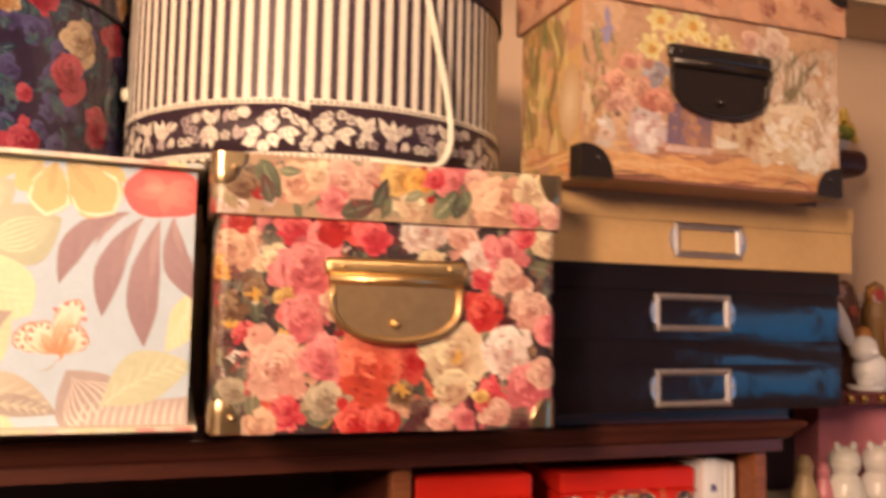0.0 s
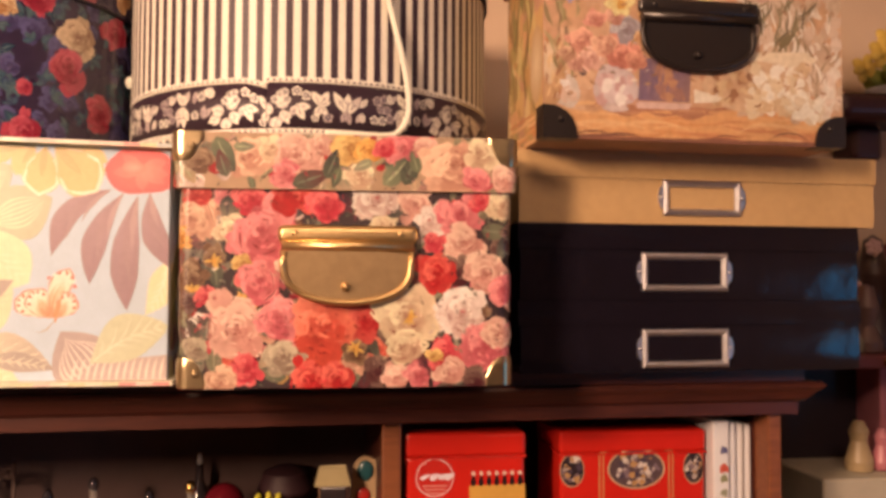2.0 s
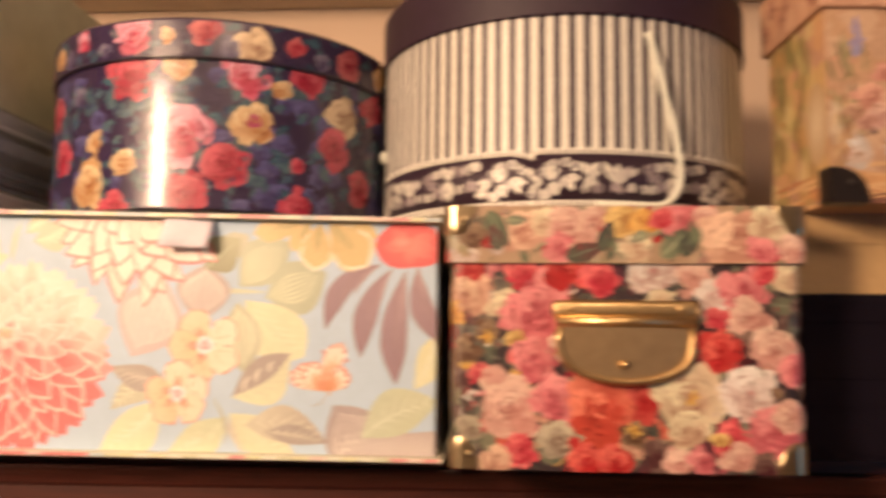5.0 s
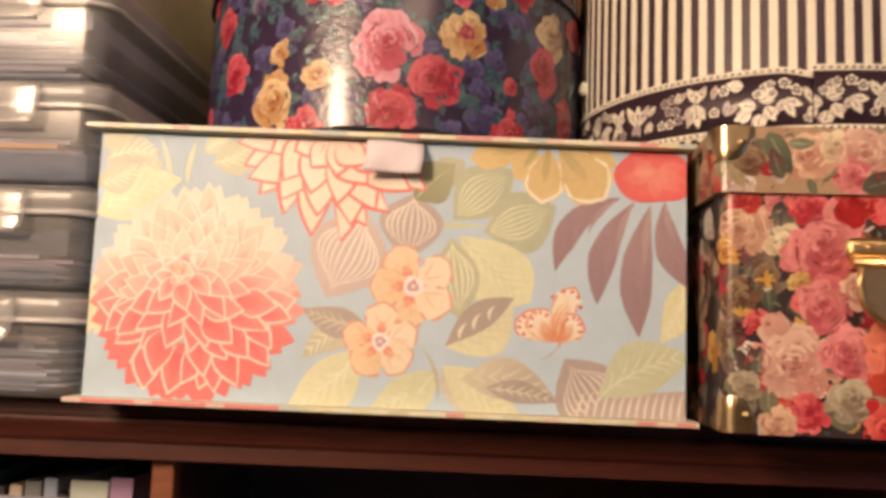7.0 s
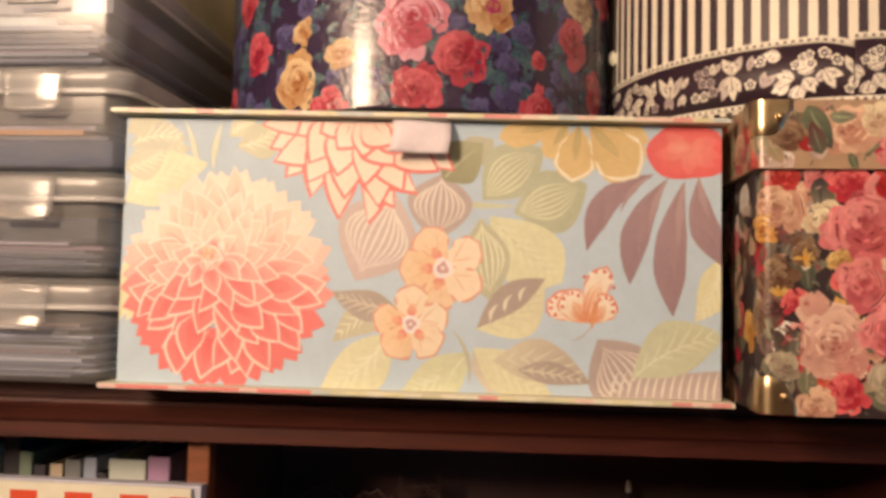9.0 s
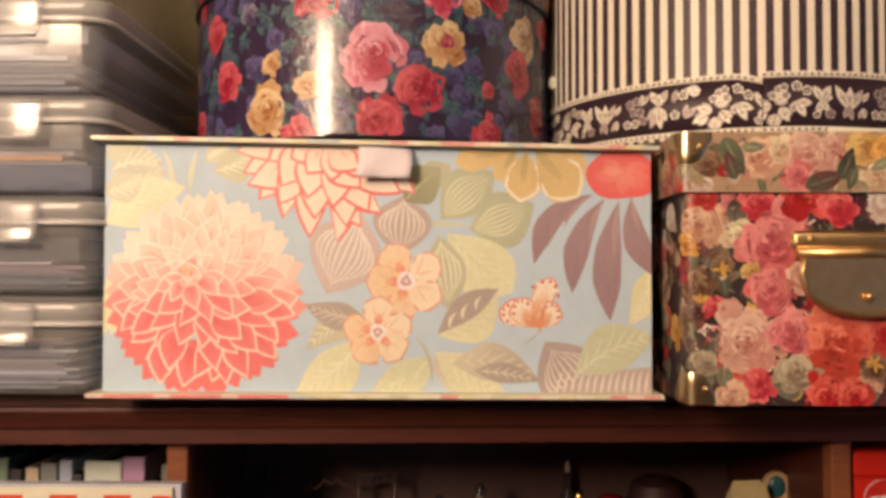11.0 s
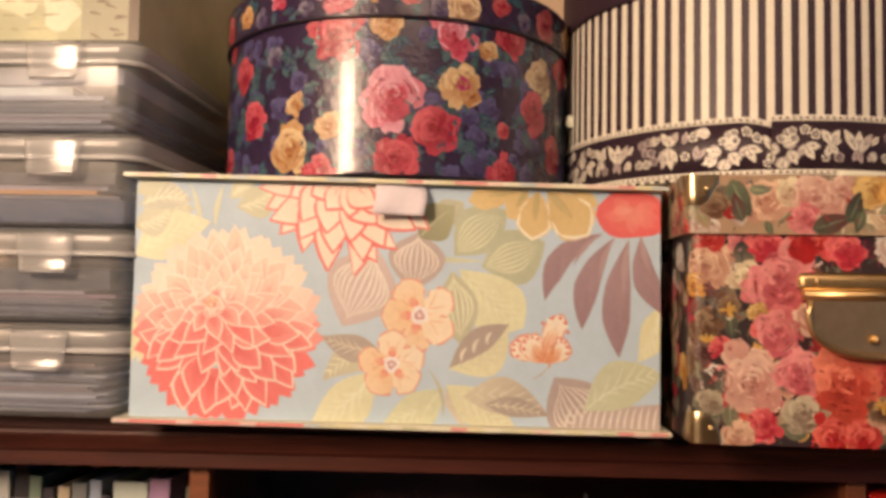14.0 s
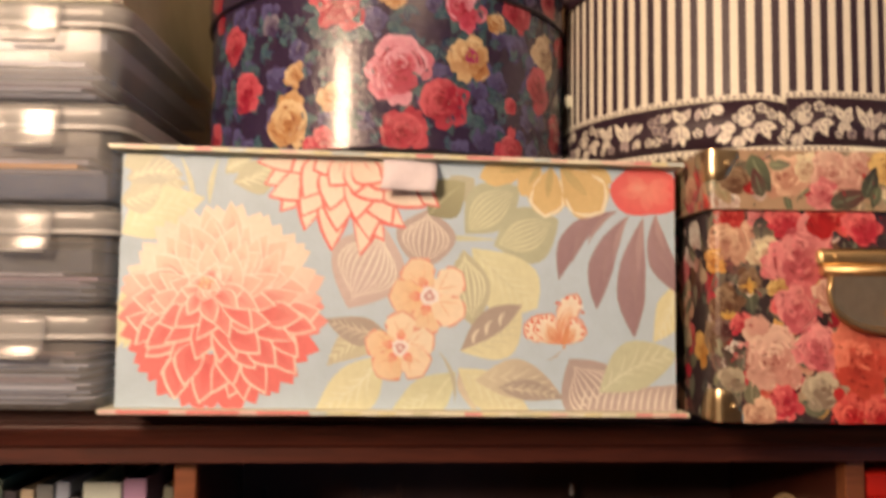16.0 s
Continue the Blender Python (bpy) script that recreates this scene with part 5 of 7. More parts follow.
for name, th0, th1, r, clusters, dip in (("band", -95, SEAM, SR + 0.0005, (-71.5, -21.5, -121.5), sag), ("band", SEAM, 95, SR + 0.0013, (-7.8, 42.2), None)):
    band = part(name, arc_strip(th0, th1, r, ZB0, ZB1, dip), M_STRIPE_DARK, striped, "dark paper band with cream leaves and small flowers")
    pr = Print(radians(th1 - th0) * SR, 0.0395, True)
    for at in clusters:
        band_unit(radians(at - th0) * SR)
    # what the strip's end cuts off
    pr.shapes = [e for e in pr.shapes if max(p[0] for p in e[0]) - min(p[0] for p in e[0]) > 2e-4]
    place = wrapped(SA, r, SZ, radians(th0))
    pr.put("garland_print", M_PRINT, band, lambda u, v, lift, place=place, dip=dip, th0=th0: (*place(u, v, lift)[:2], SZ + 0.0072 + v * 0.98 - (dip(th0 + math.degrees(u / SR)) if dip else 0)))
    for z0, z1 in ((SZ + 0.0022, ZB0), (ZB1, ZB1 + 0.0046)):
        edging = part("lace_edge", arc_strip(th0, th1, r + 0.0002, z0, z1, dip if z0 > ZB0 else None), M_STRIPE_PALE, striped, "cream perforated edging")
        pr = Print(radians(th1 - th0) * SR, z1 - z0, True)
        step = 0.00485
        for j in range(int(pr.w / step)):
            mid = (z1 - z0) * 0.52
            pr.shape([(j * step, mid - 0.0008), (j * step + 0.0021, mid - 0.0008), (j * step + 0.0021, mid + 0.0008), (j * step, mid + 0.0008)], INK)
        pr.put("perforation", M_PRINT, edging, lambda u, v, lift, place=wrapped(SA, r + 0.0002, z0, radians(th0)), dip=dip if z0 > ZB0 else None, th0=th0: (*place(u, v, lift)[:2], place(u, v, lift)[2] - (dip(th0 + math.degrees(u / SR)) if dip else 0)))
part("foot_edge", lathe(((SR - 0.001, SZ + 0.0002), (SR + 0.0002, SZ + 0.0002), (SR + 0.0002, SZ + 0.0021), (SR - 0.001, SZ + 0.0021)), SA, N, mats=lambda i, k: 0 if k % 6 < 3 else 1), [M_STRIPE_PALE, M_STRIPE_DARK], striped)
slid = part("lid", lathe(((SR + 0.0006, ZL), (SR + 0.0026, ZL - 0.0004), (SR + 0.003, ZL + 0.001), (SR + 0.003, 1.8725), (SR + 0.0015, 1.8745), (0, 1.8752)), SA, 128), M_LID_DARK, striped, "plain dark plum lid")
cord_pts = []
for th, z, o in ((19.8, 1.8160, 0.0015), (20.6, 1.806, 0.004), (21.8, 1.790, 0.005), (23.6, 1.768, 0.006), (25.8, 1.742, 0.007), (27.2, 1.718, 0.008), (27.6, 1.702, 0.008), (26.8, 1.690, 0.007), (25.0, 1.6825, 0.006), (22.6, 1.6785, 0.005), (19.0, 1.6775, 0.004), (12, 1.6772, 0.0035), (4, 1.6772, 0.0035)):
    cord_pts.append((SA[0] + (SR + o) * math.sin(radians(th)), SA[1] - (SR + o) * math.cos(radians(th)), z))
smooth_pts = []
for i in range(len(cord_pts) - 1):
    p0, p1, p2, p3 = (Vector(cord_pts[min(len(cord_pts) - 1, max(0, i + d))]) for d in (-1, 0, 1, 2))
    for j in range(5):
        t = j / 5
        smooth_pts.append(0.5 * (2 * p1 + (p2 - p0) * t + (2 * p0 - 5 * p1 + 4 * p2 - p3) * t * t + (3 * p1 - p0 - 3 * p2 + p3) * t ** 3))
part("cord", tube(smooth_pts, 0.0026, n=10), M_CORD, striped, "hanging cream cotton cord handle")
part("cord_end", ball(SA[0] - (SR + 0.002) * math.sin(radians(80)), SA[1] - (SR + 0.002) * math.cos(radians(80)), 1.745, 0.004, 0.004, 0.006, u=10, v=8), M_CORD, striped)

# ---- garden print trunk ----
trunk = thing("keepsake_box", "small keepsake box with a garden still-life print and black metal fittings", "box", (0.480, 0.612, 1.6797), 3.0)
GX0, GX1, GY, GZ0, GZ1 = 0.3400, 0.6148, 0.6120, 1.6797, 1.8325
GW, GH = GX1 - GX0, GZ1 - GZ0
part("body", box(GX0, GX1, GY, GY + 0.115, GZ0, GZ1 + 0.008, 0.0015), M_TRUNK, trunk)
glid = part("lid", box(GX0 - 0.005, GX1 + 0.006, GY - 0.0045, GY + 0.120, GZ1, 1.8830, 0.0020), M_TRUNK, trunk, "tan lid printed with brown flowers")
GS = GW / 518


def gd(x, y):
    f = (x - 948) / 518
    top, low = 37 + 20 * f, 352 + 6 * f
    return f * GW, (low - y) / (low - top) * GH


pr = Print(GW, GH)


def wash(x0, x1, y0, y1, n, cols, lo, hi):
    """Loose dabs of colour over part of the picture."""
    for _ in range(n):
        u, v = gd(random.uniform(x0, x1), random.uniform(y0, y1))
        pr.disc(u, v, random.uniform(lo, hi) * GS, random.choice(cols), random.uniform(lo, hi) * GS, wob=0.2, n=9, turn=random.random() * 180)


def strokes(x0, x1, y0, y1, n, cols, lo, hi, a0, a1, thin=0.18):
    for _ in range(n):
        u, v = gd(random.uniform(x0, x1), random.uniform(y0, y1))
        a, w = radians(random.uniform(a0, a1)), random.uniform(lo, hi) * GS
        pr.blade((u, v), (u + w * math.cos(a), v + w * math.sin(a)), w * thin, random.choice(cols), None, random.uniform(-0.2, 0.2), 0.5, 1.5, 0.15, n=6)


wash(948, 1466, 40, 300, 160, [C(216, 160, 112), C(210, 152, 104), C(224, 170, 120), C(214, 156, 104)], 14, 34)
# the table's plank, and a dark red-brown strip along the foot
PLANK = [C(232, 160, 92), C(222, 142, 76), C(240, 176, 110), C(208, 126, 72)]
pr.shape([gd(*p) for p in ((948, 300), (1030, 306), (1180, 300), (1300, 296), (1466, 306), (1466, 368), (948, 368))], PLANK[0])
strokes(948, 1440, 306, 344, 60, PLANK, 40, 150, -3, 3, 0.05)
pr.shape([gd(*p) for p in ((948, 347), (1466, 350), (1466, 372), (948, 372))], C(128, 66, 48))
strokes(948, 1440, 348, 356, 24, [C(110, 50, 40), C(150, 80, 54), C(96, 44, 38)], 40, 120, -2, 2, 0.04)
strokes(1010, 1240, 296, 306, 16, [C(176, 106, 70), C(190, 122, 82)], 30, 90, -4, 6, 0.08)
# pale lace and grasses
wash(1285, 1466, 95, 305, 150, [C(236, 200, 160), C(226, 186, 144), C(240, 212, 172), C(206, 164, 122), C(214, 174, 130)], 7, 18)
strokes(1270, 1450, 130, 300, 120, [C(160, 124, 84), C(178, 140, 98), C(246, 222, 182), C(150, 124, 82), C(250, 226, 186)], 14, 48, 50, 125, 0.10)
strokes(1290, 1400, 90, 200, 46, [C(120, 108, 70), C(100, 90, 60), C(146, 126, 84)], 18, 50, 30, 110, 0.12)
# a rolled cloth and a basket of pale fruit
pr.shape([gd(*p) for p in ((1270, 196), (1400, 192), (1420, 206), (1396, 222), (1262, 218))], C(238, 206, 156))
pr.disc(*gd(1310, 256), 96 * GS, C(196, 142, 96), 44 * GS, rim=C(222, 176, 126), n=22)
wash(1230, 1320, 230, 288, 60, [C(160, 100, 62), C(204, 150, 98), C(140, 88, 58), C(222, 178, 122)], 3, 9)
wash(1300, 1400, 222, 300, 70, [C(244, 216, 170), C(236, 200, 146), C(220, 176, 122), C(248, 224, 182)], 5, 14)
wash(1380, 1430, 270, 312, 20, [C(250, 228, 186), C(236, 204, 156)], 5, 13)
# the blue mug
pr.shape([gd(*p) for p in ((1108, 210), (1196, 212), (1192, 286), (1104, 284))], [C(116, 86, 104), C(128, 90, 98), C(150, 104, 92), C(104, 78, 100)])
wash(1140, 1178, 224, 280, 22, [C(182, 118, 86), C(160, 104, 88), C(196, 132, 88)], 5, 12)
strokes(1108, 1190, 214, 282, 16, [C(92, 70, 96), C(140, 100, 104)], 12, 34, 80, 100, 0.16)
pr.shape([gd(*p) for p in ((1100, 286), (1196, 288), (1190, 298), (1102, 298))], C(222, 176, 146))
pr.shape([gd(*p) for p in ((1200, 262), (1250, 276), (1240, 284), (1200, 286))], C(246, 220, 176))
# white cups and a brown jar
for x, y, w, h, c in ((1066, 262, 38, 36, C(240, 206, 182)), (1066, 298, 22, 7, C(236, 200, 172)), (986, 272, 22, 26, C(248, 218, 182)), (962, 240, 22, 56, C(226, 164, 104)), (958, 220, 12, 36, C(246, 204, 150))):
    pr.disc(*gd(x, y), w * GS, c, h * GS, rim=tuple(q * 0.72 for q in c), wob=0.06, n=18)
wash(1040, 1094, 236, 290, 22, [C(252, 228, 206), C(226, 178, 156), C(210, 156, 136)], 4, 10)
wash(975, 1000, 255, 290, 8, [C(252, 228, 196), C(230, 186, 148)], 4, 9)
strokes(948, 978, 190, 290, 16, [C(190, 116, 66), C(240, 188, 124), C(160, 96, 60)], 14, 34, 70, 110, 0.2)
pr.disc(*gd(1012, 236), 7 * GS, C(70, 52, 56), 8 * GS)
# stems, leaves and the bunch of flowers
strokes(960, 1010, 110, 250, 26, [C(150, 128, 72), C(132, 112, 64), C(170, 148, 92), C(120, 92, 60)], 16, 44, 60, 120, 0.18)
strokes(990, 1110, 180, 240, 40, [C(128, 100, 70), C(150, 122, 82), C(112, 88, 66), C(186, 130, 100)], 8, 24, 0, 180, 0.3)
for x, y, a, ln, c in ((993, 84, 90, 32, C(150, 138, 160)), (990, 120, 80, 44, C(158, 146, 164)), (980, 98, 20, 30, C(160, 140, 156)), (1058, 170, 60, 30, C(150, 146, 148)), (1350, 186, 40, 40, C(112, 98, 60))):
    pr.leaf(*gd(x, y), a, ln * GS, ln * 0.34 * GS, c, None, 0.7, n=6)
for x, y, r, c in ((1035, 144, 18, C(222, 132, 104)), (1008, 186, 20, C(216, 136, 104)), (1026, 212, 18, C(226, 160, 128)), (1076, 206, 30, C(214, 118, 92)), (1050, 190, 20, C(226, 150, 112)), (1084, 160, 24, C(158, 146, 140)), (1066, 140, 14, C(210, 140, 110)),
                   (1116, 140, 14, C(226, 146, 62)), (1108, 176, 14, C(224, 160, 100)), (1276, 78, 20, C(224, 158, 126)), (1322, 84, 26, C(226, 178, 142)), (1000, 222, 14, C(206, 140, 110)), (1100, 216, 16, C(206, 120, 90)), (985, 206, 14, C(196, 140, 100))):
    pr.rose(*gd(x, y), r * GS, c, squash=random.uniform(0.8, 1.1))
for x, y, r in ((1092, 62, 25), (1155, 66, 30), (1074, 116, 27), (1112, 92, 18), (1220, 96, 20), (1180, 88, 16), (1130, 84, 16)):
    for k in range(6):
        pr.leaf(*gd(x, y), 60 * k + random.uniform(-12, 12), r * GS * random.uniform(0.8, 1.1), r * 0.62 * GS, C(240, 196, 100), C(252, 228, 150), 1.0, edge=C(222, 176, 100), line=0.0006)
    pr.disc(*gd(x + 2, y + 3), r * 0.30 * GS, C(226, 156, 58), n=9, wob=0.14)
strokes(960, 1460, 90, 296, 90, [C(146, 92, 58), C(170, 114, 70), C(248, 220, 178), C(190, 140, 90)], 5, 16, 0, 360, 0.3)
pr.fade(C(226, 172, 116), 0.14)
pr.put("printed_front", M_PRINT_ROSE, trunk, flat_front(GX0, GY, GZ0), label="garden still-life print with daffodils and crockery")
# left side: inks brightened to stand in for lamp light on this face
pr = Print(0.112, GH)
for _ in range(110):
    pr.disc(random.random() * 0.112, random.random() * 0.153, random.uniform(0.004, 0.014), random.choice([C(222, 166, 96), C(204, 146, 80), C(230, 184, 114), C(188, 150, 82), C(170, 130, 74), C(228, 160, 100)]), random.uniform(0.006, 0.02), wob=0.2, n=9)
for k in range(30):
    pr.leaf(random.random() * 0.112, 0.03 + random.random() * 0.1, random.uniform(60, 120), 0.04, 0.005, random.choice([C(150, 110, 60), C(226, 190, 110), C(130, 120, 60)]))
for k in range(16):
    pr.leaf(random.random() * 0.08, random.random() * 0.026, 0, 0.05, 0.003, random.choice(PLANK), n=5)
pr.disc(0.094, 0.066, 0.02, C(236, 196, 140), 0.034, rim=C(206, 156, 100))
pr.put("printed_side", M_PRINT, trunk, flat_left(GX0, GY + 0.114, GZ0))


def brown_sprigs(w, h, n):
    pr = Print(w, h)
    for _ in range(int(n * 2.5)):
        pr.disc(random.random() * w, random.random() * h, random.uniform(0.006, 0.014), random.choice([C(218, 152, 104), C(212, 146, 98), C(222, 160, 112)]), wob=0.2, n=9)
    for k in range(n):
        u, v = (k + random.uniform(0.2, 0.8)) * w / n, h * random.uniform(0.25, 0.8)
        c = random.choice([C(164, 92, 62), C(150, 78, 56), C(176, 110, 76)])
        pr.rose(u, v, random.uniform(0.0055, 0.009), c, C(206, 136, 96), C(128, 66, 50))
        for j in range(3):
            pr.leaf(u, v, random.random() * 360, 0.014, 0.004, random.choice([C(176, 116, 80), C(190, 130, 90)]))
    return pr


brown_sprigs(GX1 - GX0 + 0.011, 0.050, 15).put("printed_edge", M_PRINT, glid, flat_front(GX0 - 0.005, GY - 0.0045, GZ1))
brown_sprigs(0.122, 0.050, 7).put("printed_edge", M_PRINT, glid, flat_left(GX0 - 0.005, GY + 0.118, GZ1))
for x, s in ((GX0 - 0.005, 1), (GX1 + 0.006, -1)):
    bm = bmesh.new()
    corner_plate(bm, x, GY - 0.0057, 1.8830, s, -1, 0.026, 0.024, rz=0.022)
    part("corner_cap", bm, M_BLACK_METAL, glid, "black metal corner cap")
for x, s in ((GX0, 1), (GX1, -1)):
    bm = bmesh.new()
    corner_plate(bm, x, GY - 0.0012, GZ0 + 0.0006, s, 1, 0.0285, 0.024, rz=0.027)
    part("corner_cap", bm, M_BLACK_METAL, trunk, "black metal corner cap")
drop_handle(trunk, 0.4768, 1.8012, GY - 0.0012, 0.110, 0.0597, M_BLACK_METAL, M_BLACK_METAL, "black metal drop handle with a label dish")

# ---- clear plastic bins ----
def rounded_loops(bm, x0, x1, y0, y1, r, steps, n=7):
    """Joins rounded rectangles, each (inset, z), into one skin and gives its loops."""
    loops = []
    for ins, z in steps:
        pts = []
        q = max(0.002, r - ins)
        for cx, cy, a0 in ((x1 - ins - q, y0 + ins + q, -90), (x1 - ins - q, y1 - ins - q, 0), (x0 + ins + q, y1 - ins - q, 90), (x0 + ins + q, y0 + ins + q, 180)):
            for k in range(n):
                a = radians(a0 + 90 * k / (n - 1))
                pts.append(bm.verts.new((cx + q * math.cos(a), cy + q * math.sin(a), z)))
        loops.append(pts)
    for p, q in zip(loops, loops[1:]):
        for k in range(4 * n):
            bm.faces.new((p[k], p[(k + 1) % (4 * n)], q[(k + 1) % (4 * n)], q[k])).smooth = True
    return loops


def snap_latch(lx, y, ztop, w, h):
    """A bowed tab with rounded lower corners and a thickened lip."""
    bm = bmesh.new()
    grid = []
    for i in range(9):
        f = i / 8
        half = w / 2 * (1 - 0.10 * f) * (1 if f < 0.75 else 1 - 0.16 * ((f - 0.75) / 0.25) ** 2)
        row = []
        for k in range(11):
            g = -1 + k / 5
            yy = y - 0.0016 * (1 - g * g) - 0.0030 - 0.0002 * math.sin(math.pi * f) - (0.0016 if f > 0.86 else 0)
            row.append(bm.verts.new((lx + half * g, yy, ztop - h * f)))
        grid.append(row)
    for a, b in zip(grid, grid[1:]):
        for k in range(10):
            bm.faces.new((a[k], b[k], b[k + 1], a[k + 1])).smooth = True
    return bm


def clear_bin(z0, h, shift, items):
    x0, x1, y0, y1 = -0.735 + shift, -0.377 + shift, 0.612, 0.950
    b = thing("storage_bin", "clear plastic paper-storage bin with snap latches, part full of paper", "storage bin", ((x0 + x1) / 2, 0.78, z0), group="stacked clear bins")
    zt = z0 + h
    zl = zt - 0.0235
    bm = bmesh.new()
    loops = rounded_loops(bm, x0 + 0.004, x1 - 0.004, y0 + 0.004, y1 - 0.004, 0.020, ((0.013, z0 + 0.0006), (0.008, z0 + 0.002), (0.005, z0 + 0.007), (0.0035, z0 + 0.012), (0.001, zl + 0.006)))
    bm.faces.new(loops[0])
    tub = part("tub", bm, M_BIN, b)
    bm = bmesh.new()
    rounded_loops(bm, x0, x1, y0, y1, 0.022, ((0.003, zl + 0.002), (0.0005, zl), (0.0, zl + 0.0014), (0.0, zl + 0.0034), (0.0022, zl + 0.0044)))
    part("rim", bm, M_BIN_RIM, tub, "pale moulded rim")
    bm = bmesh.new()
    loops = rounded_loops(bm, x0, x1, y0, y1, 0.022, ((0.0030, zl + 0.0180), (0.0036, zt - 0.0052), (0.0052, zt - 0.0030), (0.0080, zt - 0.0012), (0.0120, zt - 0.0002), (0.0175, zt), (0.028, zt), (0.031, zt - 0.0028)))
    bm.faces.new(loops[-1])
    cover = part("lid", bm, M_BIN_LID, b)
    bm = bmesh.new()
    rounded_loops(bm, x0, x1, y0, y1, 0.022, ((0.0022, zl + 0.0046), (0.0012, zl + 0.0052), (0.0010, zl + 0.0160), (0.0018, zl + 0.0176), (0.0030, zl + 0.0180)))
    part("skirt", bm, M_BIN_SKIRT, cover, "milky lid skirt")
    for lx in (-0.4485, -0.6585):
        lx += shift
        latch = part("latch", snap_latch(lx, y0 - 0.0002, zl + 0.0165, 0.047, 0.0300), M_LATCH, b, "translucent snap latch")
        sol = latch.modifiers.new("thickness", "SOLIDIFY")
        sol.thickness = 0.0016
        part("lip", tube([(lx - 0.0175, y0 - 0.0058, zl - 0.0110), (lx - 0.0182, y0 - 0.0056, zl - 0.0128), (lx + 0.0182, y0 - 0.0056, zl - 0.0128), (lx + 0.0175, y0 - 0.0058, zl - 0.0110)], 0.0015, n=8), M_BIN_RIM, latch)
        part("hinge", tube([(lx - 0.0215, y0 - 0.0014, zl + 0.0168), (lx + 0.0215, y0 - 0.0014, zl + 0.0168)], 0.0016, n=8), M_LATCH, latch)
    z = z0 + 0.0045
    for thick, col, ins in items:
        bm = box(x0 + 0.02 + ins, x1 - 0.021 - ins * random.uniform(0.5, 1.6), y0 + 0.016 + random.random() * 0.007, y1 - 0.02, z, z + thick, 0.0005)
        tinted(bm, col)
        part("paper_stack", bm, M_PAPER, b)
        z += thick + 0.0004
    return b


GREYS = [C(84, 88, 98), C(104, 104, 110), C(66, 68, 78), C(150, 142, 138), C(92, 92, 100), C(190, 180, 172), C(134, 112, 112)]


def pile(n, lo, hi, extra=()):
    out = [(random.uniform(lo, hi), random.choice(GREYS), random.uniform(0.0, 0.02)) for _ in range(n)]
    return out + list(extra)


clear_bin(TOP, 0.0765, 0.000, pile(16, 0.001, 0.0026, [(0.003, C(150, 120, 100), 0.01)]))
clear_bin(1.5550, 0.0770, 0.002, pile(8, 0.001, 0.0022, [(0.003, C(150, 116, 116), 0.004), (0.002, C(190, 170, 160), 0.05), (0.018, C(52, 54, 62), 0.006)]))
clear_bin(1.6320, 0.0775, 0.005, [(0.019, C(56, 68, 88), 0.0), (0.003, C(120, 110, 110), 0.003), (0.004, C(206, 140, 80), 0.03), (0.004, C(176, 156, 148), 0.012), (0.010, C(84, 76, 74), 0.006)])
clear_bin(1.7095, 0.0775, 0.003, pile(8, 0.0012, 0.0035, [(0.004, C(170, 164, 160), 0.012), (0.008, C(226, 220, 216), 0.03), (0.014, C(168, 158, 148), 0.004)]))
flat = thing("paper_box", "cream paper box with faded script, standing on clear bins", "box", (-0.55, 0.76, 1.787))
# the unseen upper part is added height that shades the wall behind
part("body", box(-0.700, -0.385, 0.628, 0.930, 1.7873, 1.9420, 0.001), material("cream_card", paint(214, 196, 140), 0.6, grain=0.2, scale=40), flat)
pr = Print(0.315, 0.150)
for _ in range(60):
    pr.disc(random.random() * 0.26, random.random() * 0.15, random.uniform(0.010, 0.030), random.choice([C(222, 206, 148), C(208, 192, 134), C(228, 214, 160), C(202, 184, 124)]), random.uniform(0.006, 0.018), wob=0.15, n=10)
for k in range(11):
    u = 0.01
    while u < 0.24:
        w = random.uniform(0.008, 0.022)
        pr.leaf(u, 0.010 + k * 0.012, random.uniform(-4, 6), w, 0.0020, C(184, 162, 112), n=6)
        u += w + 0.005
pr.shape([(0.266, 0.0), (0.315, 0.0), (0.315, 0.150), (0.266, 0.150)], C(170, 154, 110))
pr.shape([(0.306, 0.0), (0.315, 0.0), (0.315, 0.150), (0.306, 0.150)], C(96, 72, 48))
for k in range(44):
    pr.leaf(0.268 + random.random() * 0.03, random.random() * 0.145, random.uniform(-30, 10), 0.012, 0.0022, C(110, 84, 56), n=5)
pr.put("script_print", M_PRINT, flat, flat_front(-0.700, 0.628, 1.7873), label="lines of faded script")

# ---- in the bookcase: the books ----
def on_front(y, z0, x0, tilt=0.0):
    return lambda u, v, lift: (x0 + u, y - lift + (v * tilt), z0 + v)


SH = 1.20
book = thing("booklet", "cream sewing booklet with red squares and a blue title", "book", (-0.45, 0.70, SH))
KX0, KX1, KY, KT = -0.5565, -0.3365, 0.676, 1.3975
part("cover", box(KX0, KX1 - 0.006, KY, KY + 0.004, SH + 0.0005, KT - 0.0015, 0.0006), plain("cream_cover", (240, 216, 168), 0.5), book)
part("page_block", box(KX0 + 0.002, KX1, KY + 0.0045, KY + 0.016, SH + 0.0005, KT, 0.0008), plain("booklet_pages", (206, 190, 176), 0.7), book)
pr = Print(KX1 - 0.006 - KX0, 0.19)
W = KX1 - 0.006 - KX0
for k in range(7):
    u = W - 0.0340 - k * 0.0447
    pr.shape([(u - 0.0225, 0.1800), (u, 0.1780), (u, 0.1930), (u - 0.0225, 0.1940)], C(232, 82, 46))
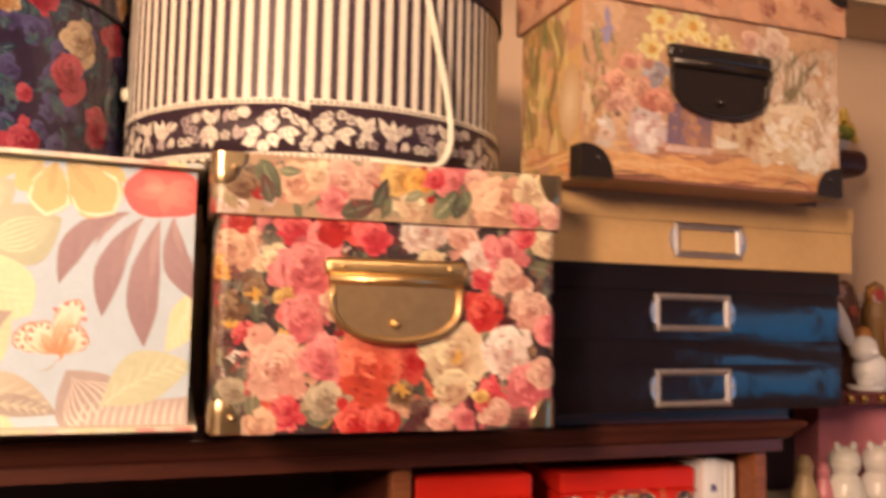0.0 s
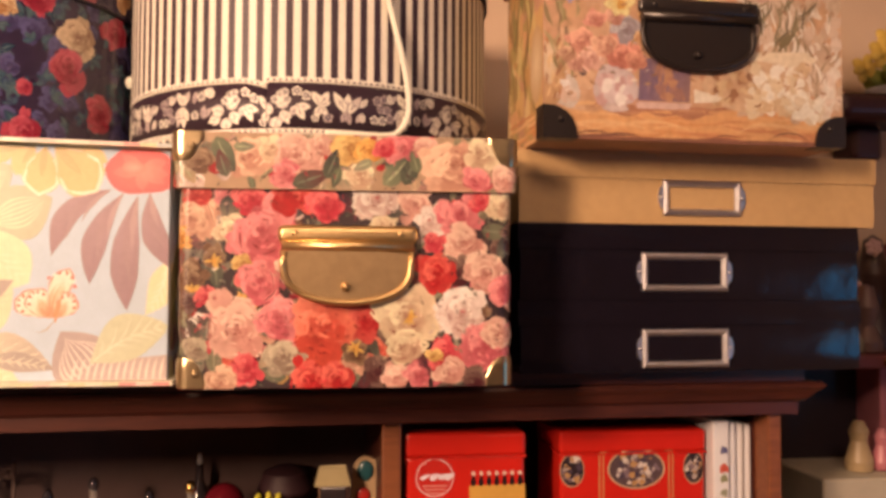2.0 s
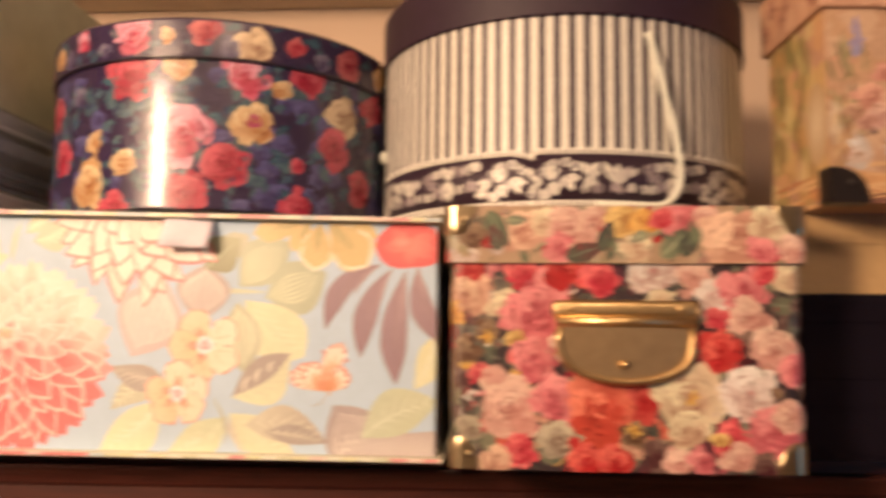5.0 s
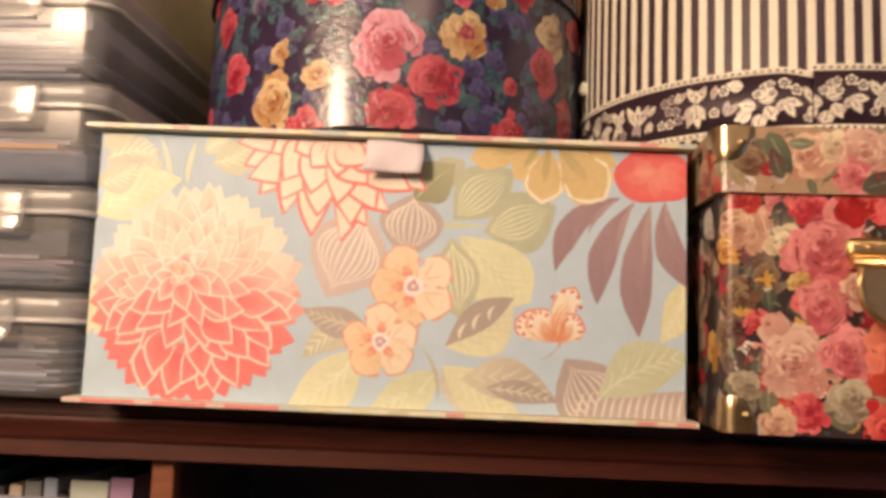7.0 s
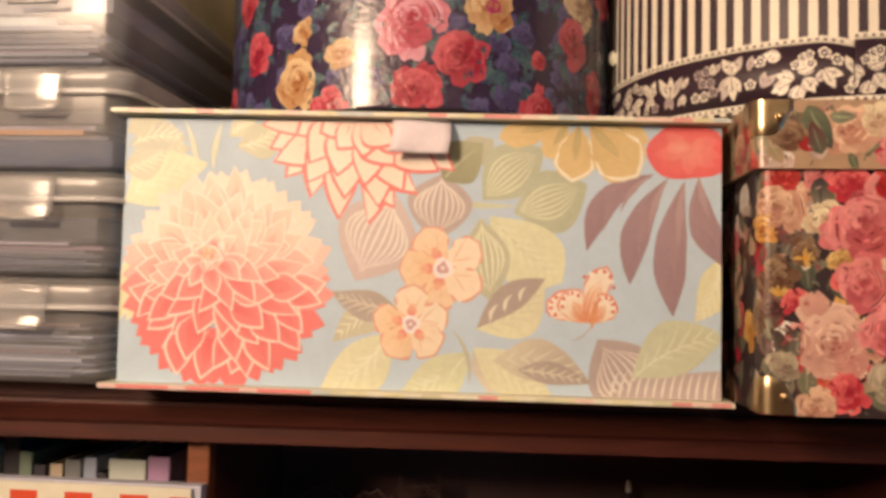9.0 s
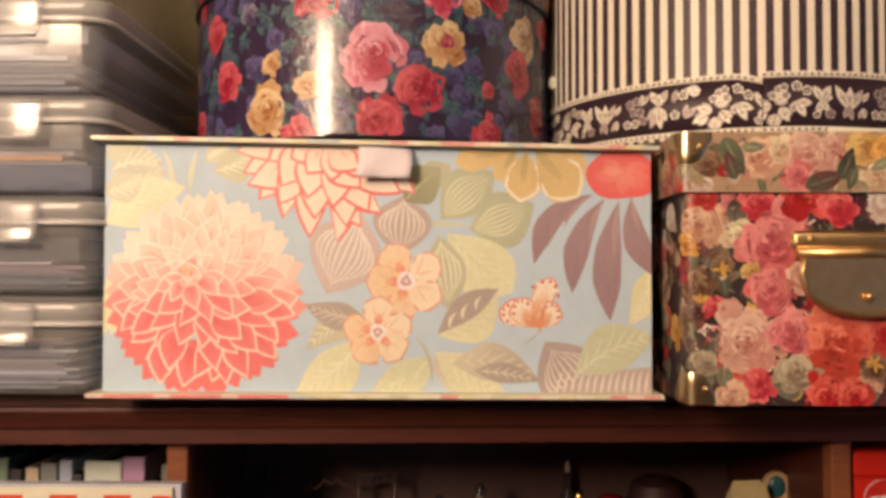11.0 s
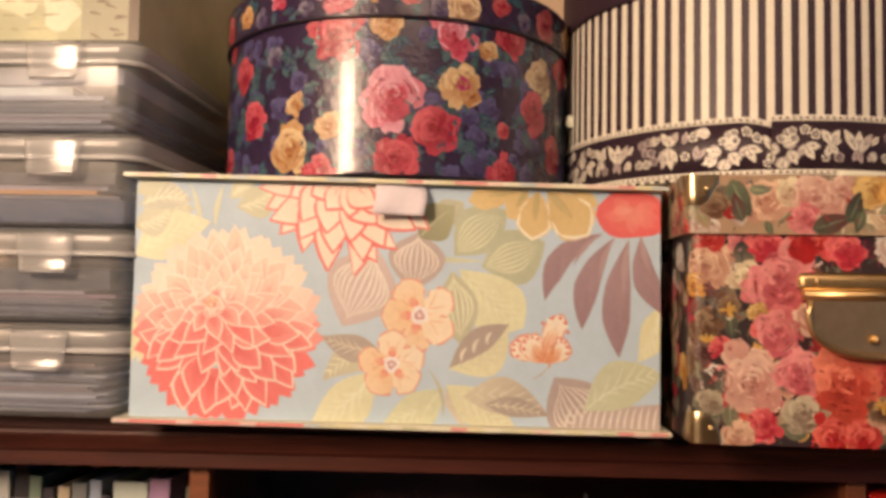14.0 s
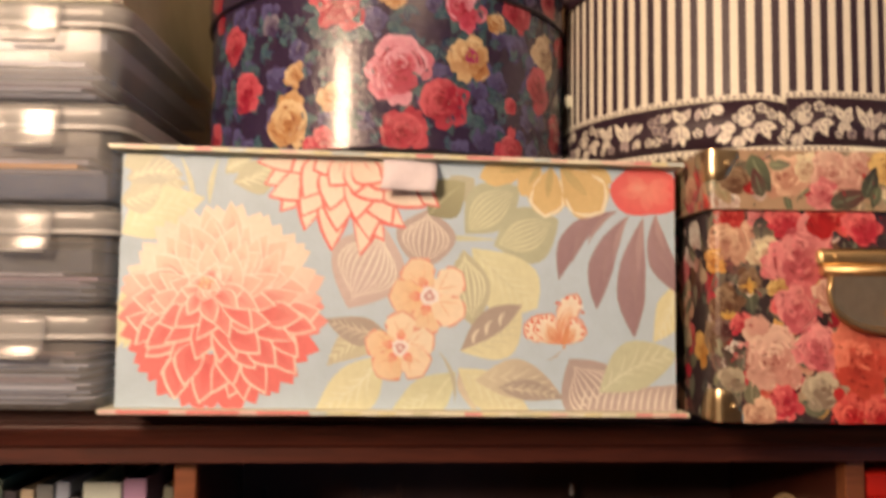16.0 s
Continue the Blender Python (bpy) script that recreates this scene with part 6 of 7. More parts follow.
for k in range(5):
    v = 0.1895 - k * 0.04
    pr.shape([(W - 0.0190, v - 0.06), (W - 0.001, v - 0.06), (W - 0.001, v), (W - 0.0165, v)], C(232, 76, 42)) if k % 2 == 0 else None
for u, v in ((W - 0.0345, 0.182), (W - 0.0185, 0.184)):
    for k in range(5):
        pr.leaf(u, v, 90 + 72 * k, 0.004, 0.0024, C(40, 44, 96), n=4)
pr.shape([(0.004, 0.02), (W - 0.020, 0.02), (W - 0.012, 0.171), (0.004, 0.178)], C(244, 224, 178))
for k in range(7):
    pr.leaf(0.105 + k * 0.0016, 0.168 + 0.002 * k, 60 - k * 7, 0.014, 0.0009, C(150, 120, 96), bend=0.2, n=5)
pr.put("cover_print", M_DECAL, book, on_front(KY, SH, KX0), label="red squares, stars and a cream panel")


def lettering(text, x0, x1, y, z, tall, mat, parent, bold=0.0):
    """Flat raised letters between x0 and x1, standing on z."""
    cu = bpy.data.curves.new("lettering", "FONT")
    cu.body, cu.size, cu.offset = text, tall / 0.69, bold
    tmp = new("lettering", cu)
    me = bpy.data.meshes.new_from_object(tmp.evaluated_get(bpy.context.evaluated_depsgraph_get()))
    bpy.data.objects.remove(tmp)
    xs = [v.co.x for v in me.vertices]
    k = (x1 - x0) / (max(xs) - min(xs))
    me.transform(Matrix.Translation(Vector((x0 - min(xs) * k, y, z)) - origin(parent)) @ pose(0, 0, 0, 90) @ Matrix.Diagonal((k, 1, 1, 1)))
    me.materials.clear()
    me.materials.append(mat)
    ob = new("lettering", me)
    ob.parent = parent
    return ob


lettering("MAKE", -0.5120, -0.4400, KY - 0.0012, 1.3520, 0.0235, M_INK, book, 0.0011)
lettering("MEND", -0.4230, -0.3575, KY - 0.0012, 1.3500, 0.0235, M_INK, book, 0.0011)
lettering("and", -0.4375, -0.4265, KY - 0.0012, 1.3560, 0.0070, plain("grey_ink", (150, 130, 110)), book)

x = -0.640
for w, h, c in ((0.018, 0.19, (214, 196, 150)), (0.014, 0.2, (120, 100, 80)), (0.02, 0.197, (90, 80, 74)), (0.012, 0.192, (196, 178, 140)), (0.014, 0.201, (220, 204, 170)), (0.016, 0.208, (64, 56, 52)), (0.013, 0.196, (140, 146, 110)), (0.012, 0.185, (70, 60, 58)), (0.013, 0.186, (226, 190, 140)), (0.016, 0.19, (150, 140, 120)), (0.013, 0.193, (190, 184, 176)),
                (0.010, 0.180, (60, 50, 50)), (0.035, 0.193, (232, 220, 180)), (0.021, 0.197, (206, 150, 160)), (0.011, 0.17, (50, 42, 42)), (0.010, 0.189, (140, 128, 96))):
    bk = thing("book", "slim book standing in the bookcase among other spines", "book", (x + w / 2, 0.84, SH), group="books in the bookcase")
    h += 0.004
    yy = 0.764 + random.uniform(0, 0.006)
    bm = box(x, x + w - 0.001, yy, yy + 0.0022, SH + 0.0005, SH + h, 0.0008)
    box(x, x + 0.0018, yy + 0.0022, yy + 0.10, SH + 0.0005, SH + h, bm=bm)
    box(x + w - 0.0028, x + w - 0.001, yy + 0.0022, yy + 0.10, SH + 0.0005, SH + h, bm=bm)
    part("cover", bm, plain("book_cover", c), bk)
    part("pages", box(x + 0.0019, x + w - 0.0029, yy + 0.0024, yy + 0.098, SH + 0.003, SH + h - 0.014), M_EDGE, bk)
    if w > 0.02:
        pr = Print(w - 0.002, 0.16)
        pr.shape([(w * 0.25, 0.05), (w * 0.7, 0.05), (w * 0.7, 0.15), (w * 0.25, 0.15)], C(206, 60, 84) if w < 0.03 else C(196, 184, 150))
        pr.put("spine_label", M_DECAL, bk, flat_front(x, yy, SH + 0.03))
    x += w + 0.0012

# ---- in the bookcase: the tins ----
def tin(x0, x1, y, h, label):
    t = thing("storage_tin", label, "tin", ((x0 + x1) / 2, y + 0.05, SH), group="red tins")
    part("body", box(x0 + 0.001, x1 - 0.001, y + 0.001, y + 0.098, SH + 0.0005, SH + h - 0.022, 0.004, segments=3), M_RED, t)
    part("lid", box(x0, x1, y, y + 0.099, SH + h - 0.0225, SH + h, 0.004, segments=3), M_RED, t)
    part("lid_bead", box(x0 - 0.0006, x1 + 0.0006, y - 0.0008, y + 0.0996, SH + h - 0.0240, SH + h - 0.0222, 0.0006), M_RED, t)
    return t


t1 = tin(0.2365, 0.3530, 0.7250, 0.2170, "red lidded tin with a round cream emblem and a yellow band")
pr = Print(0.118, 0.193)
pr.disc(0.031, 0.1690, 0.0180, C(240, 200, 170), n=28)
pr.disc(0.031, 0.1690, 0.0170, C(214, 44, 28), n=28)
for k, (a, b) in enumerate(((-0.017, 0.004), (-0.006, 0.006), (0.004, 0.005), (0.011, 0.006))):
    pr.leaf(0.031 + a * 0.82, 0.1680, 18, 0.011, b, C(246, 214, 190), bend=0.1)
for k in range(3):
    pr.shape([(0.019 + k * 0.002, 0.162 - k * 0.0034), (0.043 - k * 0.002, 0.162 - k * 0.0034), (0.043 - k * 0.002, 0.1607 - k * 0.0034), (0.019 + k * 0.002, 0.1607 - k * 0.0034)], C(230, 150, 120))
pr.shape([(0.064, 0.10), (0.120, 0.10), (0.120, 0.1615), (0.064, 0.1605)], C(226, 160, 66))
for k in range(7):
    pr.leaf(0.068 + k * 0.0075, 0.1595, 90, 0.012, 0.005, C(40, 28, 24), n=5)
    pr.disc(0.068 + k * 0.0075, 0.172, 0.0022, C(236, 190, 150), n=7)
pr.put("tin_print", M_DECAL, t1, flat_front(0.234, 0.726, SH + 0.0065), label="round emblem and a row of small shapes")
t2 = tin(0.3910, 0.5430, 0.7450, 0.2130, "red lidded tin with an oval picture medallion")
pr = Print(0.150, 0.190)
# a gilt frame with cut corners round the medallion
for grow in (0.0, 0.004):
    rim = [(0.046 - grow, 0.120), (0.046 - grow, 0.182), (0.054 - grow, 0.190), (0.106 + grow, 0.190), (0.114 + grow, 0.182), (0.114 + grow, 0.120)]
    for (a, b), (c, d) in zip(rim, rim[1:]):
        ln = math.hypot(c - a, d - b)
        nx, ny = (d - b) / ln * 0.0006, (a - c) / ln * 0.0006
        pr.shape([(a - nx, b - ny), (c - nx, d - ny), (c + nx, d + ny), (a + nx, b + ny)], C(206, 150, 84))
for cx, rx, ry, n in ((0.080, 0.0300, 0.0200, 60), (0.0140, 0.0125, 0.0165, 26), (0.140, 0.0110, 0.0165, 22)):
    pr.disc(cx, 0.167, rx, C(206, 160, 110), ry, n=28)
    pr.disc(cx, 0.167, rx * 0.93, C(96, 70, 62) if rx > 0.02 else C(52, 36, 34), ry * 0.92, n=28)
    for _ in range(n):
        a, q = random.random() * 6.28, math.sqrt(random.random())
        pr.disc(cx + rx * 0.78 * q * math.cos(a), 0.167 + ry * 0.76 * q * math.sin(a), random.uniform(0.0012, 0.0036), random.choice([C(190, 160, 130), C(80, 62, 66), C(226, 196, 160), C(134, 104, 96), C(196, 140, 80)]), wob=0.2, n=8)
pr.put("tin_print", M_DECAL, t2, flat_front(0.390, 0.746, SH + 0.0075), label="oval medallion between lozenges")

dom = thing("dish_stack", "stack of white rectangular china dishes standing on edge", "dishes", (0.57, 0.79, SH))
for k, x in enumerate((0.5460, 0.5640, 0.5740, 0.5840)):
    w = 0.0170 if k == 0 else 0.0092
    part("dish", box(x, x + w, 0.735 + 0.004 * k, 0.845, SH + 0.0005, 1.4225 - 0.002 * k, 0.0045 if k else 0.002, segments=3), M_WHITE, dom)
pr = Print(0.0165, 0.215)
for v, c, r in ((0.178, C(90, 84, 110), 0.004), (0.160, C(220, 90, 60), 0.005), (0.150, C(150, 140, 90), 0.004), (0.136, C(160, 150, 110), 0.004), (0.120, C(210, 110, 80), 0.005)):
    pr.disc(0.011, v, r, c, wob=0.2, n=9)
pr.put("painted_sprig", M_DECAL, dom, flat_front(0.5460, 0.735, SH + 0.015))

# ---- in the bookcase: small figures on the middle shelf ----
SM = 1.262


def vessel(name, label, category, x, y, profile, mat, n=20):
    v = thing(name, label, category, (x, y, SM), group="small ornaments on the shelf")
    part("body", lathe([(r, SM + 0.0004 + z) for r, z in profile], (x, y), n), mat, v)
    return v


CLEARG = plastic("thin_glass", (0.7, 0.66, 0.6), 0.72, 0.06)
for x, y, h in ((-0.126, 0.86, 0.078), (-0.083, 0.87, 0.088), (0.019, 0.86, 0.084), (-0.030, 0.89, 0.066)):
    v = vessel("bottle", "small stoppered glass bottle among the ornaments", "bottle", x, y, ((0, 0), (0.010, 0), (0.011, 0.004), (0.011, h * 0.55), (0.004, h * 0.7), (0.004, h * 0.86), (0.0055, h * 0.88), (0, h * 0.88)), CLEARG)
    part("stopper", ball(x, y, SM + h * 0.93, 0.0058, 0.0058, 0.008, u=12, v=8), M_GLASS_DARK if x < 0 else M_GOLD, v)
tall = vessel("bottle", "tall dark bottle with a pale tip", "bottle", 0.017, 0.93, ((0, 0), (0.012, 0), (0.012, 0.05), (0.005, 0.07), (0.004, 0.088), (0, 0.088)), M_GLASS_DARK)
part("tip", lathe(((0.0025, SM + 0.0885), (0.003, SM + 0.092), (0.0022, SM + 0.100), (0, SM + 0.1015)), (0.017, 0.93), 12), M_WHITE, tall)
rb = vessel("bauble", "dark red glass ball ornament", "ornament", 0.054, 0.865, ((0, 0), (0.010, 0), (0.012, 0.006), (0.006, 0.022), (0, 0.022)), M_GOLD)
part("ball", ball(0.054, 0.865, SM + 0.054, 0.0235, 0.0235, 0.0275), plain("dark_red_glass", (112, 22, 26), 0.2), rb)
yv = vessel("vase", "small yellow crown-topped vase", "vase", 0.100, 0.86, ((0, 0), (0.014, 0), (0.016, 0.010), (0.009, 0.034), (0.009, 0.046), (0.014, 0.060), (0.012, 0.060), (0.007, 0.046), (0, 0.045)), plain("yellow_glaze", (236, 204, 50), 0.3))
for k in range(6):
    a = radians(60 * k)
    part("point", ball(0.100 + 0.0125 * math.sin(a), 0.86 - 0.0125 * math.cos(a), SM + 0.063, 0.0038, 0.0038, 0.0062, u=8, v=6), plain("yellow_glaze", (240, 210, 60), 0.3), yv)
for x, y, c, h in ((-0.075, 0.845, (30, 110, 104), 0.055), (-0.043, 0.85, (120, 110, 116), 0.06), (-0.018, 0.852, (110, 100, 106), 0.05), (0.038, 0.85, (190, 120, 76), 0.063), (0.000, 0.84, (90, 76, 70), 0.045), (0.128, 0.87, (96, 60, 48), 0.05)):
    v = vessel("thimble_stand", "small turned ornament on the shelf", "ornament", x, y, ((0, 0), (0.010, 0), (0.011, 0.004), (0.008, h * 0.4), (0.0095, h * 0.75), (0.006, h * 0.97), (0, h)), plain("turned_glaze", c, 0.35))
for x, y, f in ((-0.103, 0.850, 1), (0.077, 0.852, -1)):
    bd = thing("bird_figurine", "small white china bird", "figurine", (x, y, SM), group="small ornaments on the shelf")
    bm = ball(x, y, SM + 0.026, 0.016, 0.010, 0.012, turn=(0, -0.5 * f, 0))
    ball(x + 0.012 * f, y, SM + 0.044, 0.0075, bm=bm)
    ball(x + 0.005 * f, y, SM + 0.036, 0.008, 0.007, 0.013, bm=bm)
    ball(x - 0.018 * f, y, SM + 0.030, 0.011, 0.005, 0.004, bm=bm, turn=(0, -0.6 * f, 0))
    lathe(((0, SM + 0.0004), (0.010, SM + 0.0004), (0.008, SM + 0.006), (0.004, SM + 0.018), (0, SM + 0.02)), (x, y), 14, bm)
    part("body", bm, M_WHITE, bd)
pal = thing("letter_stand", "wooden ornament shaped like a painter's palette with coloured spots", "ornament", (0.205, 0.80, SM))
pts = [(0.1835, SM + 0.0006), (0.2370, SM + 0.0006)]
for k in range(13):
    a = radians(-14 + 194 * k / 12)
    pts.append((0.2035 + 0.0145 * math.cos(a), SM + 0.100 + 0.0185 * math.sin(a)))
part("board", sheet(pts, 0.806, 0.812), plain("pale_wood", (196, 150, 96), 0.5), pal)
for x, z, c, r in ((0.2025, 0.104, (38, 84, 76), 0.0085), (0.2000, 0.078, (196, 44, 28), 0.0080), (0.2150, 0.070, (196, 150, 96), 0.006), (0.1975, 0.050, (214, 140, 60), 0.0075)):
    part("spot", ball(x, 0.8055, SM + z, r, 0.003, r * 1.25, u=14, v=8), plain("spot_paint", c, 0.3), pal)
hut = thing("toy_house", "tiny wooden toy house with a pale pitched roof", "ornament", (0.170, 0.80, SM))
part("wall", box(0.1555, 0.1840, 0.785, 0.797, SM + 0.0004, SM + 0.094, 0.001), plain("toy_wood", (150, 96, 62)), hut)
part("window_band", box(0.1565, 0.1830, 0.7835, 0.786, SM + 0.080, SM + 0.093, 0.001), M_GLASS_DARK, hut)
part("sill", box(0.1545, 0.1850, 0.7825, 0.786, SM + 0.0765, SM + 0.0795, 0.0008), plain("toy_wood", (170, 116, 70)), hut)
bm = bmesh.new()
sheet([(a, SM + b) for a, b in ((0.1515, 0.0945), (0.1560, 0.1125), (0.1820, 0.1135), (0.1875, 0.0945))], 0.781, 0.784, bm)
a = [bm.verts.new((x, y, SM + z)) for x, y, z in ((0.1515, 0.784, 0.0945), (0.1875, 0.784, 0.0945), (0.1875, 0.802, 0.0945), (0.1515, 0.802, 0.0945), (0.1560, 0.793, 0.1125), (0.1820, 0.793, 0.1135))]
for f in ((0, 1, 5, 4), (3, 2, 5, 4), (0, 3, 4), (1, 2, 5), (0, 1, 2, 3)):
    bm.faces.new([a[k] for k in f])
part("roof", bm, plain("straw_roof", (196, 164, 104)), hut)
ch = thing("doll_chair", "dark wire doll-size settee with curled back, in shadow", "ornament", (-0.25, 0.90, SM))
M_DARKWIRE = plain("brown_wire", (92, 60, 44), 0.4)
for x, y, h in ((-0.318, 0.91, 0.098), (-0.272, 0.915, 0.082), (-0.214, 0.905, 0.10), (-0.174, 0.90, 0.104)):
    part("post", tube([(x, y, SM + 0.0005), (x, y, SM + h)], 0.0022, n=8), M_DARKWIRE, ch)
for a, b, h in ((-0.318, -0.272, 0.076), (-0.272, -0.214, 0.07), (-0.214, -0.174, 0.078)):
    pts = [(a + (b - a) * k / 12, 0.907, SM + h + 0.012 * math.sin(math.pi * k / 12) + 0.003 * math.sin(k * 2)) for k in range(13)]
    part("curl", tube(pts, 0.0018, n=6), M_DARKWIRE, ch)
for k in range(5):
    pts = [(-0.214 + 0.008 * k + 0.006 * math.cos(j * 0.7), 0.904, SM + 0.084 + 0.005 * math.sin(j * 0.7) + 0.001 * k) for j in range(9)]
    part("curl", tube(pts, 0.0013, n=6), M_DARKWIRE, ch)
dome = vessel("glass_dome", "small glass dome with a red rose inside", "ornament", -0.247, 0.875, ((0, 0), (0.020, 0), (0.022, 0.004), (0.020, 0.008), (0, 0.008)), M_BACKING)
part("dome", lathe(((0.018, SM + 0.009), (0.0185, SM + 0.030), (0.015, SM + 0.045), (0.007, SM + 0.053), (0, SM + 0.055)), (-0.247, 0.875), 24), CLEARG, dome)
part("rose", ball(-0.247, 0.875, SM + 0.026, 0.010, 0.010, 0.012), plain("red_silk", (140, 30, 30)), dome)
hat = vessel("mushroom_lamp", "dark round-topped ornament in shadow", "ornament", 0.115, 0.925, ((0, 0), (0.014, 0), (0.016, 0.004), (0.006, 0.02), (0.006, 0.044), (0.030, 0.052), (0.033, 0.060), (0.026, 0.078), (0.012, 0.085), (0, 0.087)), plain("dark_rosewood", (58, 26, 26), 0.6), 28)

# ---- display shelves beside the bookcase ----
ds = thing("display_stand", "low display stand with a pink cloth, crowded with white figurines", "display stand", (1.0, 0.88, 0))
part("carcass", box(0.74, 1.30, 0.86, 0.995, 0.001, 1.330, 0.003), plain("cream_paint", (206, 180, 136), 0.6), ds)
part("back_board", box(0.86, 1.30, 0.985, 0.995, 1.3305, 1.455), M_PINK, ds)
# near-black sheet added for the shade in the gap beside the bookcase
part("gap_shade_sheet", box(0.665, 0.8595, 0.975, 0.990, 0.9, 1.4555), plain("gap_shade", (44, 28, 32), 0.6), ds)
part("upper_board", box(0.775, 1.30, 0.885, 0.985, 1.4560, 1.4720, 0.002), plain("dark_red_board", (112, 44, 38), 0.6), ds)
part("riser", box(0.862, 1.25, 0.930, 0.984, 1.3305, 1.4555, 0.002), M_PINK, ds, "pink cloth-covered riser")
for k in range(9):
    part("gold_bead", ball(0.842 + 0.026 * k + 0.004 * (k % 2), 0.8830, 1.4640, 0.0062, 0.005, u=10, v=8), M_GOLD, ds)


def rabbit(x, y, z, s, lean=0.0, mat=M_WHITE, label="white china rabbit figurine with tall ears"):
    r = thing("rabbit_figurine", label, "figurine", (x, y, z))
    bm = ball(x + 0.010 * s, y, z + 0.026 * s, 0.026 * s, 0.022 * s, 0.026 * s)
    ball(x + 0.030 * s, y - 0.006 * s, z + 0.015 * s, 0.014 * s, 0.013 * s, 0.015 * s, bm=bm)
    ball(x - 0.010 * s, y - 0.012 * s, z + 0.010 * s, 0.012 * s, 0.012 * s, 0.010 * s, bm=bm)
    ball(x - 0.006 * s, y - 0.004 * s, z + 0.056 * s, 0.020 * s, 0.018 * s, 0.018 * s, bm=bm, turn=(0, -0.5 * lean, 0))
    ball(x - 0.002 * s, y - 0.019 * s, z + 0.052 * s, 0.007 * s, 0.006 * s, 0.006 * s, bm=bm)
    for k, dx in ((0, -0.020), (1, -0.008)):
        ball(x + dx * s - lean * 0.012 * s, y + 0.003 * s + 0.008 * k * s, z + 0.094 * s - 0.004 * k * s, 0.0115 * s, 0.007 * s, 0.040 * s, bm=bm, turn=(0, -0.30 * lean, 0))
    lathe(((0, z + 0.0004), (0.026 * s, z + 0.0004), (0.024 * s, z + 0.006 * s), (0, z + 0.008 * s)), (x, y), 18, bm)
    part("body", bm, mat, r)
    return r


rabbit(0.935, 0.922, 1.4722, 1.0, 1.5)
rabbit(1.005, 0.93, 1.4722, 0.7, 0.3, plain("brown_glaze", (150, 96, 60), 0.4), "brown glazed rabbit figurine")
for x, c in ((0.872, (238, 216, 178)), (0.926, (236, 210, 176))):
    f = thing("shaker_figurine", "white china shaker shaped like a little seated cat", "figurine", (x, 0.895, 1.3305), group="china shakers")
    bm = lathe(((0, 1.3309), (0.022, 1.3309), (0.025, 1.340), (0.022, 1.356), (0.015, 1.366), (0.0195, 1.376), (0.0200, 1.386), (0.0165, 1.395), (0.008, 1.401), (0, 1.402)), (x, 0.895), 22)
    ball(x, 0.8755, 1.380, 0.0045, 0.004, 0.0035, bm=bm, u=8, v=6)
    ball(x - 0.010, 0.878, 1.340, 0.008, 0.007, 0.009, bm=bm, u=10, v=6)
    ball(x + 0.010, 0.878, 1.340, 0.008, 0.007, 0.009, bm=bm, u=10, v=6)
    for d in (-1, 1):
        ball(x + d * 0.0125, 0.893, 1.4000, 0.0058, 0.004, 0.0085, bm=bm, u=10, v=6, turn=(0, d * 0.35, 0))
    part("body", bm, plain("ivory_china", c, 0.3), f)
for x, y, z, r, c, h in ((0.812, 0.90, 1.3305, 0.016, (190, 150, 96), 0.060), (0.842, 0.90, 1.3305, 0.012, (214, 120, 110), 0.05), (0.965, 0.90, 1.3305, 0.018, (216, 170, 110), 0.085), (1.000, 0.89, 1.3305, 0.016, (60, 120, 80), 0.05)):
    v = thing("trinket", "small glazed trinket on the stand", "ornament", (x, y, z))
    part("body", lathe(((0, z + 0.0004), (r, z + 0.0004), (r * 1.05, z + h * 0.2), (r * 0.6, z + h * 0.6), (r * 0.75, z + h * 0.8), (r * 0.4, z + h), (0, z + h * 1.02)), (x, y), 18), plain("trinket_glaze", c, 0.35), v)
for x, y, c in ((0.855, 0.945, (120, 82, 64)), (0.96, 0.95, (196, 120, 50)), (1.02, 0.94, (200, 60, 44)), (0.825, 0.94, (150, 124, 84)), (0.88, 0.965, (70, 46, 38)), (0.995, 0.962, (150, 104, 56)), (0.945, 0.968, (112, 62, 40))):
    v = thing("trinket", "small carved trinket standing behind the rabbit", "ornament", (x, y, 1.4722))
    q = 1.0 if y < 0.955 else 1.75
    part("body", lathe([(r * min(q, 1.2), 1.4726 + z * q) for r, z in ((0, 0), (0.019, 0), (0.02, 0.0124), (0.011, 0.032), (0.016, 0.057), (0.010, 0.083), (0, 0.0875))], (x, y), 18), plain("carved_glaze", c, 0.45), v)
sh2 = thing("wall_bracket_shelf", "small dark rounded wall shelf holding yellow flowers", "shelf", (0.98, 0.95, 1.78))
bm = box(0.80, 0.938, 0.905, 0.998, 1.7680, 1.8040, 0.014, segments=4)
part("board", bm, plain("dark_mahogany", (64, 26, 28), 0.4), sh2)
part("bracket", box(0.842, 0.884, 0.945, 0.998, 1.722, 1.7675, 0.008, segments=3), plain("dark_mahogany", (64, 26, 28), 0.4), sh2)
fl = thing("flower_ornament", "yellow silk flowers with green leaves in a low dish", "flowers", (0.89, 0.94, 1.804))
part("dish", lathe(((0, 1.8044), (0.022, 1.8044), (0.032, 1.816), (0.030, 1.817), (0.02, 1.808), (0, 1.807)), (0.895, 0.943), 24), M_WHITE, fl)
M_SILK, M_GREEN = plain("yellow_silk", (232, 178, 70), 0.7), plain("green_silk", (140, 134, 50), 0.7)
for k in range(8):
    a = radians(45 * k)
    part("leaf", ball(0.895 + 0.022 * math.cos(a), 0.940 + 0.018 * math.sin(a), 1.826 + 0.004 * (k % 3), 0.016, 0.007, 0.011, u=10, v=8, turn=(0, 0.4 * math.cos(a), a)), M_GREEN, fl)
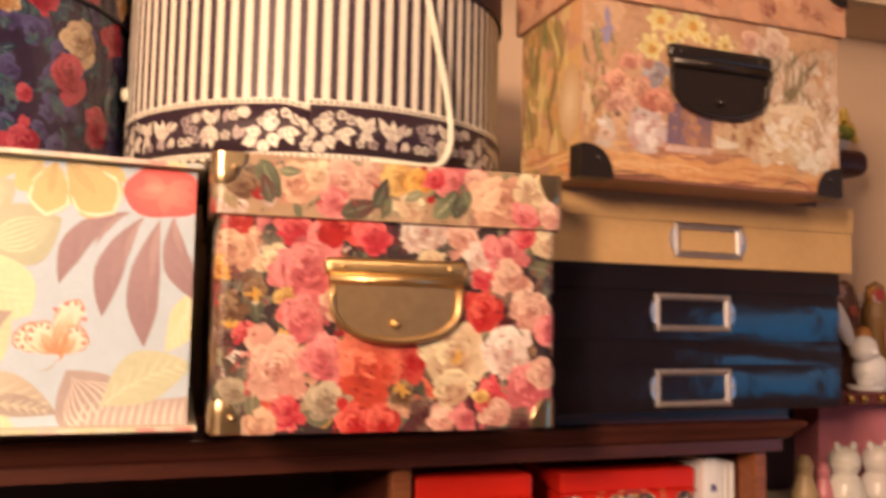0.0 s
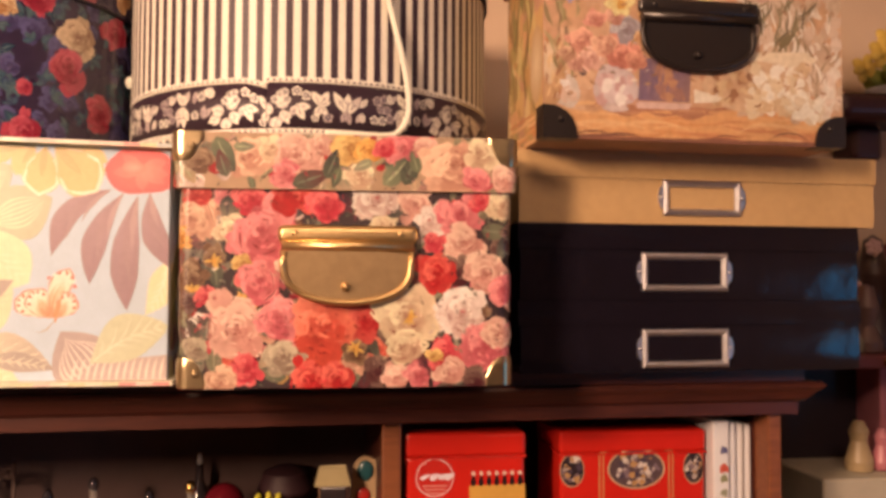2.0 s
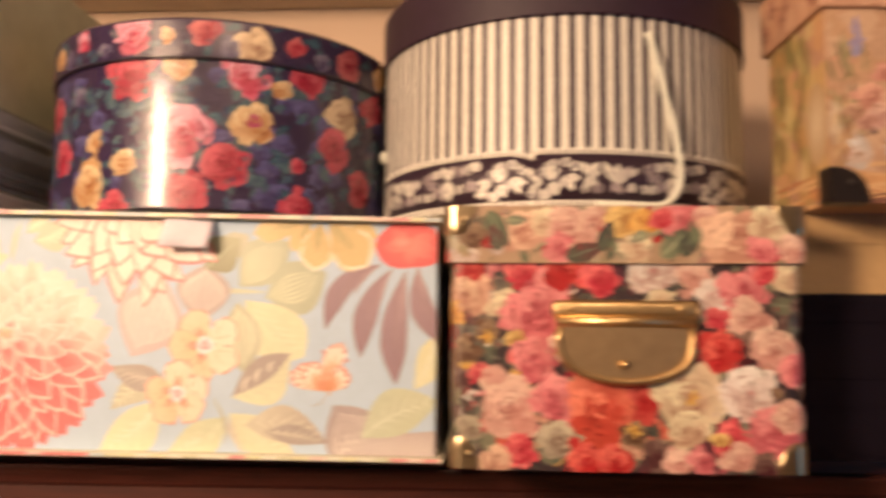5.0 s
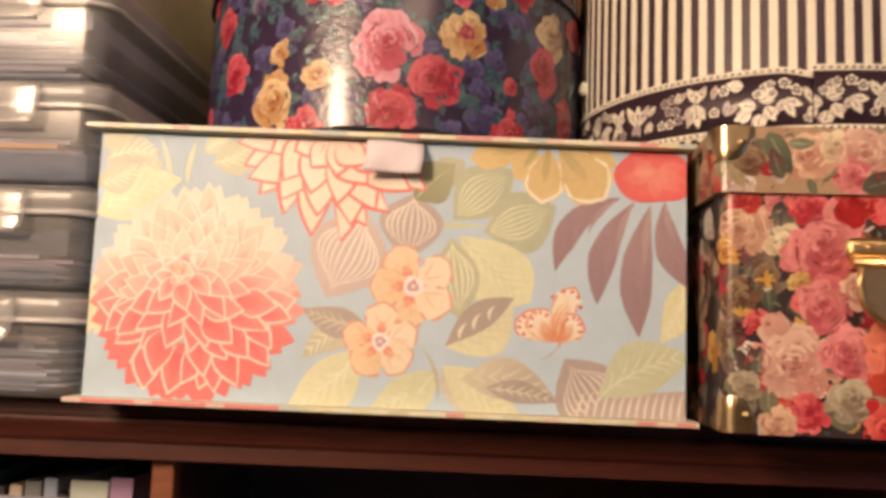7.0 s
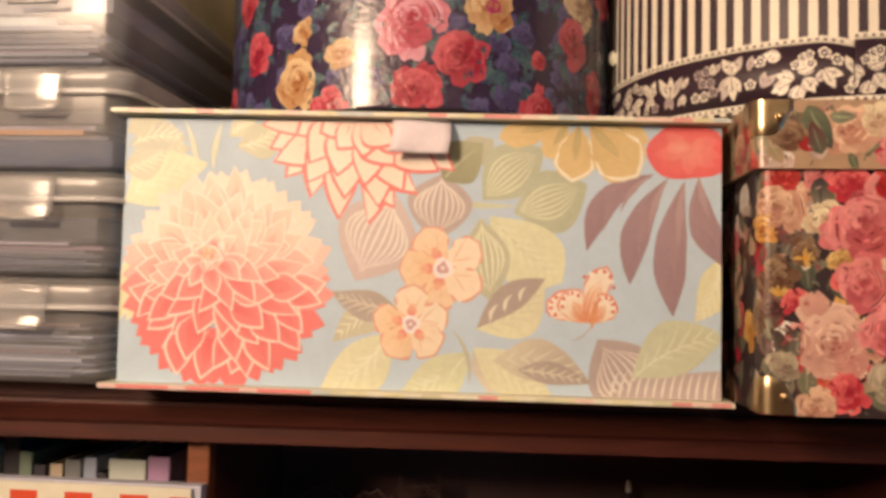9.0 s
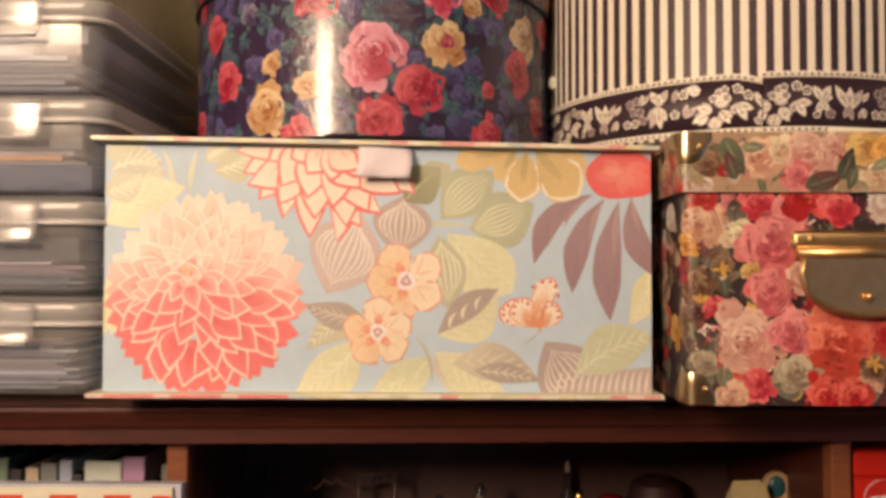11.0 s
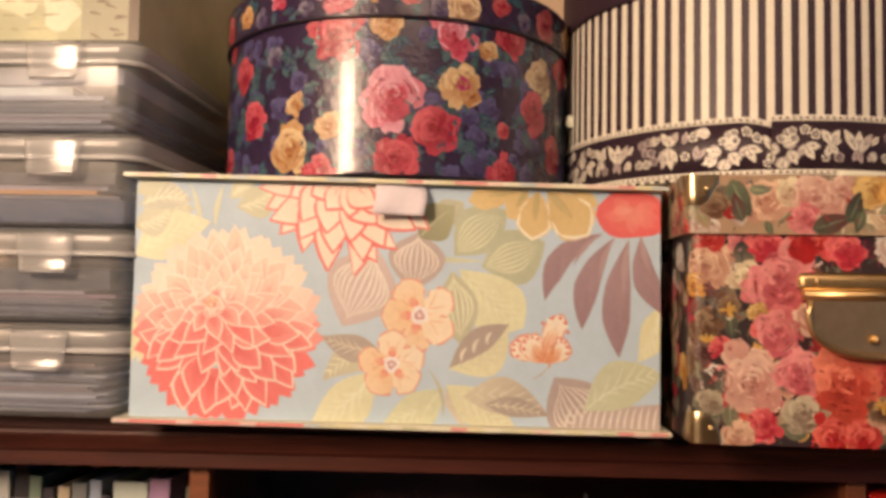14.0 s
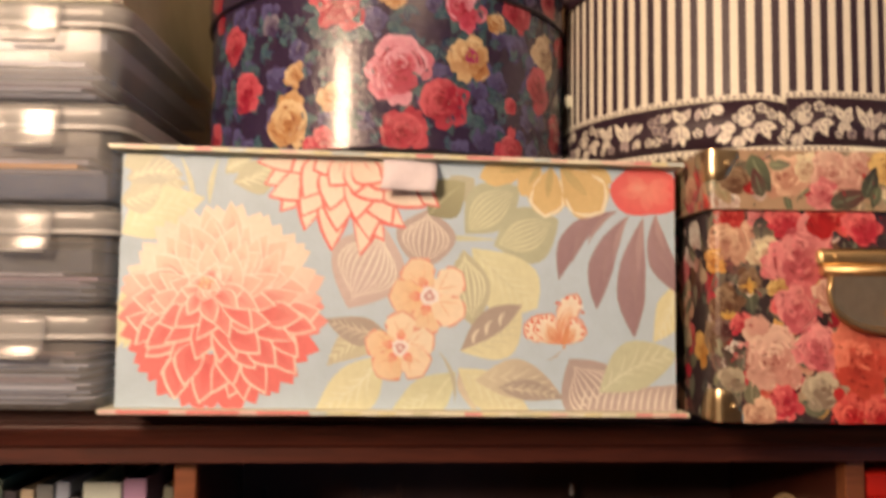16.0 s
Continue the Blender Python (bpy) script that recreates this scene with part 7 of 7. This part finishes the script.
for x, y, z, s in ((0.878, 0.935, 1.862, 1.0), (0.915, 0.935, 1.850, 0.9), (0.933, 0.94, 1.832, 0.8), (0.893, 0.945, 1.884, 0.9), (0.856, 0.94, 1.842, 0.9)):
    bm = bmesh.new()
    for k in range(6):
        a = radians(60 * k + 20)
        ball(x + 0.011 * s * math.cos(a), y + 0.003 * math.sin(3 * a), z + 0.011 * s * math.sin(a), 0.010 * s, 0.004 * s, 0.0075 * s, bm=bm, turn=(0, -a, 0), u=10, v=6)
    ball(x, y - 0.006 * s, z, 0.0055 * s, 0.007 * s, 0.0055 * s, bm=bm, u=10, v=6)
    part("flower", bm, M_SILK, fl)


def dried_flowers(x, y, z, n, colors, label):
    """A low pot with a loose bunch of dried flower heads on thin stems."""
    f = thing("dried_flowers", label, "flowers", (x, y, z))
    part("pot", lathe(((0, z + 0.0004), (0.016, z + 0.0004), (0.022, z + 0.030), (0.024, z + 0.042), (0.021, z + 0.043), (0.018, z + 0.034), (0, z + 0.033)), (x, y), 18), plain("brown_pot", (128, 78, 48), 0.5), f)
    stem, mats = plain("dry_stem", (120, 96, 54), 0.8), [plain("dried_petal", c, 0.8) for c in colors]
    for k in range(n):
        a, q = random.random() * 6.28, math.sqrt(random.random())
        tx, ty, tz = x + 0.052 * q * math.cos(a), y + 0.022 * q * math.sin(a), z + 0.075 + 0.062 * random.random()
        part("stem", tube([(x + 0.008 * math.cos(a), y + 0.006 * math.sin(a), z + 0.034), ((x + tx) / 2, (y + ty) / 2, z + 0.066), (tx, ty, tz)], 0.0011, n=5), stem, f)
        bm = bmesh.new()
        r = random.uniform(0.008, 0.013)
        for j in range(6):
            b = 1.047 * j + a
            ball(tx + r * 0.6 * math.cos(b), ty - 0.003, tz + r * 0.6 * math.sin(b), r * 0.55, r * 0.35, r * 0.42, bm=bm, u=8, v=5, turn=(0, -b, 0))
        ball(tx, ty - r * 0.4, tz, r * 0.34, bm=bm, u=8, v=5)
        part("flower", bm, mats[k % len(mats)], f)
    return f


dried_flowers(0.905, 0.962, 1.4722, 16, [(196, 92, 64), (214, 160, 130), (170, 112, 60), (150, 60, 50)], "pot of dried rust and pink flowers behind the figurines")
dried_flowers(1.010, 0.962, 1.4722, 16, [(226, 190, 160), (190, 70, 60), (200, 130, 60), (140, 100, 60)], "pot of dried cream and red flowers behind the figurines")
